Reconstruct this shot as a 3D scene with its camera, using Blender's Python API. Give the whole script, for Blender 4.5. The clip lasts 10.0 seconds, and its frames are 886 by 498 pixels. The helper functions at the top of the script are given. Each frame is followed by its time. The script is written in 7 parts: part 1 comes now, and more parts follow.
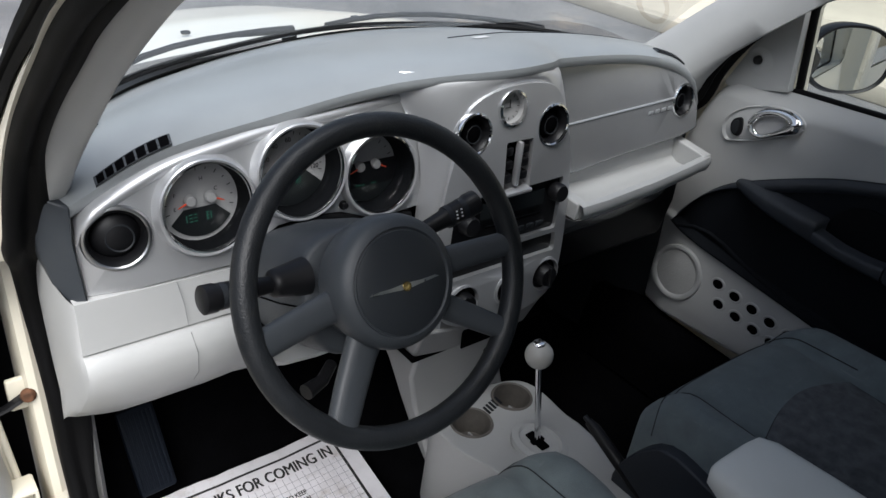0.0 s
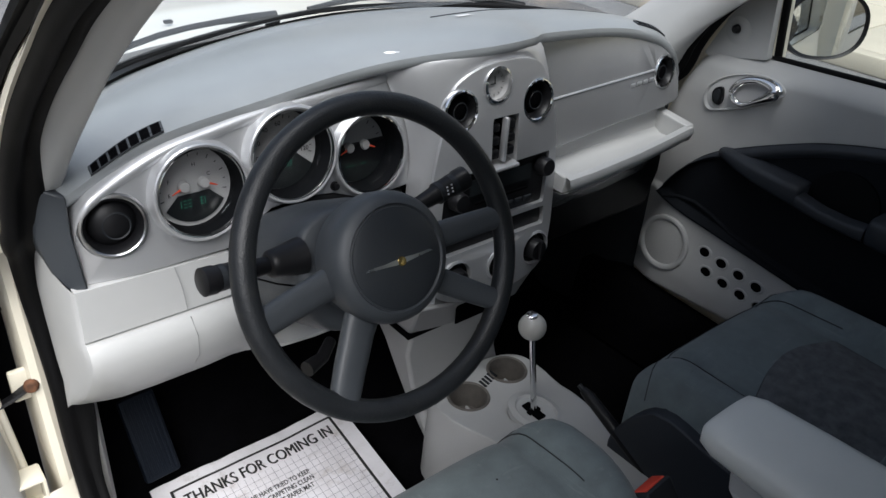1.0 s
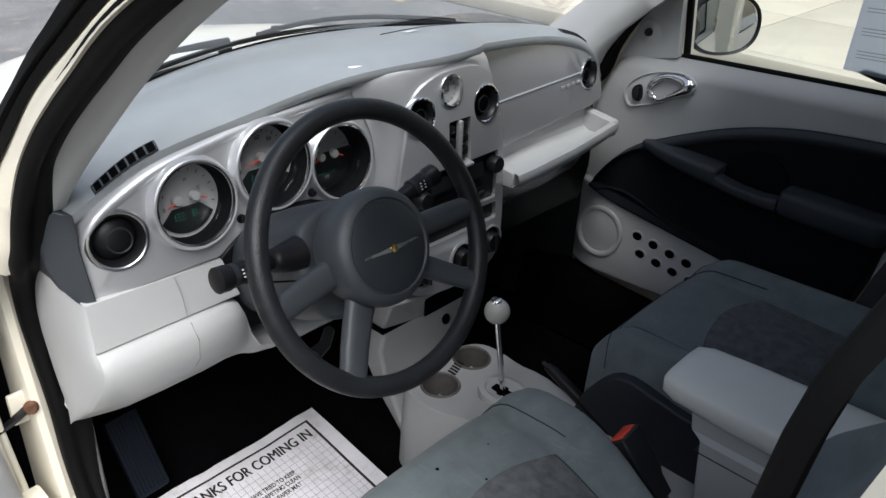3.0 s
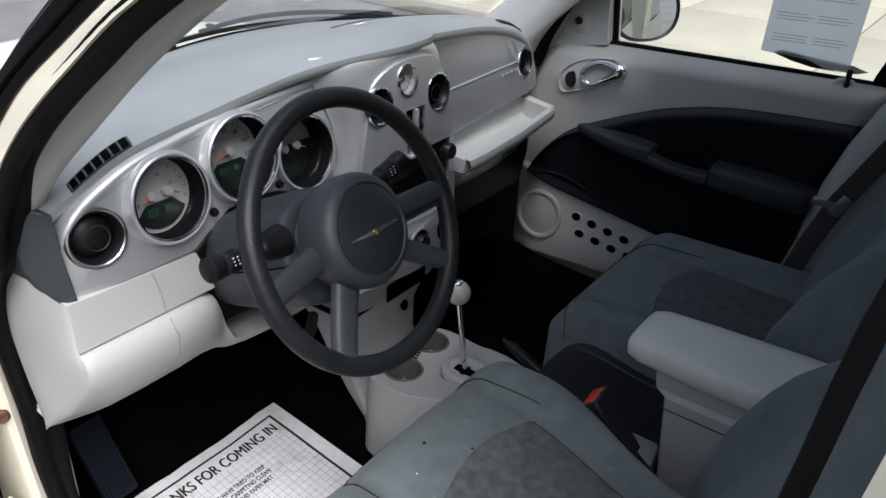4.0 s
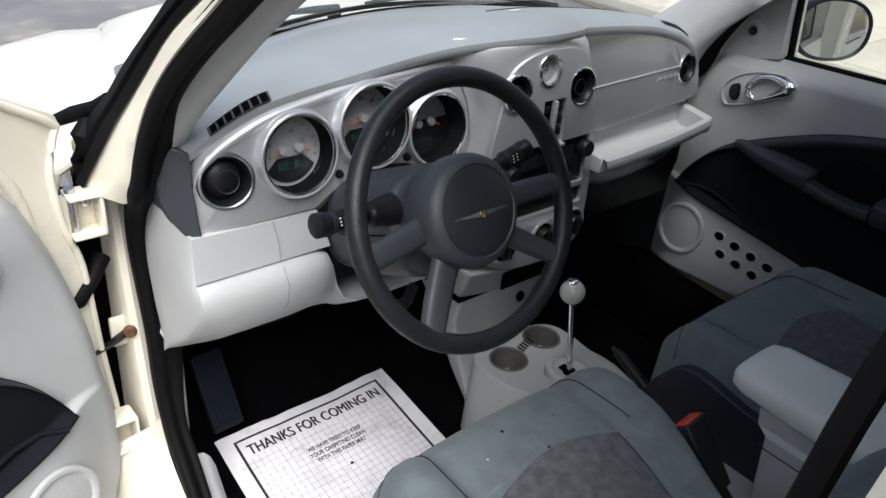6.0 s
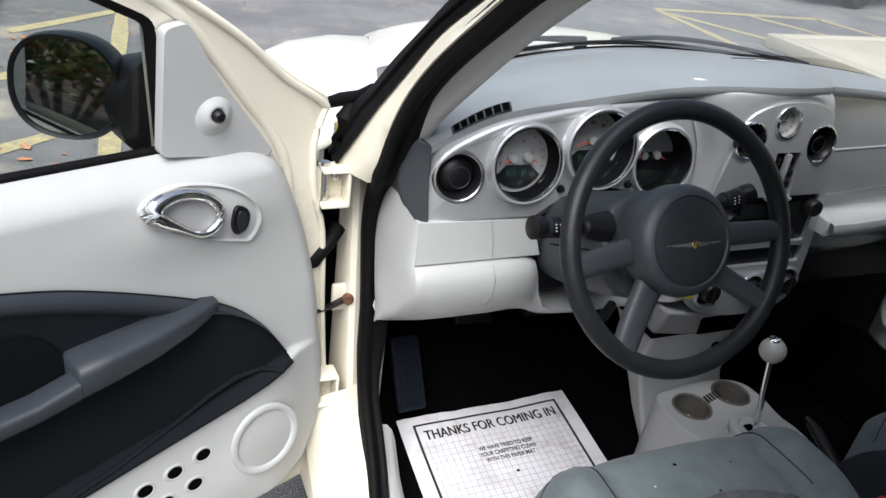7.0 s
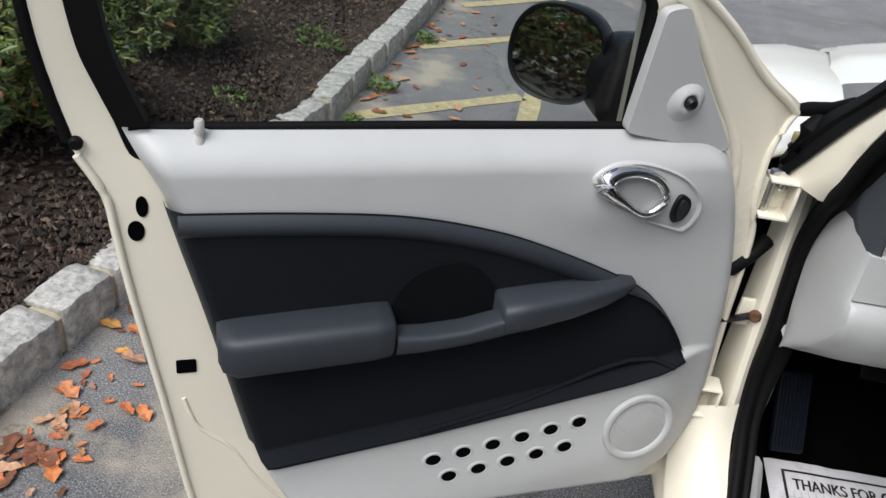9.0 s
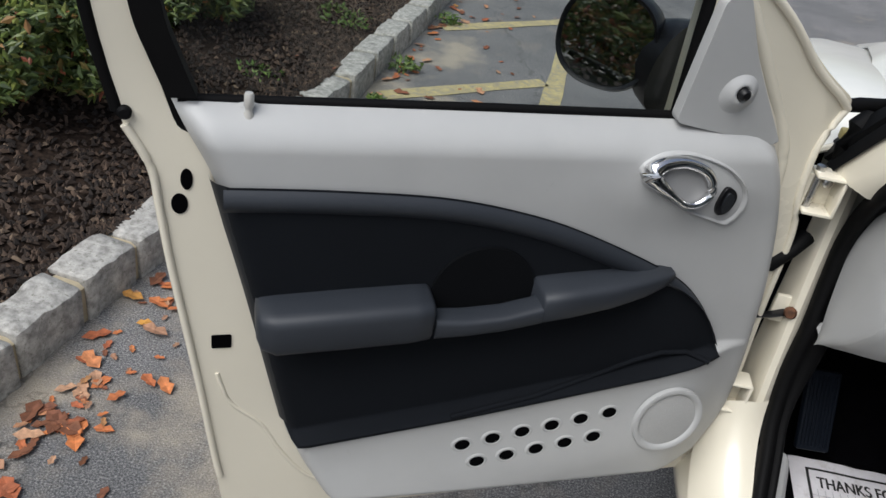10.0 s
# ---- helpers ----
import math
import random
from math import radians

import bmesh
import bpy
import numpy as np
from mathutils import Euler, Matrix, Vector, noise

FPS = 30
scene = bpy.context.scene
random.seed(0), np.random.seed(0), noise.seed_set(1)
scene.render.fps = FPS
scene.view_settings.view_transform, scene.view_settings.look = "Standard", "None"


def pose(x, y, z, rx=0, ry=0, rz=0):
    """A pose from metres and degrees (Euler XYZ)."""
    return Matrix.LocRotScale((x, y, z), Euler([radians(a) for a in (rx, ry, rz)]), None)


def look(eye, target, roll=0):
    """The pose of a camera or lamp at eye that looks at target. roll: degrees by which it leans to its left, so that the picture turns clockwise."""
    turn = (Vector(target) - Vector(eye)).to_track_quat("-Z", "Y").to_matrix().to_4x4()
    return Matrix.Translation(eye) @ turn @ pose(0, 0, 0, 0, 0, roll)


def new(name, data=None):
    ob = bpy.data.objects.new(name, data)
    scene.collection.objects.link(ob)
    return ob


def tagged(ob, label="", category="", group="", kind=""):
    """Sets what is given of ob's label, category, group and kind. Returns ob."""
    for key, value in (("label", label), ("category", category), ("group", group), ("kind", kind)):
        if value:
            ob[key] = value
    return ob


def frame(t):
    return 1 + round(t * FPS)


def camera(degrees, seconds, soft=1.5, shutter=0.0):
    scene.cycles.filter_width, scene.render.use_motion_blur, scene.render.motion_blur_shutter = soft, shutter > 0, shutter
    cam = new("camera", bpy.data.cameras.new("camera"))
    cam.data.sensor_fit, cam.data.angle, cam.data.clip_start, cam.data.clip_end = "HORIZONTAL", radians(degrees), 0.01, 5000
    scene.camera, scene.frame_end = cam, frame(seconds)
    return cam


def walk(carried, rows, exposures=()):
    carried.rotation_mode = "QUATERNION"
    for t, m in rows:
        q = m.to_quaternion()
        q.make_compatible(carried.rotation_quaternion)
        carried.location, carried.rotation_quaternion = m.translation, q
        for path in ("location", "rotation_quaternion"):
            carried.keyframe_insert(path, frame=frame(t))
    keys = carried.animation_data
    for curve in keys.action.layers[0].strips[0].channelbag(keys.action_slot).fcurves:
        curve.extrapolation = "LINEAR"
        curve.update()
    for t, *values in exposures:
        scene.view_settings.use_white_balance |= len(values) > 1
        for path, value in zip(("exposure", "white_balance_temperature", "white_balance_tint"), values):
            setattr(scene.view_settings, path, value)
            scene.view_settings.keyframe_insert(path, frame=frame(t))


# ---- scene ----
cam = camera(58.1, 10.0)
PATH = [
    (0, (-0.87, -0.96, 1.591), (0.246, 0.374, 0.603), 5.7),
    (0.5, (-0.886, -0.98, 1.595), (0.22, 0.358, 0.6), 4.2),
    (1, (-0.891, -0.976, 1.591), (0.238, 0.321, 0.571), 4.0),
    (1.5, (-0.911, -0.992, 1.599), (0.227, 0.298, 0.579), 4.2),
    (2, (-0.943, -1.035, 1.606), (0.177, 0.294, 0.615), 4.1),
    (2.5, (-0.98, -1.047, 1.6), (0.157, 0.281, 0.628), 2.9),
    (3, (-1.048, -1.006, 1.599), (0.253, 0.172, 0.641), 2.5),
    (4.5, (-1.171, -0.961, 1.59), (0.279, 0.034, 0.638), 2.9),
    (5, (-1.15, -0.986, 1.592), (0.246, 0.076, 0.632), 3.1),
    (5.2, (-1.135, -0.999, 1.594), (0.236, 0.09, 0.629), 3.5),
    (6.3, (-1.102, -1.047, 1.584), (-0.041, 0.335, 0.603), 6.4),
    (6.5, (-1.115, -1.064, 1.583), (-0.127, 0.381, 0.617), 7.1),
    (7, (-1.168, -1.099, 1.573), (-0.4, 0.484, 0.621), 8.2),
    (7.5, (-1.208, -1.105, 1.568), (-0.731, 0.572, 0.589), 7.5),
    (8, (-1.241, -1.109, 1.564), (-0.983, 0.605, 0.566), 7.9),
    (8.5, (-1.257, -1.106, 1.555), (-1.157, 0.616, 0.543), 8.3),
    (9, (-1.286, -1.108, 1.54), (-1.362, 0.588, 0.484), 8.3),
    (9.5, (-1.327, -1.106, 1.534), (-1.476, 0.581, 0.469), 10.3),
    (10, (-1.338, -1.104, 1.526), (-1.422, 0.569, 0.433), 10.3),
]
EXPOSURES = [(0.0, 1.12), (2.5, 1.20), (5.0, 1.14), (6.5, 1.26), (7.5, 1.20), (8.5, 0.95), (10.0, 0.40)]
walk(cam, [(t, look(eye, target, roll)) for t, eye, target, roll in PATH], EXPOSURES)

# ---- world and light: a bright, thinly clouded day ----
SUN_ELEV, SUN_AZ = 56.0, 216.0
world = bpy.data.worlds.new("sky")
scene.world = world
world.use_nodes = True
_nt = world.node_tree
_bg = _nt.nodes["Background"]
_sky = _nt.nodes.new("ShaderNodeTexSky")
_sky.sky_type = "NISHITA"
_sky.sun_disc = False
_sky.sun_elevation = radians(SUN_ELEV)
_sky.sun_rotation = radians(SUN_AZ)
_sky.air_density, _sky.dust_density, _sky.ozone_density = 1.0, 3.0, 1.0
_hs = _nt.nodes.new("ShaderNodeHueSaturation")
_hs.inputs["Saturation"].default_value = 0.75     # thin cloud whitens the sky
_nt.links.new(_sky.outputs["Color"], _hs.inputs["Color"])
_nt.links.new(_hs.outputs["Color"], _bg.inputs["Color"])
_bg.inputs["Strength"].default_value = 0.09
sun_data = bpy.data.lights.new("sun", "SUN")
sun_data.energy, sun_data.angle, sun_data.color = 2.4, radians(46), (0.95, 0.975, 1.0)
sun = new("sun", sun_data)
_a, _e = radians(SUN_AZ), radians(SUN_ELEV)
SUN_DIR = Vector((math.sin(_a) * math.cos(_e), math.cos(_a) * math.cos(_e), math.sin(_e)))
sun.matrix_world = look(SUN_DIR * 20, (0, 0, 0))


# ---- materials ----
def nodes_of(name):
    m = bpy.data.materials.new(name)
    m.use_nodes = True
    nt = m.node_tree
    return m, nt, nt.nodes["Principled BSDF"]


def socket_value(node, name, value):
    node.inputs[name].default_value = value


def noise_node(nt, scale, detail=4.0, rough=0.55, stretch=None):
    tc = nt.nodes.new("ShaderNodeTexCoord")
    n = nt.nodes.new("ShaderNodeTexNoise")
    n.inputs["Scale"].default_value = scale
    n.inputs["Detail"].default_value = detail
    n.inputs["Roughness"].default_value = rough
    if stretch:
        mp = nt.nodes.new("ShaderNodeMapping")
        mp.inputs["Scale"].default_value = stretch
        nt.links.new(tc.outputs["Object"], mp.inputs["Vector"])
        nt.links.new(mp.outputs["Vector"], n.inputs["Vector"])
    else:
        nt.links.new(tc.outputs["Object"], n.inputs["Vector"])
    return n


def ramp_node(nt, source, stops):
    r = nt.nodes.new("ShaderNodeValToRGB")
    while len(r.color_ramp.elements) < len(stops):
        r.color_ramp.elements.new(0.5)
    for e, (p, c) in zip(r.color_ramp.elements, stops):
        e.position, e.color = p, (*c, 1.0)
    nt.links.new(source, r.inputs["Fac"])
    return r


def surface(name, color, rough=0.5, metal=0.0, vary=0.12, big=6.0, fine=900.0, bump=0.05, coat=0.0, sheen=0.0, spec=0.5, dirt=None, dirt_at=(0.6, 0.75), stretch=None):
    """A plain material with stains at a large scale and grain at a fine one."""
    m, nt, b = nodes_of(name)
    lo, hi = [c * (1 - vary) for c in color], [min(1.0, c * (1 + vary)) for c in color]
    n1 = noise_node(nt, big, 5.0, 0.6, stretch)
    r1 = ramp_node(nt, n1.outputs["Fac"], [(0.3, lo), (0.7, hi)])
    out = r1.outputs["Color"]
    if dirt:
        n3 = noise_node(nt, big * 2.3, 8.0, 0.7)
        mask = ramp_node(nt, n3.outputs["Fac"], [(dirt_at[0], (0, 0, 0)), (dirt_at[1], (1, 1, 1))])
        mix = nt.nodes.new("ShaderNodeMix")
        mix.data_type = "RGBA"
        nt.links.new(mask.outputs["Color"], mix.inputs["Factor"])
        nt.links.new(out, mix.inputs[6])
        mix.inputs[7].default_value = (*dirt, 1)
        out = mix.outputs[2]
    nt.links.new(out, b.inputs["Base Color"])
    n2 = noise_node(nt, fine, 3.0)
    bp = nt.nodes.new("ShaderNodeBump")
    bp.inputs["Strength"].default_value = bump
    bp.inputs["Distance"].default_value = 0.002
    nt.links.new(n2.outputs["Fac"], bp.inputs["Height"])
    nt.links.new(bp.outputs["Normal"], b.inputs["Normal"])
    rr = ramp_node(nt, n1.outputs["Fac"], [(0.3, (max(0.02, rough * 0.88),) * 3), (0.75, (min(1.0, rough * 1.14),) * 3)])
    nt.links.new(rr.outputs["Color"], b.inputs["Roughness"])
    socket_value(b, "Metallic", metal)
    socket_value(b, "Coat Weight", coat)
    socket_value(b, "Coat Roughness", 0.08)
    socket_value(b, "Sheen Weight", sheen)
    socket_value(b, "Specular IOR Level", spec)
    return m


M = {}
M["light"] = surface("light_grey_plastic", (0.435, 0.438, 0.432), 0.45, fine=700, bump=0.12, vary=0.04, dirt=(0.31, 0.30, 0.29), dirt_at=(0.66, 0.85))
M["recess"] = surface("mid_grey_plastic", (0.30, 0.30, 0.30), 0.6, vary=0.05, fine=600, bump=0.1)
# cup holder insides, darker and browner than the console top
M["cupwell"] = surface("brown_grey_plastic", (0.13, 0.118, 0.105), 0.6, vary=0.15, big=60, fine=600, bump=0.1)
M["silver"] = surface("silver_painted_plastic", (0.56, 0.565, 0.575), 0.37, 0.65, vary=0.03, fine=1500, bump=0.02)
M["glove"] = surface("glossy_grey_plastic", (0.36, 0.365, 0.37), 0.24, 0.6, vary=0.04, fine=1200, bump=0.02, coat=0.2)
# charcoal made lighter: the sky's glare on the dash top is in it
M["pad"] = surface("soft_dash_with_sky_glare", (0.235, 0.250, 0.257), 0.36, fine=800, bump=0.12, vary=0.1, spec=1.0)
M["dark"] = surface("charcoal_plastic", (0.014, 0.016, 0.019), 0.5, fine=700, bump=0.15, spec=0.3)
M["insert"] = surface("black_cloth_insert", (0.0088, 0.0102, 0.0128), 0.9, fine=1600, bump=0.3, spec=0.08)
M["arm"] = surface("dark_grey_padded_vinyl", (0.024, 0.028, 0.035), 0.5, fine=600, bump=0.15, vary=0.08, spec=0.35)
M["wheel"] = surface("worn_charcoal_leather", (0.011, 0.0125, 0.0145), 0.40, spec=0.4, fine=420, bump=0.35, vary=0.2, big=14, dirt=(0.032, 0.031, 0.029), dirt_at=(0.58, 0.85))
M["hub"] = surface("charcoal_airbag_cover", (0.035, 0.040, 0.046), 0.5, fine=900, bump=0.2, vary=0.06)
M["hubcap"] = surface("dark_airbag_disc", (0.018, 0.021, 0.025), 0.42, fine=900, bump=0.12, vary=0.06)
M["fabric"] = surface("grey_green_suede_cloth", (0.128, 0.152, 0.157), 0.90, fine=420, bump=0.25, vary=0.14, big=22, sheen=0.12, spec=0.15, dirt=(0.175, 0.19, 0.195), dirt_at=(0.58, 0.8))
M["fabric_mid"] = surface("dark_woven_seat_cloth", (0.092, 0.096, 0.102), 0.95, fine=900, bump=0.4, vary=0.35, big=45, sheen=0.1, spec=0.15)
M["rubber"] = surface("black_rubber", (0.0035, 0.0035, 0.0038), 0.65, fine=500, bump=0.1, spec=0.12)
M["cup"] = surface("dark_recess_plastic_and_shade", (0.0045, 0.005, 0.006), 0.7, fine=700, bump=0.12, spec=0.08)
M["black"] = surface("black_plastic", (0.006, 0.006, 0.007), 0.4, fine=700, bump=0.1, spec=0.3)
# near-black standing for shade in holes, slots and gaps; also small dark marks
M["void"] = surface("black_shade_and_marks", (0.002, 0.002, 0.0025), 0.9, fine=500, bump=0.05, spec=0.02)
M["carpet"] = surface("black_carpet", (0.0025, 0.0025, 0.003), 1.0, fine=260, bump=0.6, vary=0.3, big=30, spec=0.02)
M["cream"] = surface("cream_car_paint", (0.76, 0.71, 0.585), 0.3, vary=0.02, big=3, fine=200, bump=0.0, coat=0.5, dirt=(0.5, 0.44, 0.33), dirt_at=(0.72, 0.9))
M["armvinyl"] = surface("pale_grey_armrest_vinyl", (0.70, 0.70, 0.66), 0.42, fine=700, bump=0.12, vary=0.04)
M["white"] = surface("cream_white_hood_paint", (0.84, 0.82, 0.74), 0.25, vary=0.02, big=3, fine=200, bump=0.0, coat=0.6)
M["chrome"] = surface("chrome", (0.78, 0.78, 0.78), 0.08, 1.0, vary=0.02, fine=300, bump=0.0)
M["steel"] = surface("brushed_steel", (0.5, 0.5, 0.5), 0.28, 1.0, vary=0.05, fine=900, bump=0.05)
M["rust"] = surface("rusty_steel", (0.13, 0.058, 0.03), 0.8, 0.2, vary=0.5, big=90, fine=400, bump=0.4)
M["knob"] = surface("grey_shift_knob", (0.46, 0.45, 0.42), 0.25, vary=0.04, fine=300, bump=0.0, coat=0.4)
M["red"] = surface("red_button_plastic", (0.6, 0.06, 0.035), 0.4, vary=0.1, fine=500, bump=0.05)
M["yellow_tag"] = surface("yellow_paper_tag", (0.75, 0.62, 0.03), 0.6, vary=0.05, fine=500, bump=0.05)
M["dial"] = surface("pale_grey_dial", (0.40, 0.40, 0.40), 0.6, vary=0.03, fine=500, bump=0.0)
M["dialdark"] = surface("dark_dial_window", (0.01, 0.012, 0.013), 0.3, vary=0.03, fine=500, bump=0.0)
M["needle"] = surface("orange_red_needle", (0.75, 0.09, 0.04), 0.5, vary=0.03, fine=500, bump=0.0)
M["ink"] = surface("black_ink", (0.015, 0.015, 0.015), 0.8, vary=0.1, fine=500, bump=0.0)
M["greyink"] = surface("faded_grey_ink", (0.2, 0.2, 0.22), 0.8, vary=0.15, fine=500, bump=0.0)
M["faintink"] = surface("faint_printed_ink", (0.30, 0.30, 0.33), 0.8, vary=0.3, big=60, fine=500, bump=0.0)
M["whiteink"] = surface("white_marking", (0.6, 0.6, 0.6), 0.7, vary=0.05, fine=500, bump=0.0)


def add_scuffs(m):
    """Faint pale scratches running two ways over worn cloth."""
    nt = m.node_tree
    b = nt.nodes["Principled BSDF"]
    out = b.inputs["Base Color"].links[0].from_socket
    for st in ((26, 2.2, 8), (3.0, 20, 8)):
        n = noise_node(nt, 3.2, 4.0, 0.6, st)
        mask = ramp_node(nt, n.outputs["Fac"], [(0.63, (0, 0, 0)), (0.72, (0.32, 0.32, 0.32))])
        mix = nt.nodes.new("ShaderNodeMix")
        mix.data_type = "RGBA"
        nt.links.new(mask.outputs["Color"], mix.inputs["Factor"])
        nt.links.new(out, mix.inputs[6])
        mix.inputs[7].default_value = (0.23, 0.25, 0.255, 1)
        out = mix.outputs[2]
    nt.links.new(out, b.inputs["Base Color"])


add_scuffs(M["fabric"])


def paper_sheet_material():
    m, nt, b = nodes_of("pale_blue_paper_sheet")
    socket_value(b, "Base Color", (0.62, 0.67, 0.80, 1))
    socket_value(b, "Roughness", 0.8)
    tl = nt.nodes.new("ShaderNodeBsdfTranslucent")
    n = noise_node(nt, 6.0)
    r = ramp_node(nt, n.outputs["Fac"], [(0.3, (0.84, 0.88, 0.95)), (0.7, (0.90, 0.93, 0.98))])
    nt.links.new(r.outputs["Color"], tl.inputs["Color"])
    nt.links.new(r.outputs["Color"], b.inputs["Base Color"])
    mx = nt.nodes.new("ShaderNodeMixShader")
    mx.inputs["Fac"].default_value = 0.85
    nt.links.new(b.outputs["BSDF"], mx.inputs[1])
    nt.links.new(tl.outputs["BSDF"], mx.inputs[2])
    nt.links.new(mx.outputs["Shader"], nt.nodes["Material Output"].inputs["Surface"])
    return m


M["sheet"] = paper_sheet_material()
M["gold"] = surface("gold_badge", (0.7, 0.5, 0.2), 0.25, 1.0, vary=0.1, fine=400, bump=0.0)
M["blueped"] = surface("dark_blue_grey_rubber", (0.006, 0.009, 0.015), 0.6, fine=400, bump=0.2, spec=0.15)
M["belt"] = surface("grey_webbing", (0.05, 0.045, 0.045), 0.85, fine=1200, bump=0.3)


def emitter(name, color, strength):
    m, nt, b = nodes_of(name)
    socket_value(b, "Base Color", (0.01, 0.02, 0.02, 1))
    socket_value(b, "Emission Color", (*color, 1))
    socket_value(b, "Emission Strength", strength)
    return m


M["lcd"] = emitter("green_display_digits", (0.1, 0.75, 0.5), 0.06)


def glass_material(name, tint, alpha):
    m, nt, b = nodes_of(name)
    tr = nt.nodes.new("ShaderNodeBsdfTransparent")
    tr.inputs["Color"].default_value = (*tint, 1)
    gl = nt.nodes.new("ShaderNodeBsdfGlossy")
    gl.inputs["Roughness"].default_value = 0.02
    mx = nt.nodes.new("ShaderNodeMixShader")
    fr = nt.nodes.new("ShaderNodeFresnel")
    fr.inputs["IOR"].default_value = 1.5
    mul = nt.nodes.new("ShaderNodeMath")
    mul.operation = "MULTIPLY"
    mul.inputs[1].default_value = alpha
    nt.links.new(fr.outputs["Fac"], mul.inputs[0])
    nt.links.new(mul.outputs[0], mx.inputs["Fac"])
    nt.links.new(tr.outputs["BSDF"], mx.inputs[1])
    nt.links.new(gl.outputs["BSDF"], mx.inputs[2])
    nt.links.new(mx.outputs["Shader"], nt.nodes["Material Output"].inputs["Surface"])
    return m


M["glass"] = glass_material("clear_car_glass", (0.97, 0.985, 0.975), 0.35)
M["sideglass"] = glass_material("lightly_tinted_door_glass", (0.78, 0.82, 0.80), 0.7)
# for the unseen rear windows: tint chosen to dim light entering the cabin
M["tinted"] = glass_material("light_cutting_rear_glass", (0.45, 0.47, 0.46), 0.8)
M["lens"] = glass_material("clear_dial_lens", (0.95, 0.95, 0.95), 0.5)
M["mirror"] = surface("mirror_glass", (0.85, 0.86, 0.85), 0.01, 1.0, vary=0.0, fine=100, bump=0.0)
# the mirror needs an unvaried polish
for _l in list(M["mirror"].node_tree.links):
    if _l.to_socket.name in ("Roughness", "Normal"):
        M["mirror"].node_tree.links.remove(_l)
M["mirror"].node_tree.nodes["Principled BSDF"].inputs["Roughness"].default_value = 0.01


# ---- mesh tools ----
def finish(bm, angle=38):
    bmesh.ops.remove_doubles(bm, verts=bm.verts, dist=1e-5)
    bmesh.ops.recalc_face_normals(bm, faces=bm.faces)
    me = bpy.data.meshes.new("mesh")
    bm.to_mesh(me)
    bm.free()
    me.polygons.foreach_set("use_smooth", [True] * len(me.polygons))
    me.set_sharp_from_angle(angle=radians(angle))
    return me


def part(name, bm, material, parent=None, label="", angle=38, bevel=0.0):
    """Links a bmesh as one mesh object under a thing or a part."""
    ob = new(name, finish(bm, angle))
    ob.data.materials.append(material)
    if parent is not None:
        ob.parent = parent
    if label:
        ob["label"] = label
    if bevel > 0:
        md = ob.modifiers.new("bevel", "BEVEL")
        md.width, md.segments, md.limit_method, md.angle_limit = bevel, 2, "ANGLE", radians(40)
    return ob


def thing(name, label, category, group="", kind=""):
    return tagged(new(name), label, category, group, kind)


def move(bm, m):
    bmesh.ops.transform(bm, matrix=m, verts=bm.verts)
    return bm


def box(size, at=(0, 0, 0), bevel=0.0, seg=2):
    bm = bmesh.new()
    bmesh.ops.create_cube(bm, size=1.0)
    bmesh.ops.scale(bm, vec=size, verts=bm.verts)
    if bevel > 0:
        bmesh.ops.bevel(bm, geom=bm.edges[:] + bm.verts[:], offset=bevel, segments=seg, profile=0.5, affect="EDGES")
    bmesh.ops.translate(bm, vec=at, verts=bm.verts)
    return bm


def spline(pts, n=6, closed=False):
    """A smooth line through the points, n steps for each stretch."""
    p = [Vector(q) for q in pts]
    k, out = len(p), []
    for i in range(k if closed else k - 1):
        a, b, c, d = (p[(i - 1) % k], p[i], p[(i + 1) % k], p[(i + 2) % k]) if closed else (p[max(i - 1, 0)], p[i], p[i + 1], p[min(i + 2, k - 1)])
        for s in range(n):
            t = s / n
            out.append(0.5 * ((2 * b) + (c - a) * t + (2 * a - 5 * b + 4 * c - d) * t * t + (3 * b - a - 3 * c + d) * t ** 3))
    if not closed:
        out.append(p[-1])
    return out


def rounded(pts, r, n=4):
    """A closed outline with its corners rounded; r is one radius or one for each corner."""
    p = [Vector((*q[:2], 0)) for q in pts]
    out = []
    for i, b in enumerate(p):
        rad = r[i] if isinstance(r, (list, tuple)) else r
        a, c = p[i - 1], p[(i + 1) % len(p)]
        d1, d2 = (a - b), (c - b)
        k = min(rad, d1.length * 0.48, d2.length * 0.48)
        s, e = b + d1.normalized() * k, b + d2.normalized() * k
        if k < 1e-5:
            out.append((b.x, b.y))
            continue
        for q in range(n + 1):
            t = q / n
            v = s * (1 - t) ** 2 + b * 2 * t * (1 - t) + e * t * t
            out.append((v.x, v.y))
    return out


def circle(cx, cy, r, n=32, ry=None, turn=0.0):
    ry = r if ry is None else ry
    out = []
    for i in range(n):
        a = 2 * math.pi * i / n
        x, y = r * math.cos(a), ry * math.sin(a)
        out.append((cx + x * math.cos(turn) - y * math.sin(turn), cy + x * math.sin(turn) + y * math.cos(turn)))
    return out


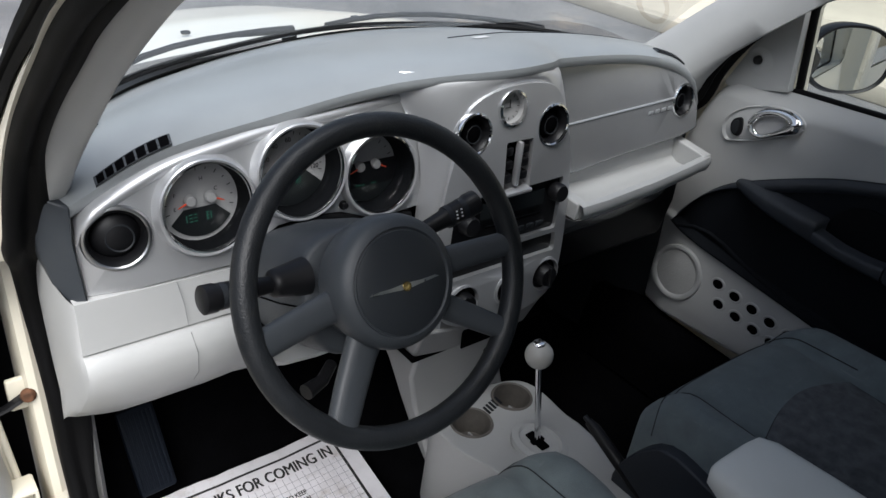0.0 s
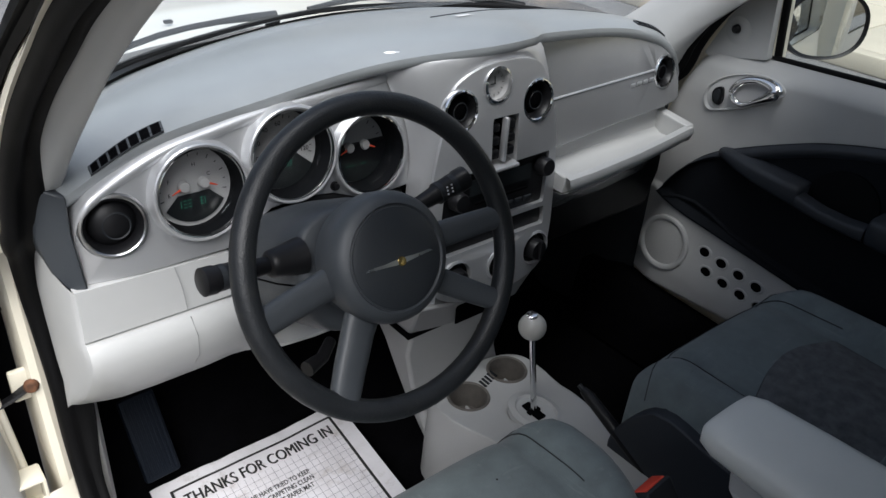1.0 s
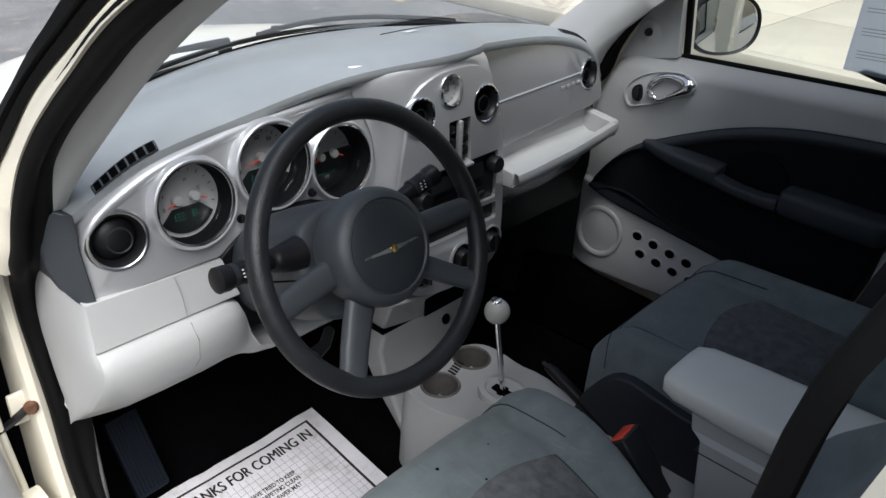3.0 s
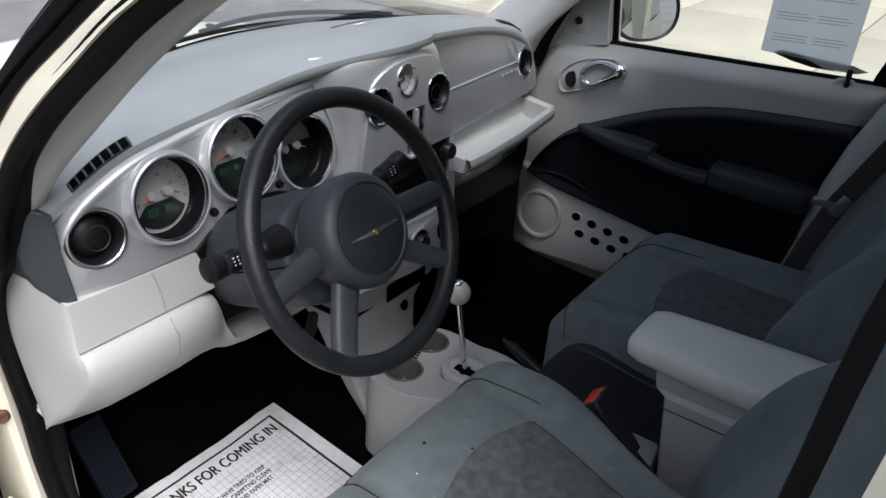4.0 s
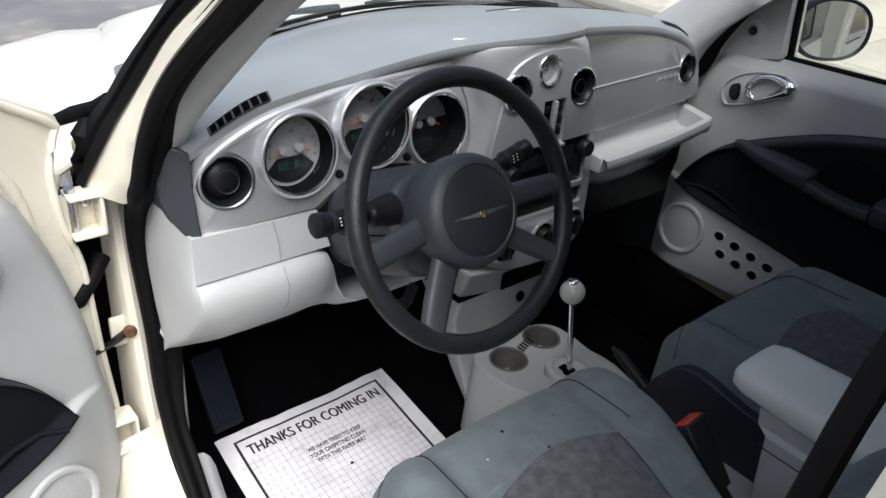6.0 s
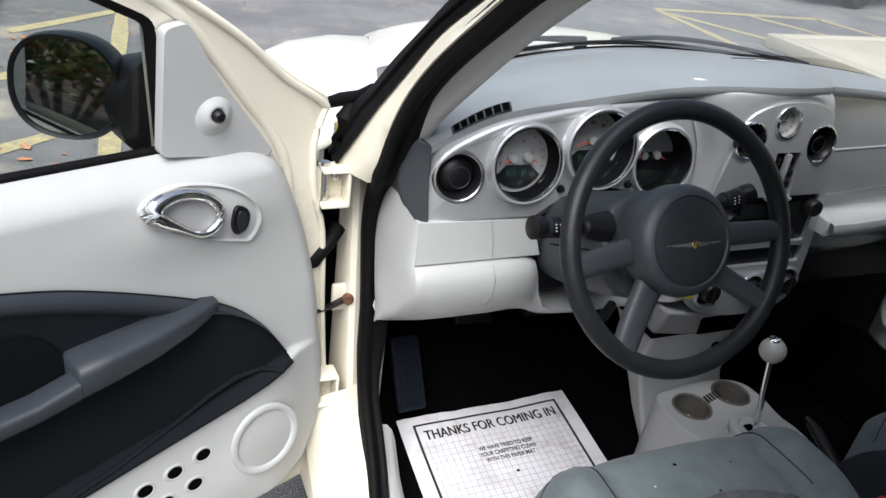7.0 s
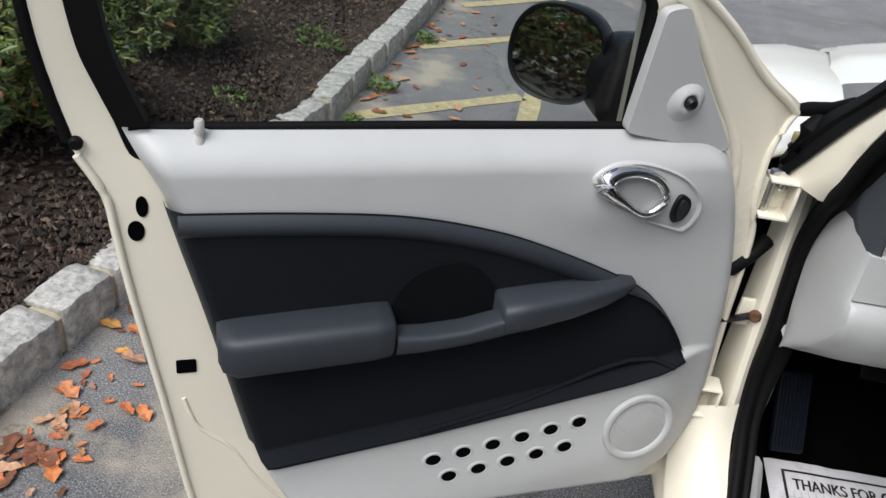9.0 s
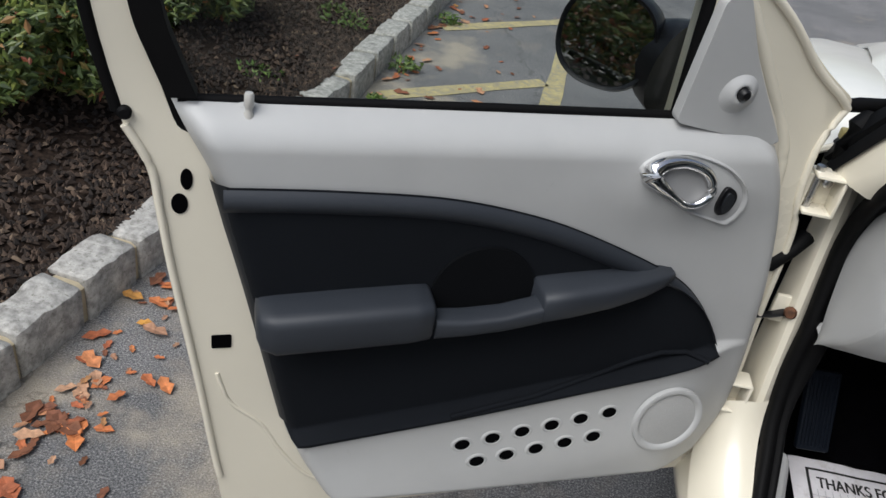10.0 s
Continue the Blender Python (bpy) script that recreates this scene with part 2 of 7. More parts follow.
def plate(outline, holes=(), thick=0.01, place=None, lip=None):
    """A plate with holes in it. place(a, b, d) gives the world point of the outline's (a, b) at depth d behind the face."""
    bm = bmesh.new()
    place = place or (lambda a, b, d: (a, b, -d))
    flat = {}
    rings = []
    for ring in (outline, *holes):
        vs = [bm.verts.new((q[0], q[1], 0)) for q in ring]
        rings.append(vs)
        for i, v in enumerate(vs):
            bm.edges.new((v, vs[(i + 1) % len(vs)]))
    bmesh.ops.triangle_fill(bm, use_beauty=True, use_dissolve=False, edges=bm.edges[:], normal=(0, 0, 1))
    front = [v for v in bm.verts]
    for v in front:
        flat[v] = (v.co.x, v.co.y)
    for ring in rings:
        back = [bm.verts.new((0, 0, 0)) for _ in ring]
        for v, b in zip(ring, back):
            b.co = place(*flat[v], thick)
        for i in range(len(ring)):
            j = (i + 1) % len(ring)
            bm.faces.new((ring[i], ring[j], back[j], back[i]))
    for v in front:
        v.co = place(*flat[v], 0.0)
    return bm


def loft(rings, cap=True, closed=True):
    """Skin through rings of equally many points."""
    bm = bmesh.new()
    vs = [[bm.verts.new(q) for q in ring] for ring in rings]
    for r, s in zip(vs, vs[1:]):
        k = len(r)
        for i in range(k if closed else k - 1):
            j = (i + 1) % k
            bm.faces.new((r[i], r[j], s[j], s[i]))
    if cap and closed:
        bm.faces.new(vs[0])
        bm.faces.new(vs[-1][::-1])
    return bm


def sheet_grid(nu, nv, point, thick=None):
    """A grid of nu x nv cells; point(s, t) with s, t in 0..1."""
    return loft([[point(i / nu, j / nv) for j in range(nv + 1)] for i in range(nu + 1)], cap=False, closed=False)


def lathe(profile, n=32, m=None):
    """Turns (radius, height) pairs round the z axis."""
    bm = bmesh.new()
    rings = []
    for r, h in profile:
        if r < 1e-6:
            rings.append([bm.verts.new((0, 0, h))])
        else:
            rings.append([bm.verts.new((r * math.cos(2 * math.pi * i / n), r * math.sin(2 * math.pi * i / n), h)) for i in range(n)])
    for a, b in zip(rings, rings[1:]):
        for i in range(n):
            j = (i + 1) % n
            f = [a[i % len(a)], a[j % len(a)], b[j % len(b)], b[i % len(b)]]
            f = list(dict.fromkeys(f))
            if len(f) > 2:
                bm.faces.new(f)
    if m is not None:
        move(bm, m)
    return bm


def tube(path, radius, n=12, closed=False, squash=1.0, up=(0, 0, 1)):
    """A round bar along a path; radius is one number or one for each point."""
    pts = [Vector(q) for q in path]
    rings = []
    for i, p in enumerate(pts):
        if closed:
            d = (pts[(i + 1) % len(pts)] - pts[i - 1]).normalized()
        else:
            d = (pts[min(i + 1, len(pts) - 1)] - pts[max(i - 1, 0)]).normalized()
        u = Vector(up)
        if abs(u.dot(d)) > 0.95:
            u = Vector((0, 1, 0)) if abs(d.y) < 0.9 else Vector((1, 0, 0))
        a = d.cross(u).normalized()
        b = a.cross(d).normalized()
        r = radius[i] if isinstance(radius, (list, tuple)) else radius
        rings.append([p + a * (r * math.cos(2 * math.pi * k / n)) + b * (r * squash * math.sin(2 * math.pi * k / n)) for k in range(n)])
    if closed:
        rings.append(rings[0])
        return loft(rings, cap=False)
    return loft(rings)


def joined(*bms):
    out = bmesh.new()
    for bm in bms:
        me = bpy.data.meshes.new("tmp")
        bm.to_mesh(me)
        bm.free()
        out.from_mesh(me)
        bpy.data.meshes.remove(me)
    return out


def facing(at, normal, turn=0.0, up=(0, 0, 1)):
    """A frame at a place with its z axis along normal and its y axis as near up as can be."""
    z = Vector(normal).normalized()
    x = Vector(up).cross(z).normalized()
    y = z.cross(x)
    m = Matrix((x, y, z)).transposed().to_4x4()
    return Matrix.Translation(at) @ m @ Matrix.Rotation(turn, 4, "Z")


def writing(body, size, material, m, name, parent=None, extrude=0.0003, align="LEFT", squeeze=1.0, bold=0.0):
    cu = bpy.data.curves.new("text", "FONT")
    cu.body, cu.size, cu.extrude, cu.align_x = body, size, extrude, align
    cu.offset = bold
    tmp = bpy.data.objects.new("tmp_text", cu)
    scene.collection.objects.link(tmp)
    bpy.context.view_layer.update()
    me = bpy.data.meshes.new_from_object(tmp.evaluated_get(bpy.context.evaluated_depsgraph_get()))
    bpy.data.objects.remove(tmp)
    me.transform(m @ Matrix.Diagonal((squeeze, 1, 1, 1)))
    me.materials.clear()
    me.materials.append(material)
    ob = new(name, me)
    if parent is not None:
        ob.parent = parent
    return ob


def clamp(x, a=0.0, b=1.0):
    return max(a, min(b, x))


def ease(x):
    x = clamp(x)
    return x * x * (3 - 2 * x)


def along(table, x):
    """Straight-line reading of a table of (x, value)."""
    if x <= table[0][0]:
        return table[0][1]
    for (a, va), (b, vb) in zip(table, table[1:]):
        if x <= b:
            return va + (vb - va) * (x - a) / (b - a)
    return table[-1][1]


# ---- ground and surroundings ----
def asphalt_material():
    m, nt, b = nodes_of("worn_asphalt")
    n1 = noise_node(nt, 0.8, 6, 0.65)
    n2 = noise_node(nt, 190, 3, 0.75)
    r1 = ramp_node(nt, n1.outputs["Fac"], [(0.35, (0.135, 0.137, 0.142)), (0.62, (0.235, 0.232, 0.232))])
    r2 = ramp_node(nt, n2.outputs["Fac"], [(0.36, (0.18, 0.18, 0.19)), (0.52, (0.9, 0.9, 0.9)), (0.66, (2.5, 2.45, 2.3))])
    mx = nt.nodes.new("ShaderNodeMix")
    mx.data_type, mx.blend_type = "RGBA", "MULTIPLY"
    mx.inputs["Factor"].default_value = 0.8
    nt.links.new(r1.outputs["Color"], mx.inputs[6])
    nt.links.new(r2.outputs["Color"], mx.inputs[7])
    # sandy dust patches
    n3 = noise_node(nt, 1.7, 7, 0.65)
    mask = ramp_node(nt, n3.outputs["Fac"], [(0.56, (0, 0, 0)), (0.72, (0.75, 0.75, 0.75))])
    mx2 = nt.nodes.new("ShaderNodeMix")
    mx2.data_type = "RGBA"
    nt.links.new(mask.outputs["Color"], mx2.inputs["Factor"])
    nt.links.new(mx.outputs[2], mx2.inputs[6])
    mx2.inputs[7].default_value = (0.40, 0.34, 0.27, 1)
    # sand washed up along the kerb
    tc = nt.nodes.new("ShaderNodeTexCoord")
    sx = nt.nodes.new("ShaderNodeSeparateXYZ")
    nt.links.new(tc.outputs["Object"], sx.inputs["Vector"])
    mr = nt.nodes.new("ShaderNodeMapRange")
    mr.inputs["From Min"].default_value, mr.inputs["From Max"].default_value = -0.7, -1.7
    nt.links.new(sx.outputs["X"], mr.inputs["Value"])
    n4 = noise_node(nt, 2.6, 6, 0.6)
    ml = nt.nodes.new("ShaderNodeMath")
    ml.operation = "MULTIPLY"
    nt.links.new(mr.outputs["Result"], ml.inputs[0])
    nt.links.new(n4.outputs["Fac"], ml.inputs[1])
    band = ramp_node(nt, ml.outputs[0], [(0.46, (0, 0, 0)), (0.62, (0.7, 0.7, 0.7))])
    mx3 = nt.nodes.new("ShaderNodeMix")
    mx3.data_type = "RGBA"
    nt.links.new(band.outputs["Color"], mx3.inputs["Factor"])
    nt.links.new(mx2.outputs[2], mx3.inputs[6])
    mx3.inputs[7].default_value = (0.50, 0.43, 0.33, 1)
    # thin cracks
    vo = nt.nodes.new("ShaderNodeTexVoronoi")
    vo.feature = "DISTANCE_TO_EDGE"
    vo.inputs["Scale"].default_value = 0.55
    n5 = noise_node(nt, 3.0, 5, 0.6)
    ad = nt.nodes.new("ShaderNodeVectorMath")
    ad.operation = "MULTIPLY_ADD"
    nt.links.new(n5.outputs["Color"], ad.inputs[0])
    ad.inputs[1].default_value = (0.5, 0.5, 0.0)
    nt.links.new(tc.outputs["Object"], ad.inputs[2])
    nt.links.new(ad.outputs["Vector"], vo.inputs["Vector"])
    crack = ramp_node(nt, vo.outputs["Distance"], [(0.0, (0.6, 0.6, 0.6)), (0.004, (1, 1, 1))])
    mx4 = nt.nodes.new("ShaderNodeMix")
    mx4.data_type, mx4.blend_type = "RGBA", "MULTIPLY"
    mx4.inputs["Factor"].default_value = 1.0
    nt.links.new(mx3.outputs[2], mx4.inputs[6])
    nt.links.new(crack.outputs["Color"], mx4.inputs[7])
    nt.links.new(mx4.outputs[2], b.inputs["Base Color"])
    bp = nt.nodes.new("ShaderNodeBump")
    bp.inputs["Strength"].default_value = 0.9
    bp.inputs["Distance"].default_value = 0.008
    nt.links.new(n2.outputs["Fac"], bp.inputs["Height"])
    nt.links.new(bp.outputs["Normal"], b.inputs["Normal"])
    socket_value(b, "Roughness", 0.9)
    return m


def island_colours(name, stops, rough=0.8):
    """Each loose piece of the mesh takes its own colour."""
    m, nt, b = nodes_of(name)
    g = nt.nodes.new("ShaderNodeNewGeometry")
    r = ramp_node(nt, g.outputs["Random Per Island"], stops)
    n = noise_node(nt, 60, 4)
    v = ramp_node(nt, n.outputs["Fac"], [(0.3, (0.6, 0.6, 0.6)), (0.7, (1.2, 1.2, 1.2))])
    mx = nt.nodes.new("ShaderNodeMix")
    mx.data_type, mx.blend_type = "RGBA", "MULTIPLY"
    mx.inputs["Factor"].default_value = 1.0
    nt.links.new(r.outputs["Color"], mx.inputs[6])
    nt.links.new(v.outputs["Color"], mx.inputs[7])
    nt.links.new(mx.outputs[2], b.inputs["Base Color"])
    socket_value(b, "Roughness", rough)
    return m


M["asphalt"] = asphalt_material()
M["concrete"] = surface("pale_concrete", (0.47, 0.43, 0.35), 0.9, vary=0.08, big=2.0, fine=180, bump=0.25)
M["linepaint"] = surface("worn_yellow_line_paint", (0.47, 0.39, 0.18), 0.85, vary=0.2, big=14, fine=160, bump=0.5, dirt=(0.27, 0.25, 0.20), dirt_at=(0.40, 0.66))
M["granite"] = surface("grey_granite", (0.37, 0.36, 0.335), 0.85, vary=0.45, big=38, fine=120, bump=0.8, dirt=(0.12, 0.12, 0.09), dirt_at=(0.54, 0.72))
# the stones are stretched copies: let their grain follow the place itself
_gn = M["granite"].node_tree
_gp = _gn.nodes.new("ShaderNodeNewGeometry")
for _n in list(_gn.nodes):
    if _n.bl_idname == "ShaderNodeTexNoise":
        _gn.links.new(_gp.outputs["Position"], _n.inputs["Vector"])
M["mortar"] = surface("tan_mortar", (0.42, 0.36, 0.25), 0.95, vary=0.15, big=20, fine=160, bump=0.5)
M["mulch"] = surface("dark_brown_mulch", (0.03, 0.021, 0.016), 1.0, vary=0.7, big=70, fine=90, bump=1.0, spec=0.1)
M["chips"] = island_colours("bark_chip", [(0.0, (0.015, 0.011, 0.009)), (0.6, (0.05, 0.034, 0.025)), (0.93, (0.10, 0.065, 0.045)), (1.0, (0.22, 0.16, 0.11))], 0.9)


M["leaf_dead"] = island_colours("orange_brown_dead_leaf", [(0.0, (0.16, 0.06, 0.025)), (0.2, (0.20, 0.075, 0.04)), (0.4, (0.42, 0.12, 0.05)), (0.62, (0.58, 0.19, 0.06)), (0.8, (0.52, 0.30, 0.18)), (0.9, (0.30, 0.15, 0.09)), (1.0, (0.62, 0.30, 0.05))])
M["foliage"] = island_colours("dark_green_foliage", [(0.0, (0.03, 0.055, 0.014)), (0.5, (0.075, 0.115, 0.025)), (0.85, (0.15, 0.19, 0.04)), (0.95, (0.22, 0.24, 0.06)), (1.0, (0.24, 0.10, 0.04))], 0.5)
M["foliage_red"] = island_colours("reddish_foliage", [(0.0, (0.20, 0.045, 0.025)), (0.5, (0.34, 0.10, 0.045)), (1.0, (0.40, 0.22, 0.06))], 0.5)
M["bark"] = surface("brown_bark", (0.06, 0.04, 0.028), 0.95, vary=0.4, big=30, fine=200, bump=0.6)
M["wallpaint"] = surface("cream_stucco_wall", (0.46, 0.42, 0.34), 0.9, vary=0.06, big=1.5, fine=160, bump=0.3)


def rect_sheet(x0, y0, x1, y1, z, nx=1, ny=1):
    return sheet_grid(nx, ny, lambda s, t: (x0 + (x1 - x0) * s, y0 + (y1 - y0) * t, z))


tagged(part("ground", rect_sheet(-300, -300, 300, 300, 0.0), M["asphalt"]), "grey worn asphalt car park with dusty patches", "ground", kind="structure")
KERB = ((-4.0, -2.95), (0.0, -2.42), (0.30, -2.38), (0.70, -2.315), (0.90, -2.28), (2.3, -2.03), (2.75, -1.99), (3.6, -1.90), (4.3, -1.83), (5.2, -1.80), (16.0, -1.62))     # y, x of the kerb's face towards the car


def kerb_x(y):
    return along(KERB, y)




def build_lines():
    def stripe(x0, y0, x1, y1, w=0.098):
        d = Vector((x1 - x0, y1 - y0, 0))
        n = Vector((-d.y, d.x, 0)).normalized() * w / 2
        k = max(2, int(d.length / 0.3))
        rows = []
        for i in range(k + 1):
            p = Vector((x0, y0, 0.004)) + d * (i / k)
            j = 1 + 0.12 * math.sin(i * 2.1)
            rows.append([p + n * j, p - n * j])
        return loft(rows, cap=False, closed=False)
    for name, args in (("bay_end_line", (-1.14, 2.60, -0.93, 5.6)), ("bay_cross_line", (-1.93, 2.44, -1.17, 3.03)), ("bay_cross_line", (-1.82, 3.60, -1.05, 4.24)),
                       ("bay_cross_line", (-1.66, 4.67, -0.98, 5.30)), ("bay_line", (4.50, 6.20, 6.75, 6.04)), ("bay_line", (4.50, 6.15, 4.43, 4.60)), ("bay_line", (4.55, 6.02, 5.32, 4.60)), ("bay_line", (5.73, 6.06, 6.15, 5.15)), ("bay_line", (6.75, 6.04, 6.98, 5.1)),
                       ("kerb_line", (-2.15, -0.13, -1.3, 0.06))):
        tagged(part(name, stripe(*args), M["linepaint"]), "worn yellow parking line painted on the asphalt", "line", kind="structure")


build_lines()

# pale pavement beyond the passenger side, a step up, with a wall behind it
def pavement():
    pav = tagged(part("pavement", box((7.6, 32.0, 0.10), (8.70, -11.2, 0.05)), M["mortar"]), "pale concrete pavement of square slabs with a raised edge", "pavement", kind="structure")
    part("edge_stone", box((0.14, 32.0, 0.13), (4.85, -11.2, 0.065), 0.015), M["concrete"], pav, "concrete edging")
    part("edge_stone", box((7.6, 0.14, 0.13), (8.72, 4.73, 0.065), 0.015), M["concrete"], pav, "concrete edging")
    me = finish(box((1.485, 1.485, 0.03), (0, 0, 0), 0.006))
    me.materials.append(M["concrete"])
    for i in range(5):
        for j in range(8):
            sl = new("slab", me)
            sl.location = (5.67 + 1.5 * i, 3.90 - 1.5 * j, 0.112)
            sl.parent = pav
    part("far_paving", box((7.5, 19.0, 0.03), (8.68, -17.0, 0.112), 0.006), M["concrete"], pav)


pavement()
tagged(part("wall_east", box((0.3, 60, 5.0), (12.4, -4, 2.5)), M["wallpaint"]), "cream wall beside the pavement", "wall", kind="structure")


def kerb_stones():
    k = tagged(new("kerb"), "rough grey granite kerb of separate blocks", "kerb", kind="structure")
    rng = random.Random(4)
    y = -2.6
    meshes = []
    for v in range(7):
        bm = box((0.13, 1.0, 0.30), (0, 0, 0), 0.014, 2)
        bmesh.ops.subdivide_edges(bm, edges=[e for e in bm.edges if e.calc_length() > 0.5], cuts=6)
        for q in bm.verts:
            f = noise.noise_vector(Vector((q.co.x * 9, q.co.y * 5 + v * 7, q.co.z * 9)))
            q.co += f * 0.013
        me = finish(bm, 30)
        me.materials.append(M["granite"])
        meshes.append(me)
    while y < 16:
        ln = rng.uniform(0.22, 0.30) if y < 1.2 else rng.uniform(0.28, 0.45)
        st = new("kerb_stone", rng.choice(meshes))
        yc = y + ln / 2
        st.location = (kerb_x(yc) - 0.065 + rng.uniform(-0.006, 0.006), yc, -0.010 + rng.uniform(-0.008, 0.008))
        st.scale = (1, ln - 0.022, 1)
        st.rotation_euler = (0, rng.uniform(-0.03, 0.03), -math.atan2(kerb_x(yc + 0.2) - kerb_x(yc - 0.2), 0.4) + rng.uniform(-0.02, 0.02))
        st.parent = k
        y += ln
    bm = loft([[(kerb_x(y) - 0.012, y, 0.0), (kerb_x(y) - 0.012, y, 0.112), (kerb_x(y) - 0.03, y, 0.124), (kerb_x(y) - 0.12, y, 0.12)] for y in [-2.6 + 18.6 * q / 60 for q in range(61)]], cap=False, closed=False)
    part("mortar", bm, M["mortar"], k, "tan mortar joint")


kerb_stones()


def mulch_bed():
    rng = random.Random(9)

    def pt(s, t):
        x = kerb_x(-4 + 26 * t) - 0.11 - 8 * s * s
        y = -4 + 26 * t
        return (x, y, 0.10 + 0.55 * ease(s * 1.4) + 0.035 * noise.noise(Vector((x * 2, y * 2, 0))))
    bed = tagged(part("mulch_bed", sheet_grid(40, 90, pt), M["mulch"]), "dark brown bark mulch bed behind the kerb", "mulch", kind="structure")
    # loose chips of bark
    verts, faces = [], []
    for i in range(26000):
        s, t = rng.random() ** 1.2 * 0.42, rng.uniform(0.12, 0.42)
        p = Vector(pt(s, t))
        a, ln, w = rng.uniform(0, 6.28), rng.uniform(0.006, 0.020), rng.uniform(0.003, 0.008)
        d = Vector((math.cos(a), math.sin(a), rng.uniform(-0.5, 0.5))) * ln
        n = Vector((-math.sin(a), math.cos(a), rng.uniform(-0.6, 0.6))) * w
        k = len(verts)
        p.z += 0.01
        verts += [p - d - n, p + d - n * 0.6, p + d * 0.8 + n, p - d * 0.9 + n, p + Vector((0, 0, 0.012))]
        faces += [(k, k + 1, k + 4), (k + 1, k + 2, k + 4), (k + 2, k + 3, k + 4), (k + 3, k, k + 4)]
    me = bpy.data.meshes.new("chips")
    me.from_pydata(verts, [], faces)
    me.materials.append(M["chips"])
    tagged(new("bark_chips", me), "scattered dark bark chips on the mulch bed", "mulch", kind="stuff")
    return pt


bed_point = mulch_bed()


def leaf_clump(rng, count, center, radii, size):
    """Many small bent leaves spread through an uneven mass."""
    verts, faces = [], []
    for i in range(count):
        while True:
            d = Vector((rng.gauss(0, 1), rng.gauss(0, 1), rng.gauss(0, 1))).normalized()
            r = rng.uniform(0.55, 1.0) ** 0.6
            r *= 0.82 + 0.38 * noise.noise(d * 2.4 + Vector(center))
            if d.z > -0.75:
                break
        p = Vector(center) + Vector((d.x * radii[0], d.y * radii[1], d.z * radii[2])) * r
        a = Vector((rng.gauss(0, 1), rng.gauss(0, 1), rng.gauss(0, 0.7))).normalized()
        b = a.cross(d + Vector((0.01, 0, 0.3))).normalized()
        s = size * rng.uniform(0.6, 1.3)
        k = len(verts)
        n = a.cross(b) * s * 0.2
        verts += [p - a * s, p + b * s * 0.42 + n, p + a * s, p - b * s * 0.42 + n]
        faces += [(k, k + 1, k + 2), (k, k + 2, k + 3)]
    return verts, faces


def shrub(at, radii, seed, label, red=0.0, count=13000, size=0.023):
    rng = random.Random(seed)
    th = thing("shrub", label, "shrub", "shrubs in the mulch bed")
    th.location = at
    stems = []
    for i in range(7):
        a = i * 0.9
        tip = (math.cos(a) * radii[0] * 0.6, math.sin(a) * radii[1] * 0.6, radii[2] * rng.uniform(1.0, 1.6))
        stems.append(tube([(math.cos(a) * 0.04, math.sin(a) * 0.04, -0.05), (tip[0] * 0.4, tip[1] * 0.4, tip[2] * 0.5), tip], [0.016, 0.011, 0.004], 6))
    part("trunk", joined(*stems), M["bark"], th)
    for nm, mt, cnt in (("crown", M["foliage"], int(count * (1 - red))), ("crown", M["foliage_red"], int(count * red))):
        if cnt:
            v, f = leaf_clump(rng, cnt, (0, 0, radii[2] * 0.78), radii, size)
            me = bpy.data.meshes.new("leaves")
            me.from_pydata(v, [], f)
            me.materials.append(mt)
            ob = new(nm, me)
            ob.parent = th
    return th


# shrubs beyond x -4 are oversized, to keep low sky light off the cabin
for _i, (_x, _y, _r, _red) in enumerate(((-2.98, 1.28, 0.46, 0.02), (-2.86, 2.25, 0.40, 0.03), (-2.90, 3.35, 0.42, 0.05), (-3.75, 0.75, 0.6, 0.02), (-3.7, 2.0, 0.6, 0.02), (-3.6, 4.6, 0.6, 0.02), (-4.3, 5.9, 1.0, 0.03), (-5.4, 3.4, 1.5, 0.02), (-5.0, -0.3, 1.4, 0.03),
                                        (-3.35, -2.1, 0.85, 0.4), (-3.6, -3.7, 0.95, 0.4), (-5.7, 1.4, 1.5, 0.02), (-4.6, 7.8, 1.2, 0.02), (-6.4, 5.5, 1.5, 0.02), (-5.4, -2.6, 1.5, 0.05), (-5.6, -5.0, 1.5, 0.05))):
    shrub((_x, _y, 0.22 if _x > -3.1 else 0.34 if _x > -5 else 0.6), (_r, _r, _r * 0.85), 20 + _i, "clipped reddish green shrub standing in the mulch" if _red > 0.2 else "dense dark green shrub standing in the mulch", _red, int(13000 * max(1.0, _r / 0.6)), 0.023 * max(1.0, _r / 1.0))


def weed(at, r, seed, label):
    rng = random.Random(seed)
    w = thing("weed", label, "weed", "weeds at the kerb")
    w.location = at
    v, f = leaf_clump(rng, int(120 * r / 0.1), (0, 0, r * 0.35), (r * 1.1, r * 0.7, r * 0.5), 0.018)
    me = bpy.data.meshes.new("leaves")
    me.from_pydata(v, [], f)
    me.materials.append(M["weed"])
    ob = new("leaves", me)
    ob.parent = w


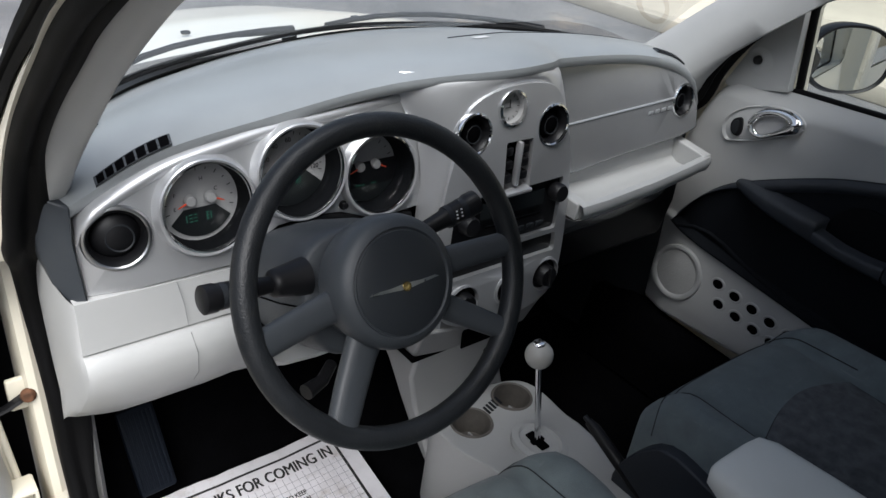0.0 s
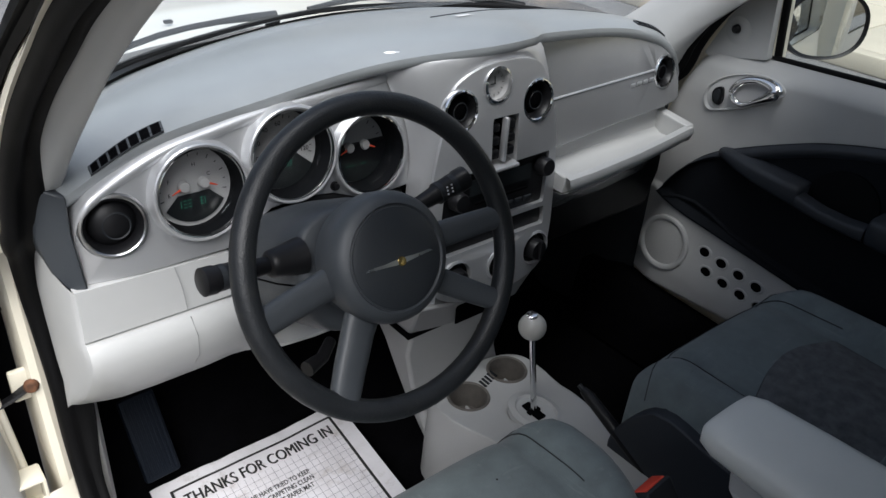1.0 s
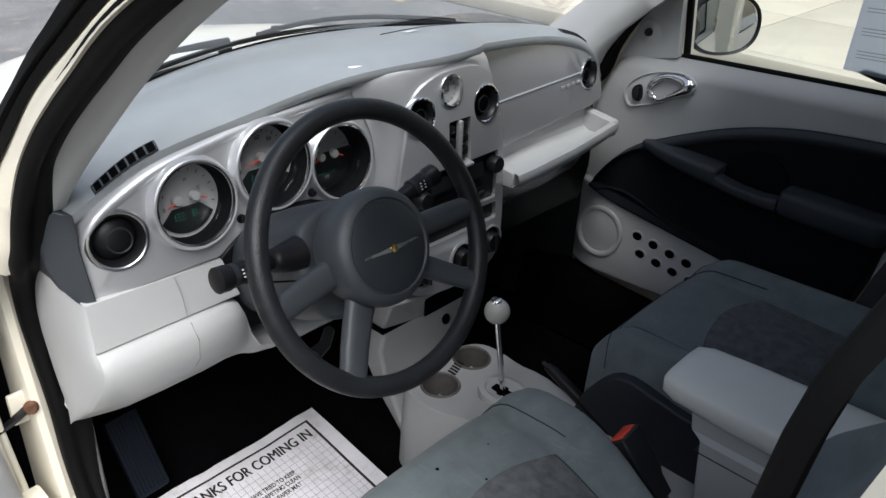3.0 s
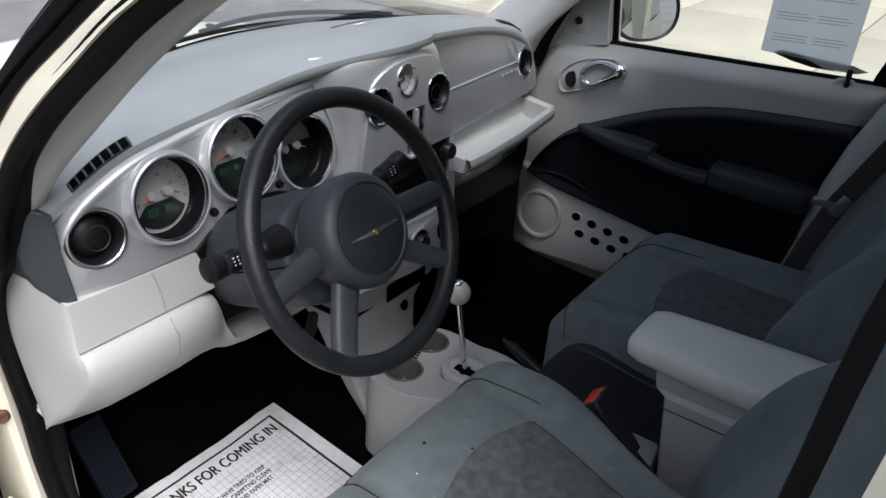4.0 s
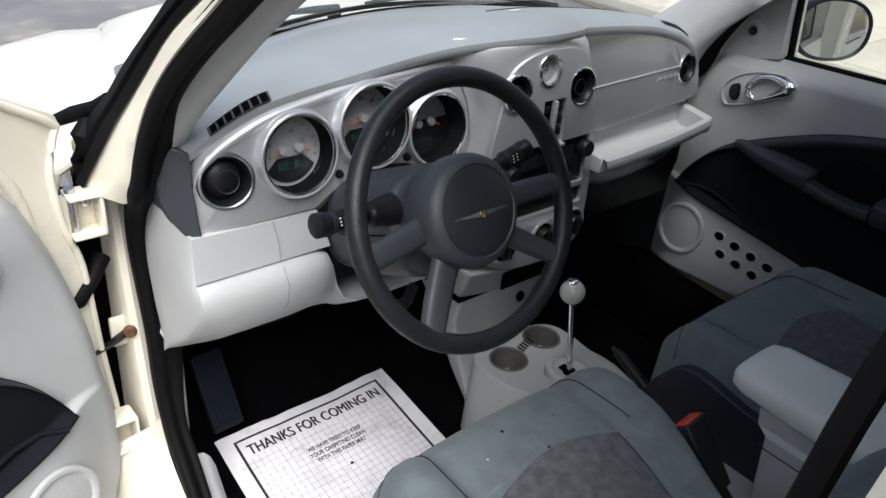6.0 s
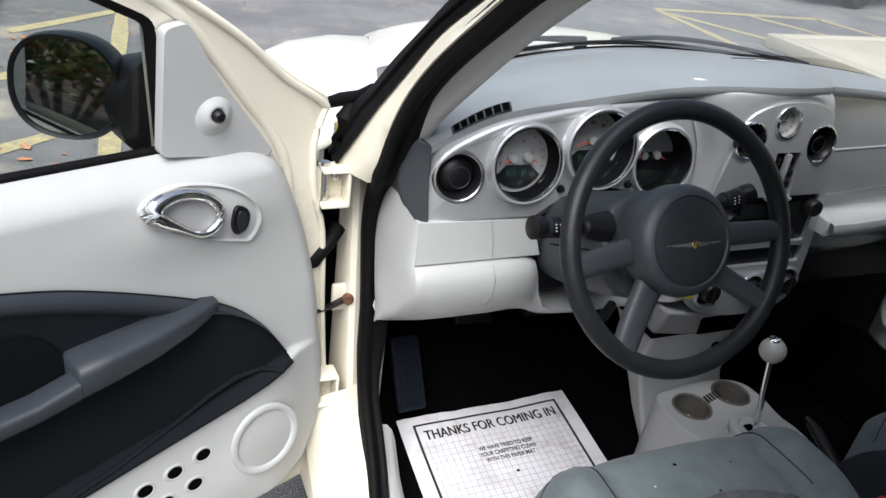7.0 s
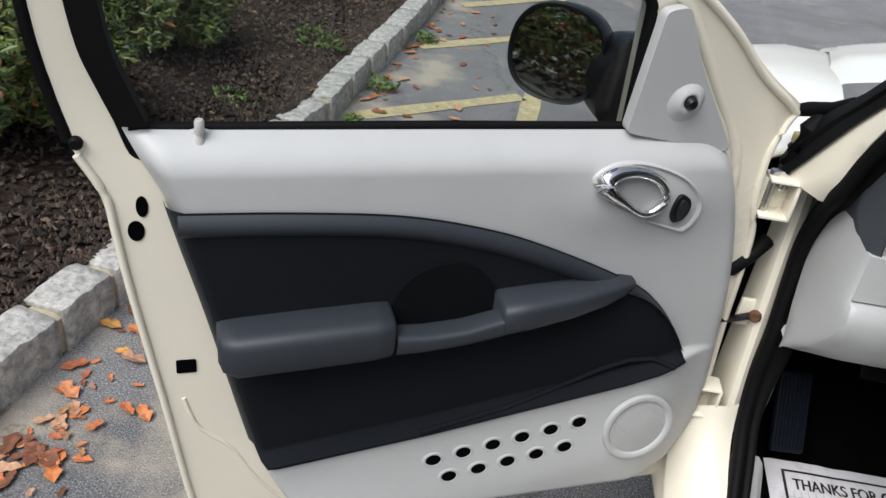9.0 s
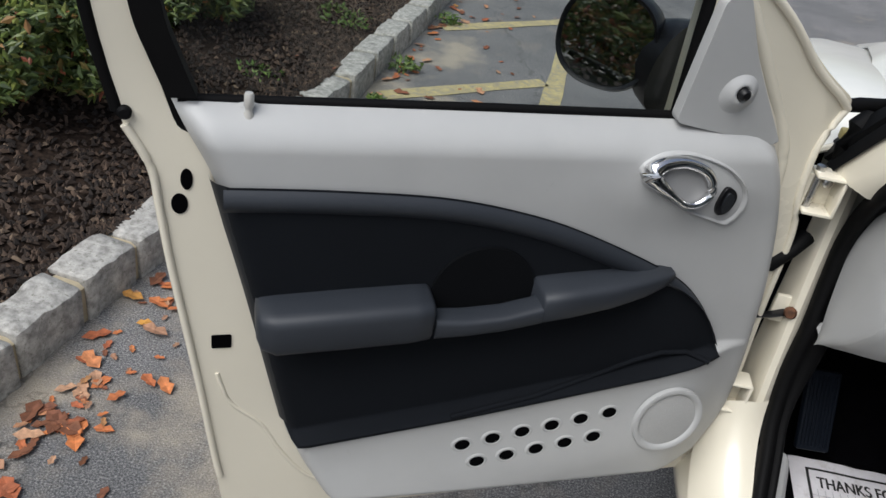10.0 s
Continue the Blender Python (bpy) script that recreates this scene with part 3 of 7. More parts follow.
M["weed"] = island_colours("bright_green_weed", [(0.0, (0.045, 0.09, 0.014)), (0.6, (0.09, 0.16, 0.028)), (1.0, (0.17, 0.23, 0.05))], 0.5)
for _i, (_x, _y, _z, _r) in enumerate(((-2.18, 1.75, 0.0, 0.07), (-2.17, 2.35, 0.0, 0.05), (-2.16, 2.8, 0.0, 0.10), (-2.15, 3.7, 0.0, 0.09), (-2.52, 1.3, 0.10, 0.12), (-2.58, 2.0, 0.11, 0.14), (-2.55, 2.9, 0.12, 0.16), (-2.75, 1.55, 0.13, 0.10))):
    weed((_x + kerb_x(_y) + 2.24, _y, _z), _r, 70 + _i, "bright green weed growing beside the kerb stones")


def fallen_leaves():
    rng = random.Random(31)

    def one(p, s, verts, faces):
        a = rng.uniform(0, 6.28)
        k = len(verts)
        c, sn = math.cos(a), math.sin(a)
        tilt = rng.uniform(-0.5, 0.5)
        for (x, y, z) in ((-1, 0, 0.0), (-0.35, -0.55, 0.25), (0.1, -0.3, 0.1), (0.5, -0.45, 0.3), (1, 0, 0.05), (0.5, 0.45, 0.28), (0.05, 0.35, 0.1), (-0.4, 0.5, 0.3), (0, 0, 0)):
            verts.append(p + Vector((x * c - y * sn, x * sn + y * c, 0.10 + z * rng.uniform(0.2, 0.8) + tilt * y * 0.35)) * s)
        faces.extend((k + i, k + (i + 1) % 8, k + 8) for i in range(8))
    verts, faces = [], []
    for i in range(270):
        r = rng.random()
        if r < 0.30:      # heap by the kerb
            heap = ((-2.20, 0.10, 0.07), (-2.24, 0.14, 0.045), (-2.17, 0.60, 0.055))[i % 3]
            p = Vector((rng.gauss(heap[0], heap[2]), rng.gauss(heap[1], heap[2] * 1.9), 0.003 + rng.random() * 0.008))
        elif r < 0.66:     # along the kerb
            p = Vector((0, rng.uniform(-0.6, 4.2), 0.004))
            p.x = kerb_x(p.y) + 0.04 + abs(rng.gauss(0, 0.09))
        elif r < 0.9:
            p = Vector((rng.uniform(-2.2, -0.9), rng.uniform(0.4, 6), 0.004))
        else:
            p = Vector(bed_point(rng.random() * 0.4, rng.uniform(0.1, 0.5)))
            p.z += 0.02
        if p.x < kerb_x(p.y) + 0.02 and p.z < 0.05:
            p.x = kerb_x(p.y) + 0.05
        one(p, 0.013 + 0.030 * rng.random() ** 1.6, verts, faces)
    me = bpy.data.meshes.new("leaves")
    me.from_pydata(verts, [], faces)
    me.materials.append(M["leaf_dead"])
    me.materials[0] = M["leaf_dead"]
    tagged(new("fallen_leaves", me), "dry orange and brown leaves drifted along the kerb", "leaves", kind="stuff")


fallen_leaves()


# ---- dashboard ----
dash = thing("dashboard", "two-tone grey car dashboard with silver instrument panel", "dashboard")

# front top edge of the pad, from the driver's door to the passenger's
PAD_FRONT = spline([(-0.703, 0.06, 1.045), (-0.690, 0.034, 1.078), (-0.655, 0.028, 1.101), (-0.55, 0.030, 1.146), (-0.40, 0.028, 1.170), (-0.19, 0.012, 1.200), (0.0, -0.045, 1.217),
                    (0.10, -0.035, 1.215), (0.2, 0.02, 1.197), (0.42, 0.045, 1.172), (0.56, 0.045, 1.14), (0.65, 0.05, 1.09), (0.70, 0.06, 1.03)], 6)


def pad_top():
    back = spline([(-0.715, 0.16, 1.05), (-0.69, 0.19, 1.08), (-0.64, 0.23, 1.105), (-0.50, 0.325, 1.125), (-0.30, 0.405, 1.14), (-0.15, 0.44, 1.147), (0.0, 0.45, 1.15), (0.12, 0.445, 1.149), (0.25, 0.42, 1.147), (0.42, 0.35, 1.137), (0.58, 0.245, 1.12), (0.68, 0.19, 1.08), (0.73, 0.15, 1.03)], 6)

    def pt(s, t):
        i = t * (len(PAD_FRONT) - 1)
        k = min(int(i), len(PAD_FRONT) - 2)
        a = PAD_FRONT[k].lerp(PAD_FRONT[k + 1], i - k)
        b = back[k].lerp(back[k + 1], i - k)
        p = a.lerp(b, s)
        p.z += 0.022 * math.sin(math.pi * clamp(s * 1.15) ** 0.7) * (0.5 + 0.5 * ease((0.68 - abs(p.x)) / 0.12))
        return p
    rows = [[pt(i / 16, j / 72) for j in range(73)] for i in range(17)]
    # roll the front edge over and under
    lip = [[p + Vector((0, dy, dz)) for p in rows[0]] for dy, dz in ((0.030, -0.026), (0.006, -0.020), (0.000, -0.014), (-0.001, -0.006))]
    return loft(lip + rows, cap=False, closed=False), pt


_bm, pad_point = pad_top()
pad_ob = part("top_pad", _bm, M["pad"], dash, "soft charcoal dash top, colour lightened for sky glare", 50)

# seam line of the airbag lid on the pad and a sticker mark
for s0, t0, t1 in ((0.42, 0.52, 0.80),):
    bm = tube([pad_point(s0, t0 + (t1 - t0) * i / 12) + Vector((0, 0, 0.0005)) for i in range(13)], 0.0012, 6)
    part("airbag_seam", bm, M["dark"], pad_ob)
bm = sheet_grid(6, 4, lambda s, t: pad_point(0.33 + 0.035 * t, 0.545 + 0.03 * s) + Vector((0, 0, 0.0015)))
part("sticker_residue", bm, M["whiteink"], pad_ob, "torn white sticker remains")


def bezel_place(lean=0.16, z0=0.97, y0=-0.004):
    return lambda a, b, d: (a, y0 + lean * (b - z0) + d + 0.03 * clamp((-0.64 - a) / 0.05) ** 2, b)


GAUGES = ((-0.4975, 1.0645, 0.0705), (-0.3495, 1.086, 0.0745), (-0.2095, 1.0565, 0.0695))
VENT_L = (-0.621, 1.045, 0.043)


def driver_bezel():
    place = bezel_place()
    top = [(-0.673, 1.015), (-0.670, 1.046), (-0.658, 1.071), (-0.632, 1.093), (-0.545, 1.128), (-0.46, 1.144), (-0.385, 1.155), (-0.28, 1.163), (-0.160, 1.174)]
    outline = [(p.x, p.y) for p in spline([(a, b, 0) for a, b in top], 5)]
    outline += [(-0.138, 1.140), (-0.120, 1.09), (-0.114, 1.03), (-0.120, 0.985), (-0.18, 0.982), (-0.23, 0.985), (-0.28, 1.005), (-0.33, 1.012), (-0.39, 1.008), (-0.435, 0.985), (-0.468, 0.966), (-0.60, 0.967), (-0.670, 0.968)]
    holes = [circle(*VENT_L, 40)] + [circle(x, z, r - 0.0075, 48) for x, z, r in GAUGES]
    bez = part("instrument_bezel", plate(outline, holes, 0.02, place), M["silver"], dash, "satin silver instrument panel", 30, bevel=0.003)
    # bright rolled lip along the top of the panel
    tl = outline[:len(outline) - 13]
    part("bezel_lip", loft([[Vector(place(a, b, 0)) + Vector((0, dy, dz)) for a, b in tl] for dy, dz in ((-0.001, -0.012), (-0.003, -0.010), (-0.0045, -0.006), (-0.004, -0.001), (-0.001, 0.003), (0.004, 0.0055), (0.012, 0.0075), (0.035, 0.0085))], cap=False, closed=False), M["silver"], bez, "bright rolled lip", 70)
    normal = Vector((0, -1, 0.16))
    for i, (x, z, r) in enumerate(GAUGES):
        c = Vector(place(x, z, 0))
        m = facing(c, normal)
        proud = (0.018, 0.018, 0.015)[i]
        deep = (0.024, 0.030, 0.038)[i]
        g = part("gauge", lathe([(r - 0.007, proud - 0.002), (r - 0.012, -deep - 0.004), (0.0, -deep - 0.004)], 48, m), M["cup"], dash, "round recessed instrument")
        # hooded ring: it stands proud and flares down to the panel
        part("bezel_ring", lathe([(r - 0.006, proud - 0.006), (r - 0.005, proud - 0.001), (r - 0.002, proud), (r + 0.000, proud - 0.002), (r + 0.001, proud - 0.006), (r + 0.002, 0.004), (r + 0.005, -0.001)], 64, m), M["silver"], g, "raised silver ring", 25)
        part("inner_ring", lathe([(r - 0.0055, proud - 0.001), (r - 0.0075, proud - 0.0005), (r - 0.0085, proud - 0.004), (r - 0.0075, proud - 0.008)], 56, m), M["chrome"], g, "thin chrome ring")
        face_m = m @ Matrix.Translation((0, 0, -deep))
        part("dial", plate(circle(0, 0, r - 0.0118, 40), [], 0.002, lambda a, b, d, q=face_m: q @ Vector((a, b, -d))), M["dial"], g, "pale grey dial")
        rr = r - 0.014
        # dark lower window with green digits
        wr = rr * (0.92, 1.02, 1.02)[i]
        w = [(wr * math.cos(a), wr * math.sin(a)) for a in [math.pi * (1.18 + 0.64 * k / 16) for k in range(17)]]
        w += [(rr * 0.42, -rr * 0.16), (-rr * 0.42, -rr * 0.16)]
        part("display", plate(w, [], 0.001, lambda a, b, d, q=face_m: q @ Vector((a, b, 0.0025 - d))), M["dialdark"], g, "dark display window")
        digits = joined(*[box((0.0045, 0.0010, 0.0005), (sx, sy, 0.003)) for sx in (-0.015, -0.008, 0.010) for sy in ((-0.018, -0.023, -0.028) if i != 1 else (-0.022, -0.028))],
                        *[box((0.001, 0.011, 0.0005), (sx, -0.023, 0.003)) for sx in (-0.021, 0.0095, 0.015)])
        part("digits", move(digits, face_m), M["lcd"], g, "faint green digits")
        ticks = []
        for k in range(19 if i == 1 else 13):
            a = math.pi * (1.08 - 1.16 * k / (18 if i == 1 else 12))
            ln = 0.006 if k % 2 == 0 else 0.0035
            q = Matrix.Rotation(a, 4, "Z") @ Matrix.Translation((rr * 0.86, 0, 0.003))
            ticks.append(move(box((ln, 0.0011, 0.0005)), q))
        part("scale_marks", move(joined(*ticks), face_m), M["ink"], g)
        hubs = ((-0.014, 0.004), (0.016, 0.004)) if i != 1 else ((0.0, 0.008),)
        for hx, hz in hubs:
            hub = part("needle_hub", move(lathe([(0.0, 0.012), (0.007, 0.011), (0.0085, 0.008), (0.0088, 0.002)], 20, Matrix.Translation((hx, hz, 0))), face_m), M["dial"], g, "round grey needle hub")
            sg = -1 if hx < 0.001 else 1
            nd = tube([(hx + sg * 0.006, hz - 0.002, 0.009), (hx + sg * (0.019 if i != 1 else 0.034), hz - 0.008, 0.008)], [0.0018, 0.0008], 6)
            part("needle", move(nd, face_m), M["needle"], g, "orange red needle")
        if i == 1:
            for k, s in enumerate(("0", "20", "40", "60", "80", "100", "120")):
                a = math.pi * (1.05 - 1.1 * k / 6)
                writing(s, 0.010, M["ink"], face_m @ Matrix.Translation((rr * 0.68 * math.cos(a), rr * 0.68 * math.sin(a) - 0.003, 0.003)), "dial_number", g, 0.0002, "CENTER")
        if i == 0:
            for s, a, b in (("H", 0.006, 0.030), ("C", 0.026, 0.012), ("F", -0.034, 0.012), ("E", -0.036, -0.008)):
                writing(s, 0.008, M["ink"], face_m @ Matrix.Translation((a, b, 0.003)), "dial_letter", g, 0.0002, "CENTER")
        lens = part("lens", move(lathe([(0.0, 0.0), (r - 0.012, 0.0)], 40), m @ Matrix.Translation((0, 0, -0.004))), M["lens"], g, "clear lens")
        lens.visible_shadow = False
    # trip buttons between the instruments
    for bx, bz in ((-0.4205, 1.015), (-0.2775, 1.017)):
        c = place(bx, bz, 0)
        part("trip_button", lathe([(0.0075, 0.0), (0.0075, 0.003), (0.0055, 0.001), (0.005, 0.009), (0.0, 0.01)], 20, facing(c, normal)), M["black"], dash, "small black push button")


def round_vent(x, y, z, r, normal, chrome=0.005, ring="chrome", ball_mat="black"):
    m = facing((x, y, z), normal)
    v = part("air_vent", lathe([(r - 0.003, 0.002), (r - 0.003, -0.05), (0, -0.05)], 40, m), M["void"], dash, "round air vent with black ball")
    part("vent_ring", lathe([(r - 0.003, -0.006), (r - 0.0025, 0.002), (r - 0.0005, 0.0038), (r + chrome * 0.5, 0.003), (r + chrome * 0.9, 0.0), (r + chrome * 0.9, -0.006)], 48, m), M[ring], v, "bright vent ring")
    part("inner_ring", lathe([(r - 0.0032, 0.001), (r - 0.0075, -0.004), (r - 0.009, -0.02)], 48, m), M["black"], v, "black inner ring")
    ball = [(r * 0.86 * math.sin(a), r * 0.55 * math.cos(a) - r * 0.72) for a in [math.pi * k / 22 for k in range(12)]]
    part("vent_ball", move(lathe(ball, 36), m), M[ball_mat], v, "black swivelling vent ball")
    part("ball_mark", lathe([(r * 0.40, -r * 0.215), (r * 0.44, -r * 0.19), (r * 0.48, -r * 0.235)], 32, m @ Matrix.Translation((r * 0.12, -r * 0.1, 0))), M["dark"], v)
    return v


driver_bezel()
_p = bezel_place()(VENT_L[0], VENT_L[1], 0)
round_vent(_p[0], _p[1], _p[2], 0.042, (-0.12, -1, 0.16), chrome=0.005, ring="steel")

# charcoal end cheek between panel and door: the pad's vinyl without its painted glare
part("end_cheek", loft([[(x, y, z) for x, y, z in ring] for ring in (
    [(-0.668, 0.024, 1.095), (-0.674, 0.010, 1.05), (-0.669, -0.004, 0.962), (-0.686, -0.001, 0.958), (-0.703, 0.03, 0.985), (-0.710, 0.055, 1.02), (-0.710, 0.06, 1.075), (-0.698, 0.035, 1.108)],
    [(-0.684, 0.10, 1.105), (-0.690, 0.10, 1.06), (-0.684, 0.10, 0.962), (-0.692, 0.12, 0.960), (-0.703, 0.15, 0.985), (-0.712, 0.16, 1.02), (-0.712, 0.16, 1.075), (-0.70, 0.14, 1.108)])]), M["hub"], dash, "charcoal end cheek", 50, bevel=0.006)


def defrost_grille(t0, t1, s0, s1, cells, label):
    """Ribs over a raised black sheet that paints slot shade, t0 to t1."""
    up = Vector((0, -0.0012, 0.0030))
    g = part("side_defroster", sheet_grid(24, 4, lambda a, b: pad_point(s0 + (s1 - s0) * b, t0 + (t1 - t0) * a) + up), M["void"], dash, label)
    for k in range(cells + 1):
        a = t0 + (t1 - t0) * k / cells
        w = (t1 - t0) / cells * 0.10
        rings = []
        for b in (s0, (s0 + s1) / 2, s1):
            p, q = pad_point(b, a - w), pad_point(b, a + w)
            rings.append([p - up, p + up * 1.1, q + up * 1.1, q - up])
        part("rib", loft(rings), M["hub"], g)
    fr = [pad_point(s0, t0 + (t1 - t0) * k / 10) for k in range(11)] + [pad_point(s1, t1 - (t1 - t0) * k / 10) for k in range(11)]
    part("frame", tube([p + up * 0.6 for p in fr], 0.0016, 6, True), M["dark"], g)


# lower light grey panels on the driver's side
def lower_panels():
    up = [(-0.6895, 0.969), (-0.468, 0.962), (-0.447, 0.8925), (-0.6905, 0.8925)]
    part("upper_knee_panel", plate(rounded(up, 0.001, 2), [], 0.03, lambda a, b, d: (a, -0.006 - 0.01 * (0.965 - b) / 0.07 + d, b)), M["light"], dash, "light grey trim strip", 30, bevel=0.003)
    outer = [(-0.704, 0.10, 1.010), (-0.704, 0.15, 0.93), (-0.704, 0.16, 0.90), (-0.703, 0.162, 0.87), (-0.703, 0.152, 0.82), (-0.704, 0.138, 0.775), (-0.704, 0.122, 0.730), (-0.704, 0.112, 0.695)]
    # the bulging knee panel: section swept from the door side to the column
    def sec(x, bulge, zb, z1=0.889):
        h = min(1.0, (z1 - zb) / 0.13)
        # its lower corner rounds back towards the door
        k = clamp((-0.62 - x) / 0.0705) ** 2.5
        return [(x, 0.07, z1), (x, -0.014, z1), (x, -0.026 - bulge * 0.6, z1 - 0.006 * h), (x, -0.034 - bulge, z1 - 0.03 * h), (x - 0.001 * k, -0.030 - bulge + 0.014 * k, z1 - 0.07 * h), (x - 0.005 * k, -0.012 - bulge * 0.5 + 0.044 * k, zb + 0.03 * h - 0.022 * k), (x - 0.009 * k, 0.004 + 0.074 * k, zb + 0.008 * h - 0.042 * k), (x - 0.011 * k, 0.02 + 0.082 * k, zb - 0.048 * k), (x - 0.011 * k, 0.12 + 0.03 * k, zb + 0.01 - 0.048 * k)]
    secs = [(-0.6905, -0.005, 0.753), (-0.687, -0.001, 0.753), (-0.678, 0.001, 0.754), (-0.664, 0.002, 0.754), (-0.648, 0.003, 0.754), (-0.60, 0.004, 0.754), (-0.52, 0.004, 0.754), (-0.475, 0.0, 0.757, 0.887), (-0.452, -0.006, 0.755, 0.878), (-0.440, -0.016, 0.753, 0.850), (-0.430, -0.026, 0.750, 0.805), (-0.415, -0.026, 0.746, 0.774), (-0.39, -0.022, 0.742, 0.762), (-0.33, -0.018, 0.741, 0.757), (-0.25, -0.016, 0.743, 0.760), (-0.14, -0.014, 0.746, 0.764)]
    part("knee_panel", loft([sec(*q) for q in secs], cap=False, closed=False), M["light"], dash, "light grey bulging knee panel", 60)
    # end of the dash towards the door
    crease = [(-0.6895, -0.005, 0.969)] + sec(*secs[0])[1:8]
    part("side_panel", loft([[Vector(a).lerp(Vector(b), k) + Vector((-0.007 * math.sin(math.pi * k) ** 0.6, -0.004 * math.sin(math.pi * k), 0)) for a, b in zip(crease, outer)] for k in (0, 0.04, 0.1, 0.2, 0.35, 0.65, 1.0)], cap=False, closed=False), M["light"], dash, "light grey dash end panel", 80)
    # seam lines
    part("panel_seam", tube([(-0.553, -0.0085, 0.966), (-0.548, -0.0175, 0.93), (-0.545, -0.018, 0.894)], 0.0006, 6), M["recess"], dash)
    part("panel_seam", tube([(-0.545, -0.0265, 0.887), (-0.542, -0.0402, 0.858), (-0.542, -0.0358, 0.82), (-0.546, -0.0165, 0.79), (-0.55, 0.002, 0.768)], 0.0006, 6), M["recess"], dash)


lower_panels()
part("knee_backing", joined(box((0.60, 0.10, 0.20), (-0.37, 0.14, 0.86), 0.01), box((0.34, 0.05, 0.26), (-0.30, 0.065, 0.93), 0.01)), M["black"], dash)
# dark hood over the column below the instruments
part("column_cowl", loft([[(-0.47 + dx, y, z) for dx, z in ((0, 0.80), (0.0, 0.96), (0.06, 1.0), (0.17, 1.008), (0.27, 0.985), (0.33, 0.975), (0.33, 0.80))] for y in (0.0, 0.10)]), M["black"], dash, "", 40, bevel=0.006)


# centre stack
STACK_Y = -0.062


def centre_stack():
    place = lambda a, b, d: (a, STACK_Y + 0.10 * (b - 1.05) * (1 if b > 1.05 else 0.35) + d + 0.9 * (a - 0.04) ** 2, b)
    pts = [(-0.094, 1.085), (-0.078, 1.150), (-0.03, 1.182), (0.04, 1.190), (0.105, 1.178), (0.140, 1.140), (0.165, 1.08), (0.185, 1.0), (0.194, 0.92), (0.196, 0.83), (0.186, 0.775), (0.158, 0.748), (0.09, 0.738), (0.0, 0.738), (-0.07, 0.748), (-0.105, 0.775), (-0.118, 0.84), (-0.116, 0.94), (-0.108, 1.02)]
    outline = [(p.x, p.y) for p in spline([(a, b, 0) for a, b in pts], 5, True)]
    vents = ((-0.062, 1.117, 0.034), (0.110, 1.108, 0.036))
    clock = (0.012, 1.152, 0.0275)
    slot = rounded([(0.003, 1.005), (0.063, 1.005), (0.063, 1.094), (0.003, 1.094)], 0.003, 2)
    radio = rounded([(-0.095, 0.895), (0.158, 0.895), (0.163, 0.999), (-0.088, 0.999)], 0.006, 3)
    low = rounded([(-0.09, 0.845), (0.165, 0.845), (0.163, 0.884), (-0.092, 0.884)], 0.006, 3)
    kn = ((-0.06, 0.797, 0.034), (0.041, 0.80, 0.030), (0.143, 0.797, 0.034))
    holes = [circle(*v, 36) for v in vents] + [circle(*clock, 32), slot, radio, low] + [circle(*k, 32) for k in kn]
    st = part("centre_panel", plate(outline, holes, 0.03, place), M["silver"], dash, "satin silver centre panel", 30, bevel=0.003)
    for x, z, r in vents:
        p = place(x, z, 0)
        round_vent(p[0], p[1], p[2], r, (0, -1, 0.1), chrome=0.004, ball_mat="void")
    # clock
    m = facing(place(clock[0], clock[1], 0), (0, -1, 0.12))
    ck = part("clock", lathe([(0.027, 0.0), (0.024, -0.012), (0.0, -0.012)], 36, m), M["recess"], dash, "small round analogue clock")
    part("clock_ring", lathe([(0.026, -0.004), (0.027, 0.004), (0.031, 0.002), (0.032, -0.003)], 36, m), M["chrome"], ck, "bright clock ring")
    part("clock_hand", move(box((0.0016, 0.014, 0.001), (0, 0.006, -0.009)), m), M["ink"], ck)
    part("clock_hand", move(box((0.012, 0.0016, 0.001), (-0.004, 0, -0.009)), m), M["ink"], ck)
    part("hour_marks", move(joined(*[move(box((0.004, 0.001, 0.0006)), Matrix.Rotation(k * math.pi / 6, 4, "Z") @ Matrix.Translation((0.020, 0, -0.0112))) for k in range(12)]), m), M["ink"], ck)
    # slot with sliding switches
    part("switch_slot", plate(slot, [], 0.002, lambda a, b, d: (place(a, b, 0)[0], place(a, b, 0)[1] + 0.026 + d, b)), M["void"], dash)
    for k in range(3):
        z = 1.027 + 0.024 * k
        for sx in (0.014, 0.050):
            part("switch", box((0.016, 0.022, 0.016), (sx, place(sx, z, 0)[1] + 0.014, z), 0.003), M["black"], dash, "small black rocker switch")
    part("slot_bar", box((0.008, 0.014, 0.082), (0.032, place(0.032, 1.05, 0)[1] + 0.004, 1.052), 0.003), M["silver"], dash)
    part("slot_lip", box((0.060, 0.016, 0.008), (0.033, place(0.03, 1.0, 0)[1] - 0.002, 1.002), 0.003), M["silver"], dash, "bright lower lip")
    # radio and lower tray, dark
    rd = part("radio", plate(radio, [], 0.004, lambda a, b, d: (place(a, b, 0)[0], place(a, b, 0)[1] + 0.008 + d, b)), M["black"], dash, "black car radio")
    for kx, kz in ((-0.064, 0.955), (0.146, 0.972)):
        part("radio_knob", lathe([(0.018, -0.006), (0.0175, 0.012), (0.015, 0.016), (0, 0.016)], 28, facing(place(kx, kz, 0), (0, -1, 0.1))), M["black"], rd, "round black knob")
    part("radio_screen", plate(rounded([(-0.035, 0.955), (0.115, 0.955), (0.115, 0.985), (-0.035, 0.985)], 0.002, 2), [], 0.002, lambda a, b, d: (a, place(a, b, 0)[1] + 0.0055 + d, b)), M["dialdark"], rd)
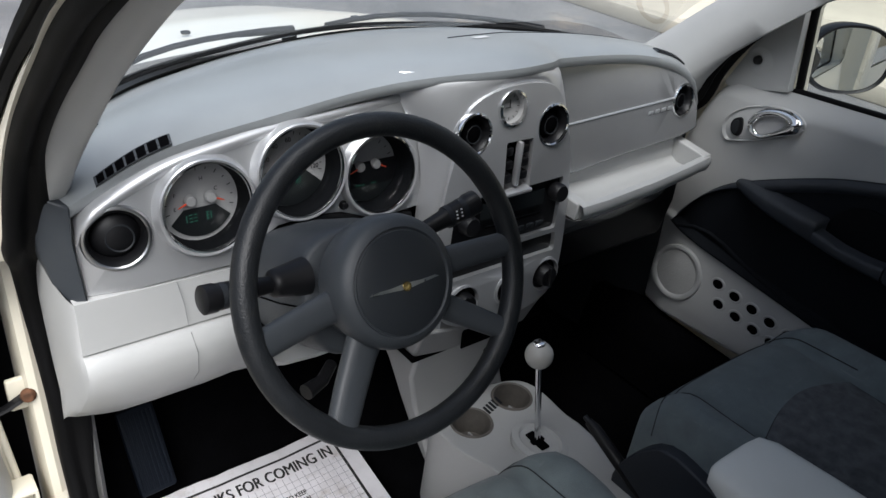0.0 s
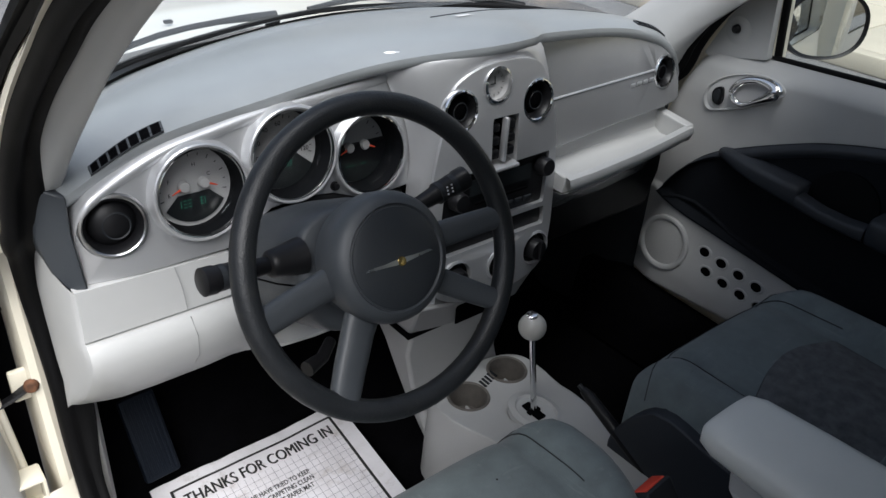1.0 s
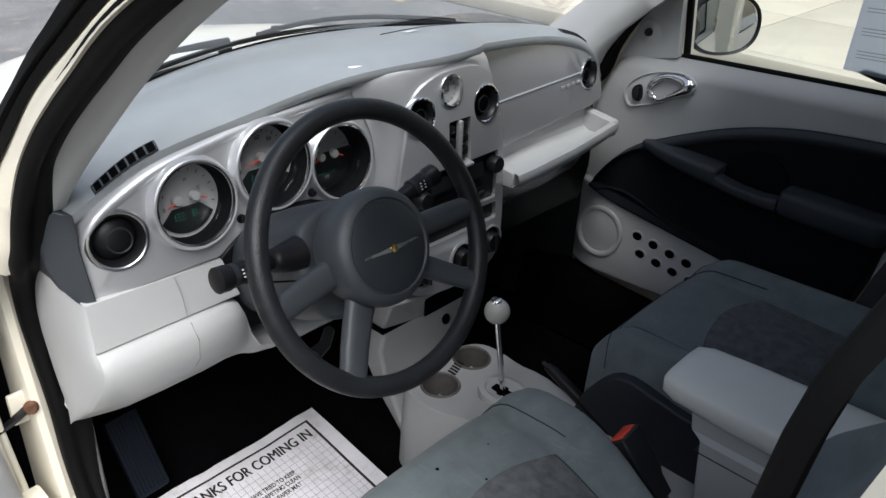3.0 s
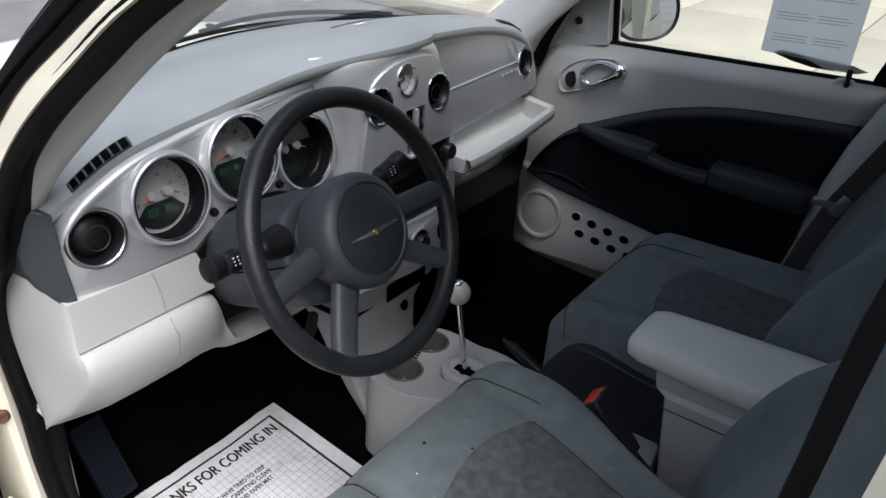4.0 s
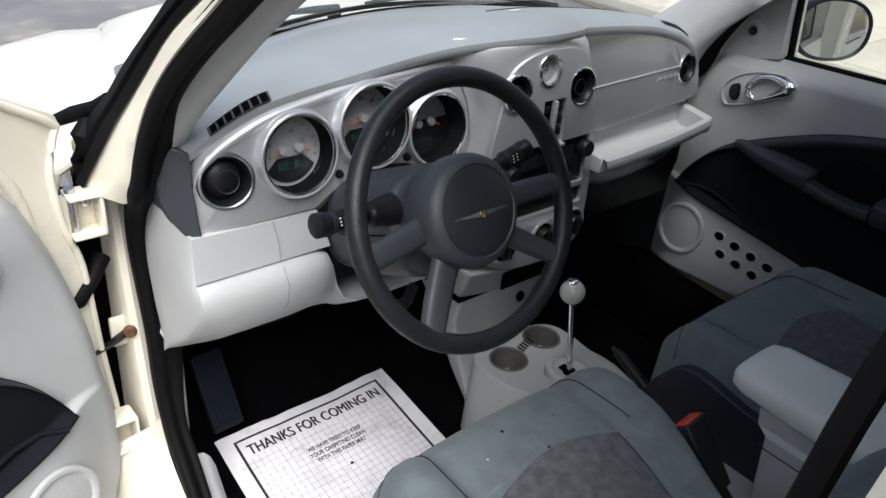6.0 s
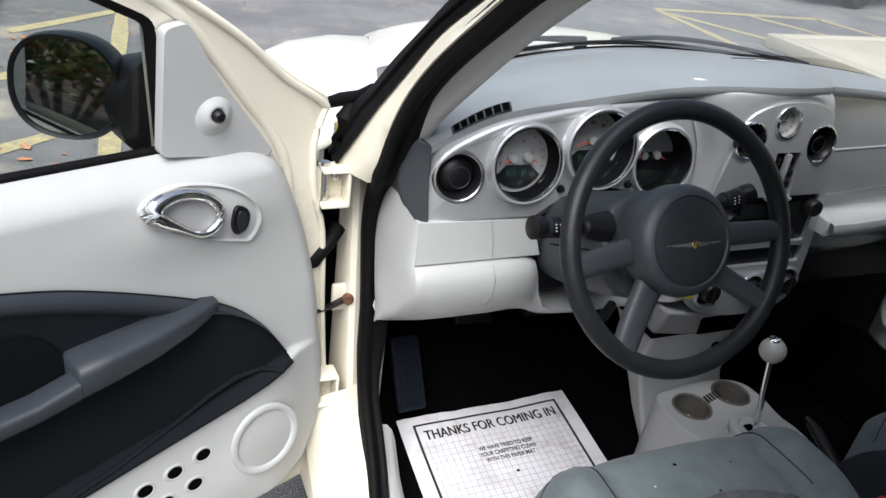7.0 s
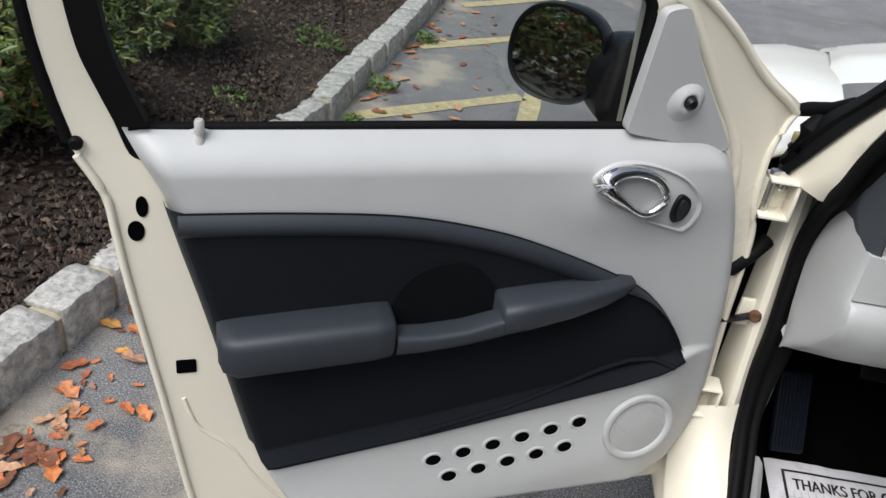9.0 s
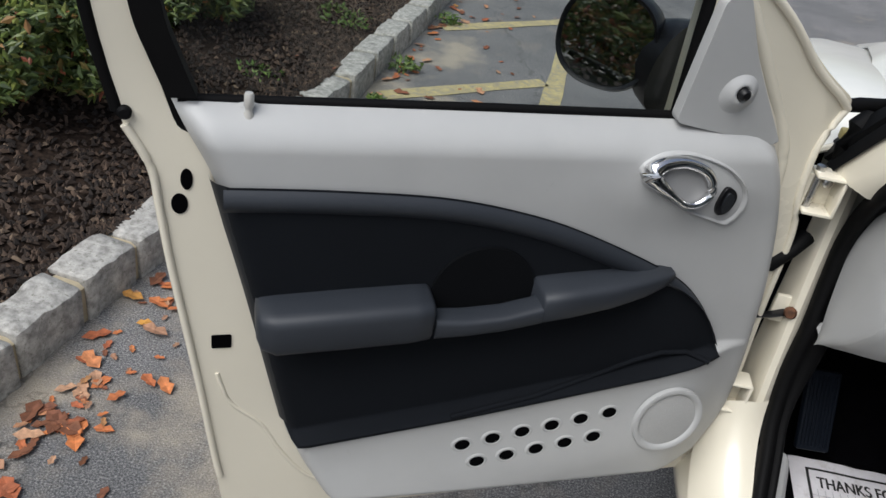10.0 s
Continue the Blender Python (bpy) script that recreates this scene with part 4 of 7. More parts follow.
    for kx in range(7):
        part("radio_button", box((0.018, 0.005, 0.010), (-0.03 + 0.023 * kx, place(0.03, 0.92, 0)[1] + 0.008, 0.918), 0.002), M["dark"], rd)
    part("disc_slot", box((0.13, 0.004, 0.004), (0.04, place(0.03, 0.94, 0)[1] + 0.0075, 0.9405), 0.001), M["void"], rd)
    part("switch_bank", plate(low, [], 0.004, lambda a, b, d: (place(a, b, 0)[0], place(a, b, 0)[1] + 0.01 + d, b)), M["black"], dash, "black switch bank")
    for x, z, r in kn:
        m = facing(place(x, z, 0), (0, -1, 0.05))
        k = part("heater_knob", lathe([(r - 0.002, 0.0), (r - 0.004, -0.01), (r * 0.68, -0.008), (r * 0.62, 0.012), (r * 0.55, 0.016), (0, 0.016)], 32, m), M["black"], dash, "round black heater knob")
        part("knob_ring", lathe([(r - 0.003, -0.003), (r - 0.001, 0.004), (r + 0.003, 0.002), (r + 0.003, -0.003)], 36, m), M["silver"], k, "thin silver ring")
        part("knob_grip", move(box((0.007, r * 1.2, 0.010), (0, 0, 0.018), 0.003), m), M["black"], k)
    # light grey shroud that carries the stack, from the instrument panel over the top to the glovebox
    front = [(-0.105, 0.775), (-0.117, 0.90), (-0.112, 0.985), (-0.107, 1.03), (-0.094, 1.085), (-0.082, 1.14), (-0.062, 1.165), (-0.03, 1.182), (0.02, 1.189), (0.075, 1.186), (0.115, 1.172), (0.140, 1.14), (0.165, 1.08), (0.185, 1.0), (0.194, 0.92), (0.196, 0.83)]
    back = [(-0.137, 0.0, 0.745), (-0.137, 0.0, 0.90), (-0.135, 0.0, 0.985), (-0.128, 0.004, 1.03), (-0.133, 0.012, 1.09), (-0.158, 0.022, 1.15), (-0.172, 0.034, 1.206), (-0.10, 0.006, 1.209), (0.0, -0.028, 1.212), (0.08, -0.022, 1.210), (0.14, 0.010, 1.200), (0.188, 0.034, 1.180), (0.205, 0.035, 1.10), (0.212, 0.035, 1.0), (0.214, 0.035, 0.92), (0.214, 0.035, 0.83)]
    fr = spline([(place(a, b, 0)[0], place(a, b, 0)[1] + 0.006, b) for a, b in front], 5)
    bk = spline(back, 5)
    part("panel_shroud", loft([[p.lerp(q, k) + Vector((0, -0.010 * math.sin(math.pi * k), 0.006 * math.sin(math.pi * k) * (1 if p.z > 1.15 else 0))) for p, q in zip(fr, bk)] for k in (0, 0.08, 0.2, 0.4, 0.6, 0.8, 1.0)], cap=False, closed=False), M["silver"], dash, "satin silver shroud of the centre panel", 70)
    # stack underside with key tag, light grey lower box
    part("stack_base", loft([[(-0.13, -0.045, 0.742), (-0.06, -0.062, 0.742), (0.14, -0.062, 0.742), (0.20, -0.035, 0.742), (0.20, 0.12, 0.742), (-0.13, 0.12, 0.742)], [(-0.13, -0.02, 0.672), (-0.06, -0.036, 0.672), (0.13, -0.036, 0.672), (0.18, -0.01, 0.672), (0.18, 0.12, 0.672), (-0.13, 0.12, 0.672)]]), M["recess"], dash, "grey lower centre housing", 40, bevel=0.006)
    # solid black plate and slab stand for the shade in cubby and gap
    part("cubby", box((0.13, 0.004, 0.045), (0.02, -0.0545, 0.706), 0.001), M["void"], dash, "black plate drawn as the shade inside an open cubby")
    part("base_gap_shade", box((0.33, 0.14, 0.008), (0.03, 0.045, 0.668)), M["void"], dash)


centre_stack()


def glove_side():
    place = lambda a, b, d: (a, 0.03 + 0.16 * (b - 1.0) + d - 0.06 * ease((a - 0.22) / 0.3) * 0 + 0.35 * max(0.0, a - 0.55) ** 2, b)
    pts = [(0.150, 1.185), (0.28, 1.178), (0.42, 1.158), (0.54, 1.13), (0.62, 1.095), (0.662, 1.05), (0.675, 1.0), (0.655, 0.975), (0.45, 0.965), (0.19, 0.955), (0.17, 1.05)]
    outline = [(p.x, p.y) for p in spline([(a, b, 0) for a, b in pts], 4, True)]
    part("glovebox_lid", plate(outline, [circle(0.61, 1.052, 0.035, 36)], 0.03, place), M["glove"], dash, "glossy grey upper glovebox lid", 30, bevel=0.003)
    p = place(0.61, 1.052, 0)
    round_vent(p[0], p[1], p[2], 0.035, (0.05, -1, 0.16), chrome=0.0035, ball_mat="void")
    line = [Vector(place(0.19 + 0.39 * k / 10, 1.052 + 0.01 * k / 10, 0)) + Vector((0, -0.001, 0)) for k in range(11)]
    part("trim_line", tube(line, 0.0022, 6), M["silver"], dash, "thin bright trim line")
    badge = joined(*[box((0.016, 0.003, 0.009), (0.500 + 0.021 * k, place(0.50, 1.038, 0)[1] - 0.001, 1.040 + 0.001 * k), 0.002) for k in range(4)])
    part("badge", badge, M["silver"], dash, "small raised silver badge")
    # tray: shelf with a raised lip along its front
    secs = ((0.195, -0.022), (0.26, -0.022), (0.42, -0.010), (0.56, 0.008), (0.630, 0.019), (0.652, 0.023))
    tray = part("tray", loft([[(x, 0.05, 0.958), (x, 0.046, 0.915), (x, 0.03, 0.905), (x, -0.022 + off, 0.905), (x, -0.036 + off, 0.913), (x, -0.042 + off, 0.936), (x, -0.050 + off, 0.943), (x, -0.062 + off, 0.940), (x, -0.066 + off, 0.928), (x, -0.061 + off, 0.912), (x, -0.045 + off, 0.903), (x, 0.0 + off, 0.897), (x, 0.10, 0.89)] for x, off in secs], cap=False, closed=False), M["light"], dash, "light grey open dash tray", 50)
    part("tray_end", loft([[(x, -0.036, 0.904), (x, -0.038, 0.944), (x, 0.06, 0.958), (x, 0.06, 0.904)] for x in (0.628, 0.655)]), M["light"], tray, "", 40, bevel=0.003)
    part("tray_end", loft([[(x, -0.07, 0.906), (x, -0.074, 0.941), (x, 0.04, 0.955), (x, 0.04, 0.906)] for x in (0.193, 0.218)]), M["light"], tray, "", 40, bevel=0.003)
    part("lower_fascia", loft([[(x, -0.016 + off, 0.902), (x, -0.014 + off, 0.87), (x, -0.004 + off, 0.83), (x, 0.03 + off, 0.80)] for x, off in ((0.198, 0.0), (0.42, 0.004), (0.56, 0.02), (0.64, 0.045))], cap=False, closed=False), M["glove"], dash, "grey lower glovebox lid", 50)
    # the shade below the tray is put into this black colour
    part("lower_glovebox", loft([[(x, 0.03, 0.868), (x, 0.03, 0.80), (x, 0.05, 0.70), (x, 0.2, 0.66), (x, 0.25, 0.86)] for x in (0.20, 0.66)]), M["black"], dash, "lower glovebox, blackened for the shade under the tray", 40, bevel=0.01)
    part("side_filler", loft([[(0.64, 0.06, 1.06), (0.66, 0.055, 0.97), (0.665, 0.06, 0.86), (0.72, 0.16, 0.86), (0.72, 0.16, 1.06)], [(0.66, 0.2, 1.06), (0.66, 0.2, 0.97), (0.66, 0.2, 0.86), (0.73, 0.22, 0.86), (0.73, 0.22, 1.06)]]), M["light"], dash, "", 40, bevel=0.003)


glove_side()
# dash grilles
defrost_grille(0.190, 0.262, 0.004, 0.062, 7, "side defroster ribs over a black sheet drawn as slot shade")
defrost_grille(0.80, 0.87, 0.06, 0.12, 7, "side defroster ribs over a black sheet drawn as slot shade")
# speaker cover on the pad, and a black strip painting a slot's shade
part("pad_slot_shade", sheet_grid(16, 2, lambda a, b: pad_point(0.60 + 0.025 * b, 0.16 + 0.055 * a) + Vector((0, 0, 0.0018))), M["void"], pad_ob, "narrow black strip drawn as the shade in a slot")
bm = plate(circle(0, 0, 0.045, 32), [], 0.003, lambda a, b, d: pad_point(0.55 + b * 3.2, 0.135 + a * 0.72) + Vector((0, 0, 0.002 - d)))
part("speaker_cover", bm, M["dark"], pad_ob, "round dark speaker cover")
bm = plate(circle(0, 0, 0.045, 32), [], 0.003, lambda a, b, d: pad_point(0.55 + b * 3.2, 0.86 + a * 0.72) + Vector((0, 0, 0.002 - d)))
part("speaker_cover", bm, M["dark"], pad_ob, "round dark speaker cover")


# ---- steering wheel and column ----
def steering():
    c = Vector((-0.367, -0.268, 1.052))
    tilt = radians(25)
    m = facing(c, (0, -math.cos(tilt), math.sin(tilt)))
    sw = thing("steering_wheel", "charcoal four-spoke car steering wheel with worn leather rim", "steering wheel")
    R, rr = 0.198, 0.0155
    rim = tube([(R * math.cos(a), R * math.sin(a), 0) for a in [2 * math.pi * k / 72 for k in range(72)]], rr, 16, True, 1.0)
    part("rim", move(rim, m), M["wheel"], sw, "worn charcoal leather rim", 60)
    hub = part("airbag_cover", lathe([(0.066, -0.060), (0.080, -0.050), (0.086, -0.025), (0.087, 0.000), (0.084, 0.012), (0.077, 0.020), (0.070, 0.0225), (0.0685, 0.021), (0.0675, 0.0195), (0.064, 0.021), (0.030, 0.0245), (0.0, 0.0255)], 64, m), M["hub"], sw, "charcoal domed airbag cover", 30)
    part("centre_disc", move(lathe([(0.066, 0.0185), (0.0655, 0.0225), (0.060, 0.0245), (0.03, 0.0285), (0.0, 0.0295)], 64), m), M["hubcap"], hub, "dark centre disc", 40)
    # winged badge as a plain shape
    wing = [(0.052, 0.0), (0.046, 0.0045), (0.022, 0.0045), (0.010, 0.006), (-0.010, 0.006), (-0.022, 0.0045), (-0.046, 0.0045), (-0.052, 0.0), (-0.040, -0.001), (-0.020, -0.003), (-0.008, -0.005), (0.008, -0.005), (0.020, -0.003), (0.040, -0.001)]
    part("badge", plate(wing, [], 0.003, lambda a, b, d: m @ Vector((a, b * 0.6 - 0.004, 0.0305 - d - a * a * 1.2))), M["steel"], hub, "slim winged chrome badge")
    part("badge_centre", move(lathe([(0.0065, 0.0285), (0.006, 0.0315), (0.0, 0.0325)], 20, Matrix.Translation((0, -0.004, 0))), m), M["gold"], hub, "round gold badge centre")
    # four spokes
    for ang, w in ((1, 0.019), (188, 0.020), (-35, 0.018), (-125, 0.023)):
        a = radians(ang)
        d, n = Vector((math.cos(a), math.sin(a), 0)), Vector((-math.sin(a), math.cos(a), 0))
        rings = []
        for r, ww, dz in ((0.070, w * 1.1, -0.022), (0.10, w, -0.020), (0.15, w * 0.95, -0.012), (0.18, w * 0.9, -0.005), (0.192, w * 0.95, 0.0)):
            ring = []
            for k in range(14):
                b = 2 * math.pi * k / 14
                e = 0.7
                x = math.copysign(abs(math.cos(b)) ** e, math.cos(b)) * ww
                z = math.copysign(abs(math.sin(b)) ** e, math.sin(b)) * 0.0125
                ring.append(d * r + n * x + Vector((0, 0, dz + z)))
            rings.append(ring)
        part("spoke", move(loft(rings), m), M["hub"], sw, "", 60)
    # column shroud behind the wheel
    col = thing("steering_column", "charcoal steering column shroud with ignition", "steering column")
    rings = []
    for h, rx, ry in ((-0.050, 0.050, 0.048), (-0.074, 0.066, 0.062), (-0.073, 0.086, 0.078), (-0.077, 0.092, 0.083), (-0.084, 0.095, 0.086), (-0.14, 0.097, 0.088), (-0.24, 0.088, 0.086), (-0.32, 0.075, 0.08)):
        rings.append([m @ Vector((rx * math.copysign(abs(math.cos(b)) ** 0.7, math.cos(b)), ry * math.copysign(abs(math.sin(b)) ** 0.7, math.sin(b)) - 0.012, h)) for b in [2 * math.pi * k / 24 for k in range(24)]])
    part("shroud", loft(rings), M["hub"], col, "charcoal clamshell shroud", 50)
    part("shroud_seam", tube([m @ Vector((-x, -0.014, h)) for h, x in ((-0.076, 0.0925), (-0.084, 0.0955), (-0.14, 0.0975), (-0.24, 0.0885))], 0.0012, 6), M["void"], col)
    part("stalk_boot", move(tube([(-0.080, 0.023, -0.084), (-0.105, 0.0245, -0.0815), (-0.120, 0.0253, -0.0798), (-0.127, 0.0257, -0.079), (-0.131, 0.026, -0.0785)], [0.026, 0.0215, 0.0195, 0.018, 0.014], 16), m), M["black"], col, "black rubber stalk boot", 50)
    part("tilt_lever", move(tube([(-0.060, -0.105, -0.10), (-0.085, -0.118, -0.085), (-0.115, -0.122, -0.075)], [0.008, 0.009, 0.011], 10), m), M["black"], col, "black tilt lever", 50)
    part("ignition", lathe([(0.017, 0), (0.017, 0.014), (0.012, 0.018), (0, 0.018)], 24, m @ Matrix.Translation((0.088, -0.06, -0.10)) @ Matrix.Rotation(radians(60), 4, "Y")), M["black"], col)
    # stalks
    for sx, base, tip in ((-1, (-0.092, 0.0235, -0.083), (-0.222, 0.032, -0.068)), (1, (0.07, 0.030, -0.085), (0.205, 0.062, -0.07))):
        st = thing("wiper_stalk" if sx > 0 else "light_stalk", "black control stalk with white symbols on the column", "control stalk", "column stalks")
        b, t = Vector(base), Vector(tip)
        pts = [b.lerp(t, k) for k in (0, 0.35, 0.55, 0.6, 0.85, 0.87, 0.985, 1.0)]
        part("lever", move(tube(pts, [0.010, 0.0115, 0.0135, 0.0160, 0.0165, 0.0182, 0.0182, 0.0150], 20), m), M["black"], st, "", 40)
        d = (t - b).normalized()
        for k in (0.62, 0.80):
            q = b.lerp(t, k)
            part("collar", move(tube([q - d * 0.004, q + d * 0.004], 0.0168, 20), m), M["dark"], st)
        for k in (0.66, 0.72, 0.9):
            q = b.lerp(t, k)
            bar = joined(*[move(box((0.0028, 0.0022, 0.0006)), Matrix.Translation(q + Vector((0, j * 0.005, 0.0163)))) for j in (-1, 0, 1)])
            part("symbol", move(bar, m), M["whiteink"], st)
    # key with tag
    key = thing("key_tag", "yellow paper tag hanging from the ignition key", "tag")
    part("tag", sheet_tag((-0.262, -0.180, 0.900), (0.040, 0.0, -0.006), (0.0, -0.006, -0.016)), M["yellow_tag"], key)
    part("tag", sheet_tag((-0.224, -0.178, 0.897), (0.018, 0.0, -0.012), (-0.006, -0.006, -0.016)), M["whiteink"], key, "white paper tag")
    part("key", tube([(-0.285, -0.19, 0.97), (-0.27, -0.175, 0.95), (-0.245, -0.176, 0.892)], 0.003, 8), M["steel"], key)


def sheet_tag(p, u, v):
    p, u, v = Vector(p), Vector(u), Vector(v)
    n = u.cross(v).normalized() * 0.0006
    return loft([[p + n, p + u + n, p + u + v + n, p + v + n], [p - n, p + u - n, p + u + v - n, p + v - n]])


steering()


# ---- seats ----
def seat(cx, label, front=-0.30, back=0.535, top=0.675, pinch=0.0, nose=0.13):
    s = thing("bucket_seat", label, "seat", "front seats")
    W = 0.262

    def cpt(u, v):
        """Top of the cushion: u across -1..1, v from front 0 to back 1."""
        x = cx + W * u * (1 - pinch * ease((v - 0.28) / 0.6) * (u > 0))
        e = abs(u)
        z = top + 0.012 * (1 - (e / 0.55) ** 2) * (e < 0.55) * ease(v * 4) * (1 - v) - 0.006 * math.exp(-((e - 0.57) / 0.035) ** 2) + (0.018 + 0.035 * v) * ease((e - 0.56) / 0.2) - 0.10 * max(0.0, (e - 0.84) / 0.16) ** 2
        # thigh end: rounds down
        z -= nose * max(0.0, (0.16 - v) / 0.16) ** 2.2
        z -= 0.02 * v
        y = front - 0.60 * v + 0.05 * e ** 4 * (-1 if v < 0.2 else 0) - 0.03 * max(0.0, (0.1 - v) / 0.1) ** 2 * 0
        return Vector((x, y, z))
    rows = []
    nu, nv = 36, 28
    for i in range(nv + 1):
        v = (i / nv) ** 1.25
        row = [cpt(-1 + 2 * j / nu, v) for j in range(nu + 1)]
        first, last = row[0], row[-1]
        row = [Vector((first.x + 0.01, first.y, 0.50)), Vector((first.x - 0.004, first.y, first.z - 0.05))] + row + [Vector((last.x + 0.004, last.y, last.z - 0.05)), Vector((last.x - 0.01, last.y, 0.50))]
        if i == 0:
            rows.append([Vector((p.x, p.y - 0.03, min(p.z, 0.50))) for p in row])
            rows.append([Vector((p.x, p.y + 0.004, min(p.z - 0.02, 0.53))) for p in row])
        rows.append(row)
    cu = part("cushion", loft(rows, cap=False, closed=False), M["fabric"], s, "grey green suede seat cushion", 70)
    # woven centre panel, slightly set in and framed by a seam
    bm = sheet_grid(24, 20, lambda a, b: cpt(-0.52 + 1.04 * a, 0.36 + 0.64 * b - 0.05 * math.sin(math.pi * a)) + Vector((0, 0, 0.0015 + 0.004 * math.sin(math.pi * a))))
    part("centre_panel", bm, M["fabric_mid"], cu, "dark woven centre panel", 70)
    for line in ([cpt(-0.53 + 1.06 * k / 24, 0.36 - 0.05 * math.sin(math.pi * k / 24)) for k in range(25)], [cpt(-0.53, 0.36 + 0.64 * k / 16) for k in range(17)], [cpt(0.53, 0.36 + 0.64 * k / 16) for k in range(17)],
                 [cpt(-0.62 - 0.03 * k / 14, 0.02 + 0.33 * k / 14) for k in range(15)], [cpt(0.62 + 0.03 * k / 14, 0.02 + 0.33 * k / 14) for k in range(15)], [cpt(-0.95 + 1.9 * k / 30, 0.055) for k in range(31)]):
        part("seam", tube([p + Vector((0, 0, 0.0006)) for p in line], 0.0011, 6), M["dark"], cu)
    if pinch:
        for u, v, r, mt in ((-0.13, 0.19, 0.0030, "void"), (0.02, 0.30, 0.0022, "void"), (-0.35, 0.24, 0.0018, "whiteink"), (0.25, 0.22, 0.0016, "void"), (-0.05, 0.45, 0.0018, "whiteink"), (0.30, 0.52, 0.0016, "whiteink")):
            q = cpt(u, v) + Vector((0, 0, 0.002))
            part("seat_mark", lathe([(r, 0.0), (r * 0.6, 0.0006), (0.0, 0.0007)], 10, Matrix.Translation(q)), M[mt], cu, "tiny burn mark or speck of lint")
    # back rest with bolsters
    rings = []
    by, bz = front - back, top - 0.06
    for k in range(15):
        h = k / 14
        z, y = bz + 0.60 * h, by - 0.21 * h - 0.03 * math.sin(h * 3.0)
        w = along(((0.0, 0.252), (0.3, 0.262), (0.42, 0.248), (0.56, 0.214), (0.8, 0.175), (0.93, 0.155), (1.0, 0.12)), h)
        wing = 0.06 * ease((0.75 - h) / 0.4) * (0.4 + 0.6 * ease(h / 0.25))
        ring = []
        for q in range(44):
            a = 2 * math.pi * q / 44
            x = math.copysign(abs(math.cos(a)) ** 0.75, math.cos(a)) * w
            d = math.copysign(abs(math.sin(a)) ** 0.75, math.sin(a)) * 0.062
            if d > 0:
                d += wing * ease((abs(x) / w - 0.45) / 0.3) - 0.05 * max(0, (abs(x) / w - 0.88) / 0.12)
            ring.append((cx + x, y + d, z + d * 0.25))
        rings.append(ring)
    bk = part("backrest", loft(rings), M["fabric"], s, "grey green suede backrest", 70)
    part("headrest", loft([[(cx + rx * math.copysign(abs(math.cos(a)) ** 0.6, math.cos(a)), by - 0.23 + 0.045 * math.copysign(abs(math.sin(a)) ** 0.7, math.sin(a)), z) for a in [2 * math.pi * q / 20 for q in range(20)]] for z, rx in ((bz + 0.64, 0.10), (bz + 0.66, 0.125), (bz + 0.73, 0.13), (bz + 0.79, 0.12), (bz + 0.81, 0.09))]), M["fabric"], s, "", 70)
    for sx in (-0.05, 0.05):
        part("headrest_post", tube([(cx + sx, by - 0.225, bz + 0.52), (cx + sx, by - 0.228, bz + 0.66)], 0.006, 10), M["steel"], s)
    # side shield
    for sx in (-1, 1) if not pinch else (-1,):
        pr = [(front - 0.035, 0.50), (front - 0.055, 0.575), (front - 0.12, 0.645), (front - 0.24, 0.635), (front - 0.45, 0.60), (front - 0.55, 0.47), (front - 0.30, 0.43), (front - 0.08, 0.44)]
        pr = [(p.x, p.y) for p in spline([(a, b, 0) for a, b in pr], 4, True)]
        part("side_shield", plate(pr, [], 0.03, lambda a, b, d, q=sx: (cx + q * (W + 0.016 - d), a, b + top - 0.690)), M["arm"], s, "dark plastic side shield", 40, bevel=0.006)
    part("base", joined(box((0.42, 0.44, 0.12), (cx, front - 0.28, 0.46), 0.02), box((0.03, 0.5, 0.10), (cx - 0.18, front - 0.26, 0.36), 0.005), box((0.03, 0.5, 0.10), (cx + 0.18, front - 0.26, 0.36), 0.005)), M["black"], s, "black seat base and rails")
    return s


seat(-0.335, "worn grey green suede driver's car seat", -0.285, 0.552, top=0.712, pinch=0.60)
seat(0.375, "grey green suede passenger car seat with side bolsters", -0.315, 0.490, top=0.706, nose=0.085)


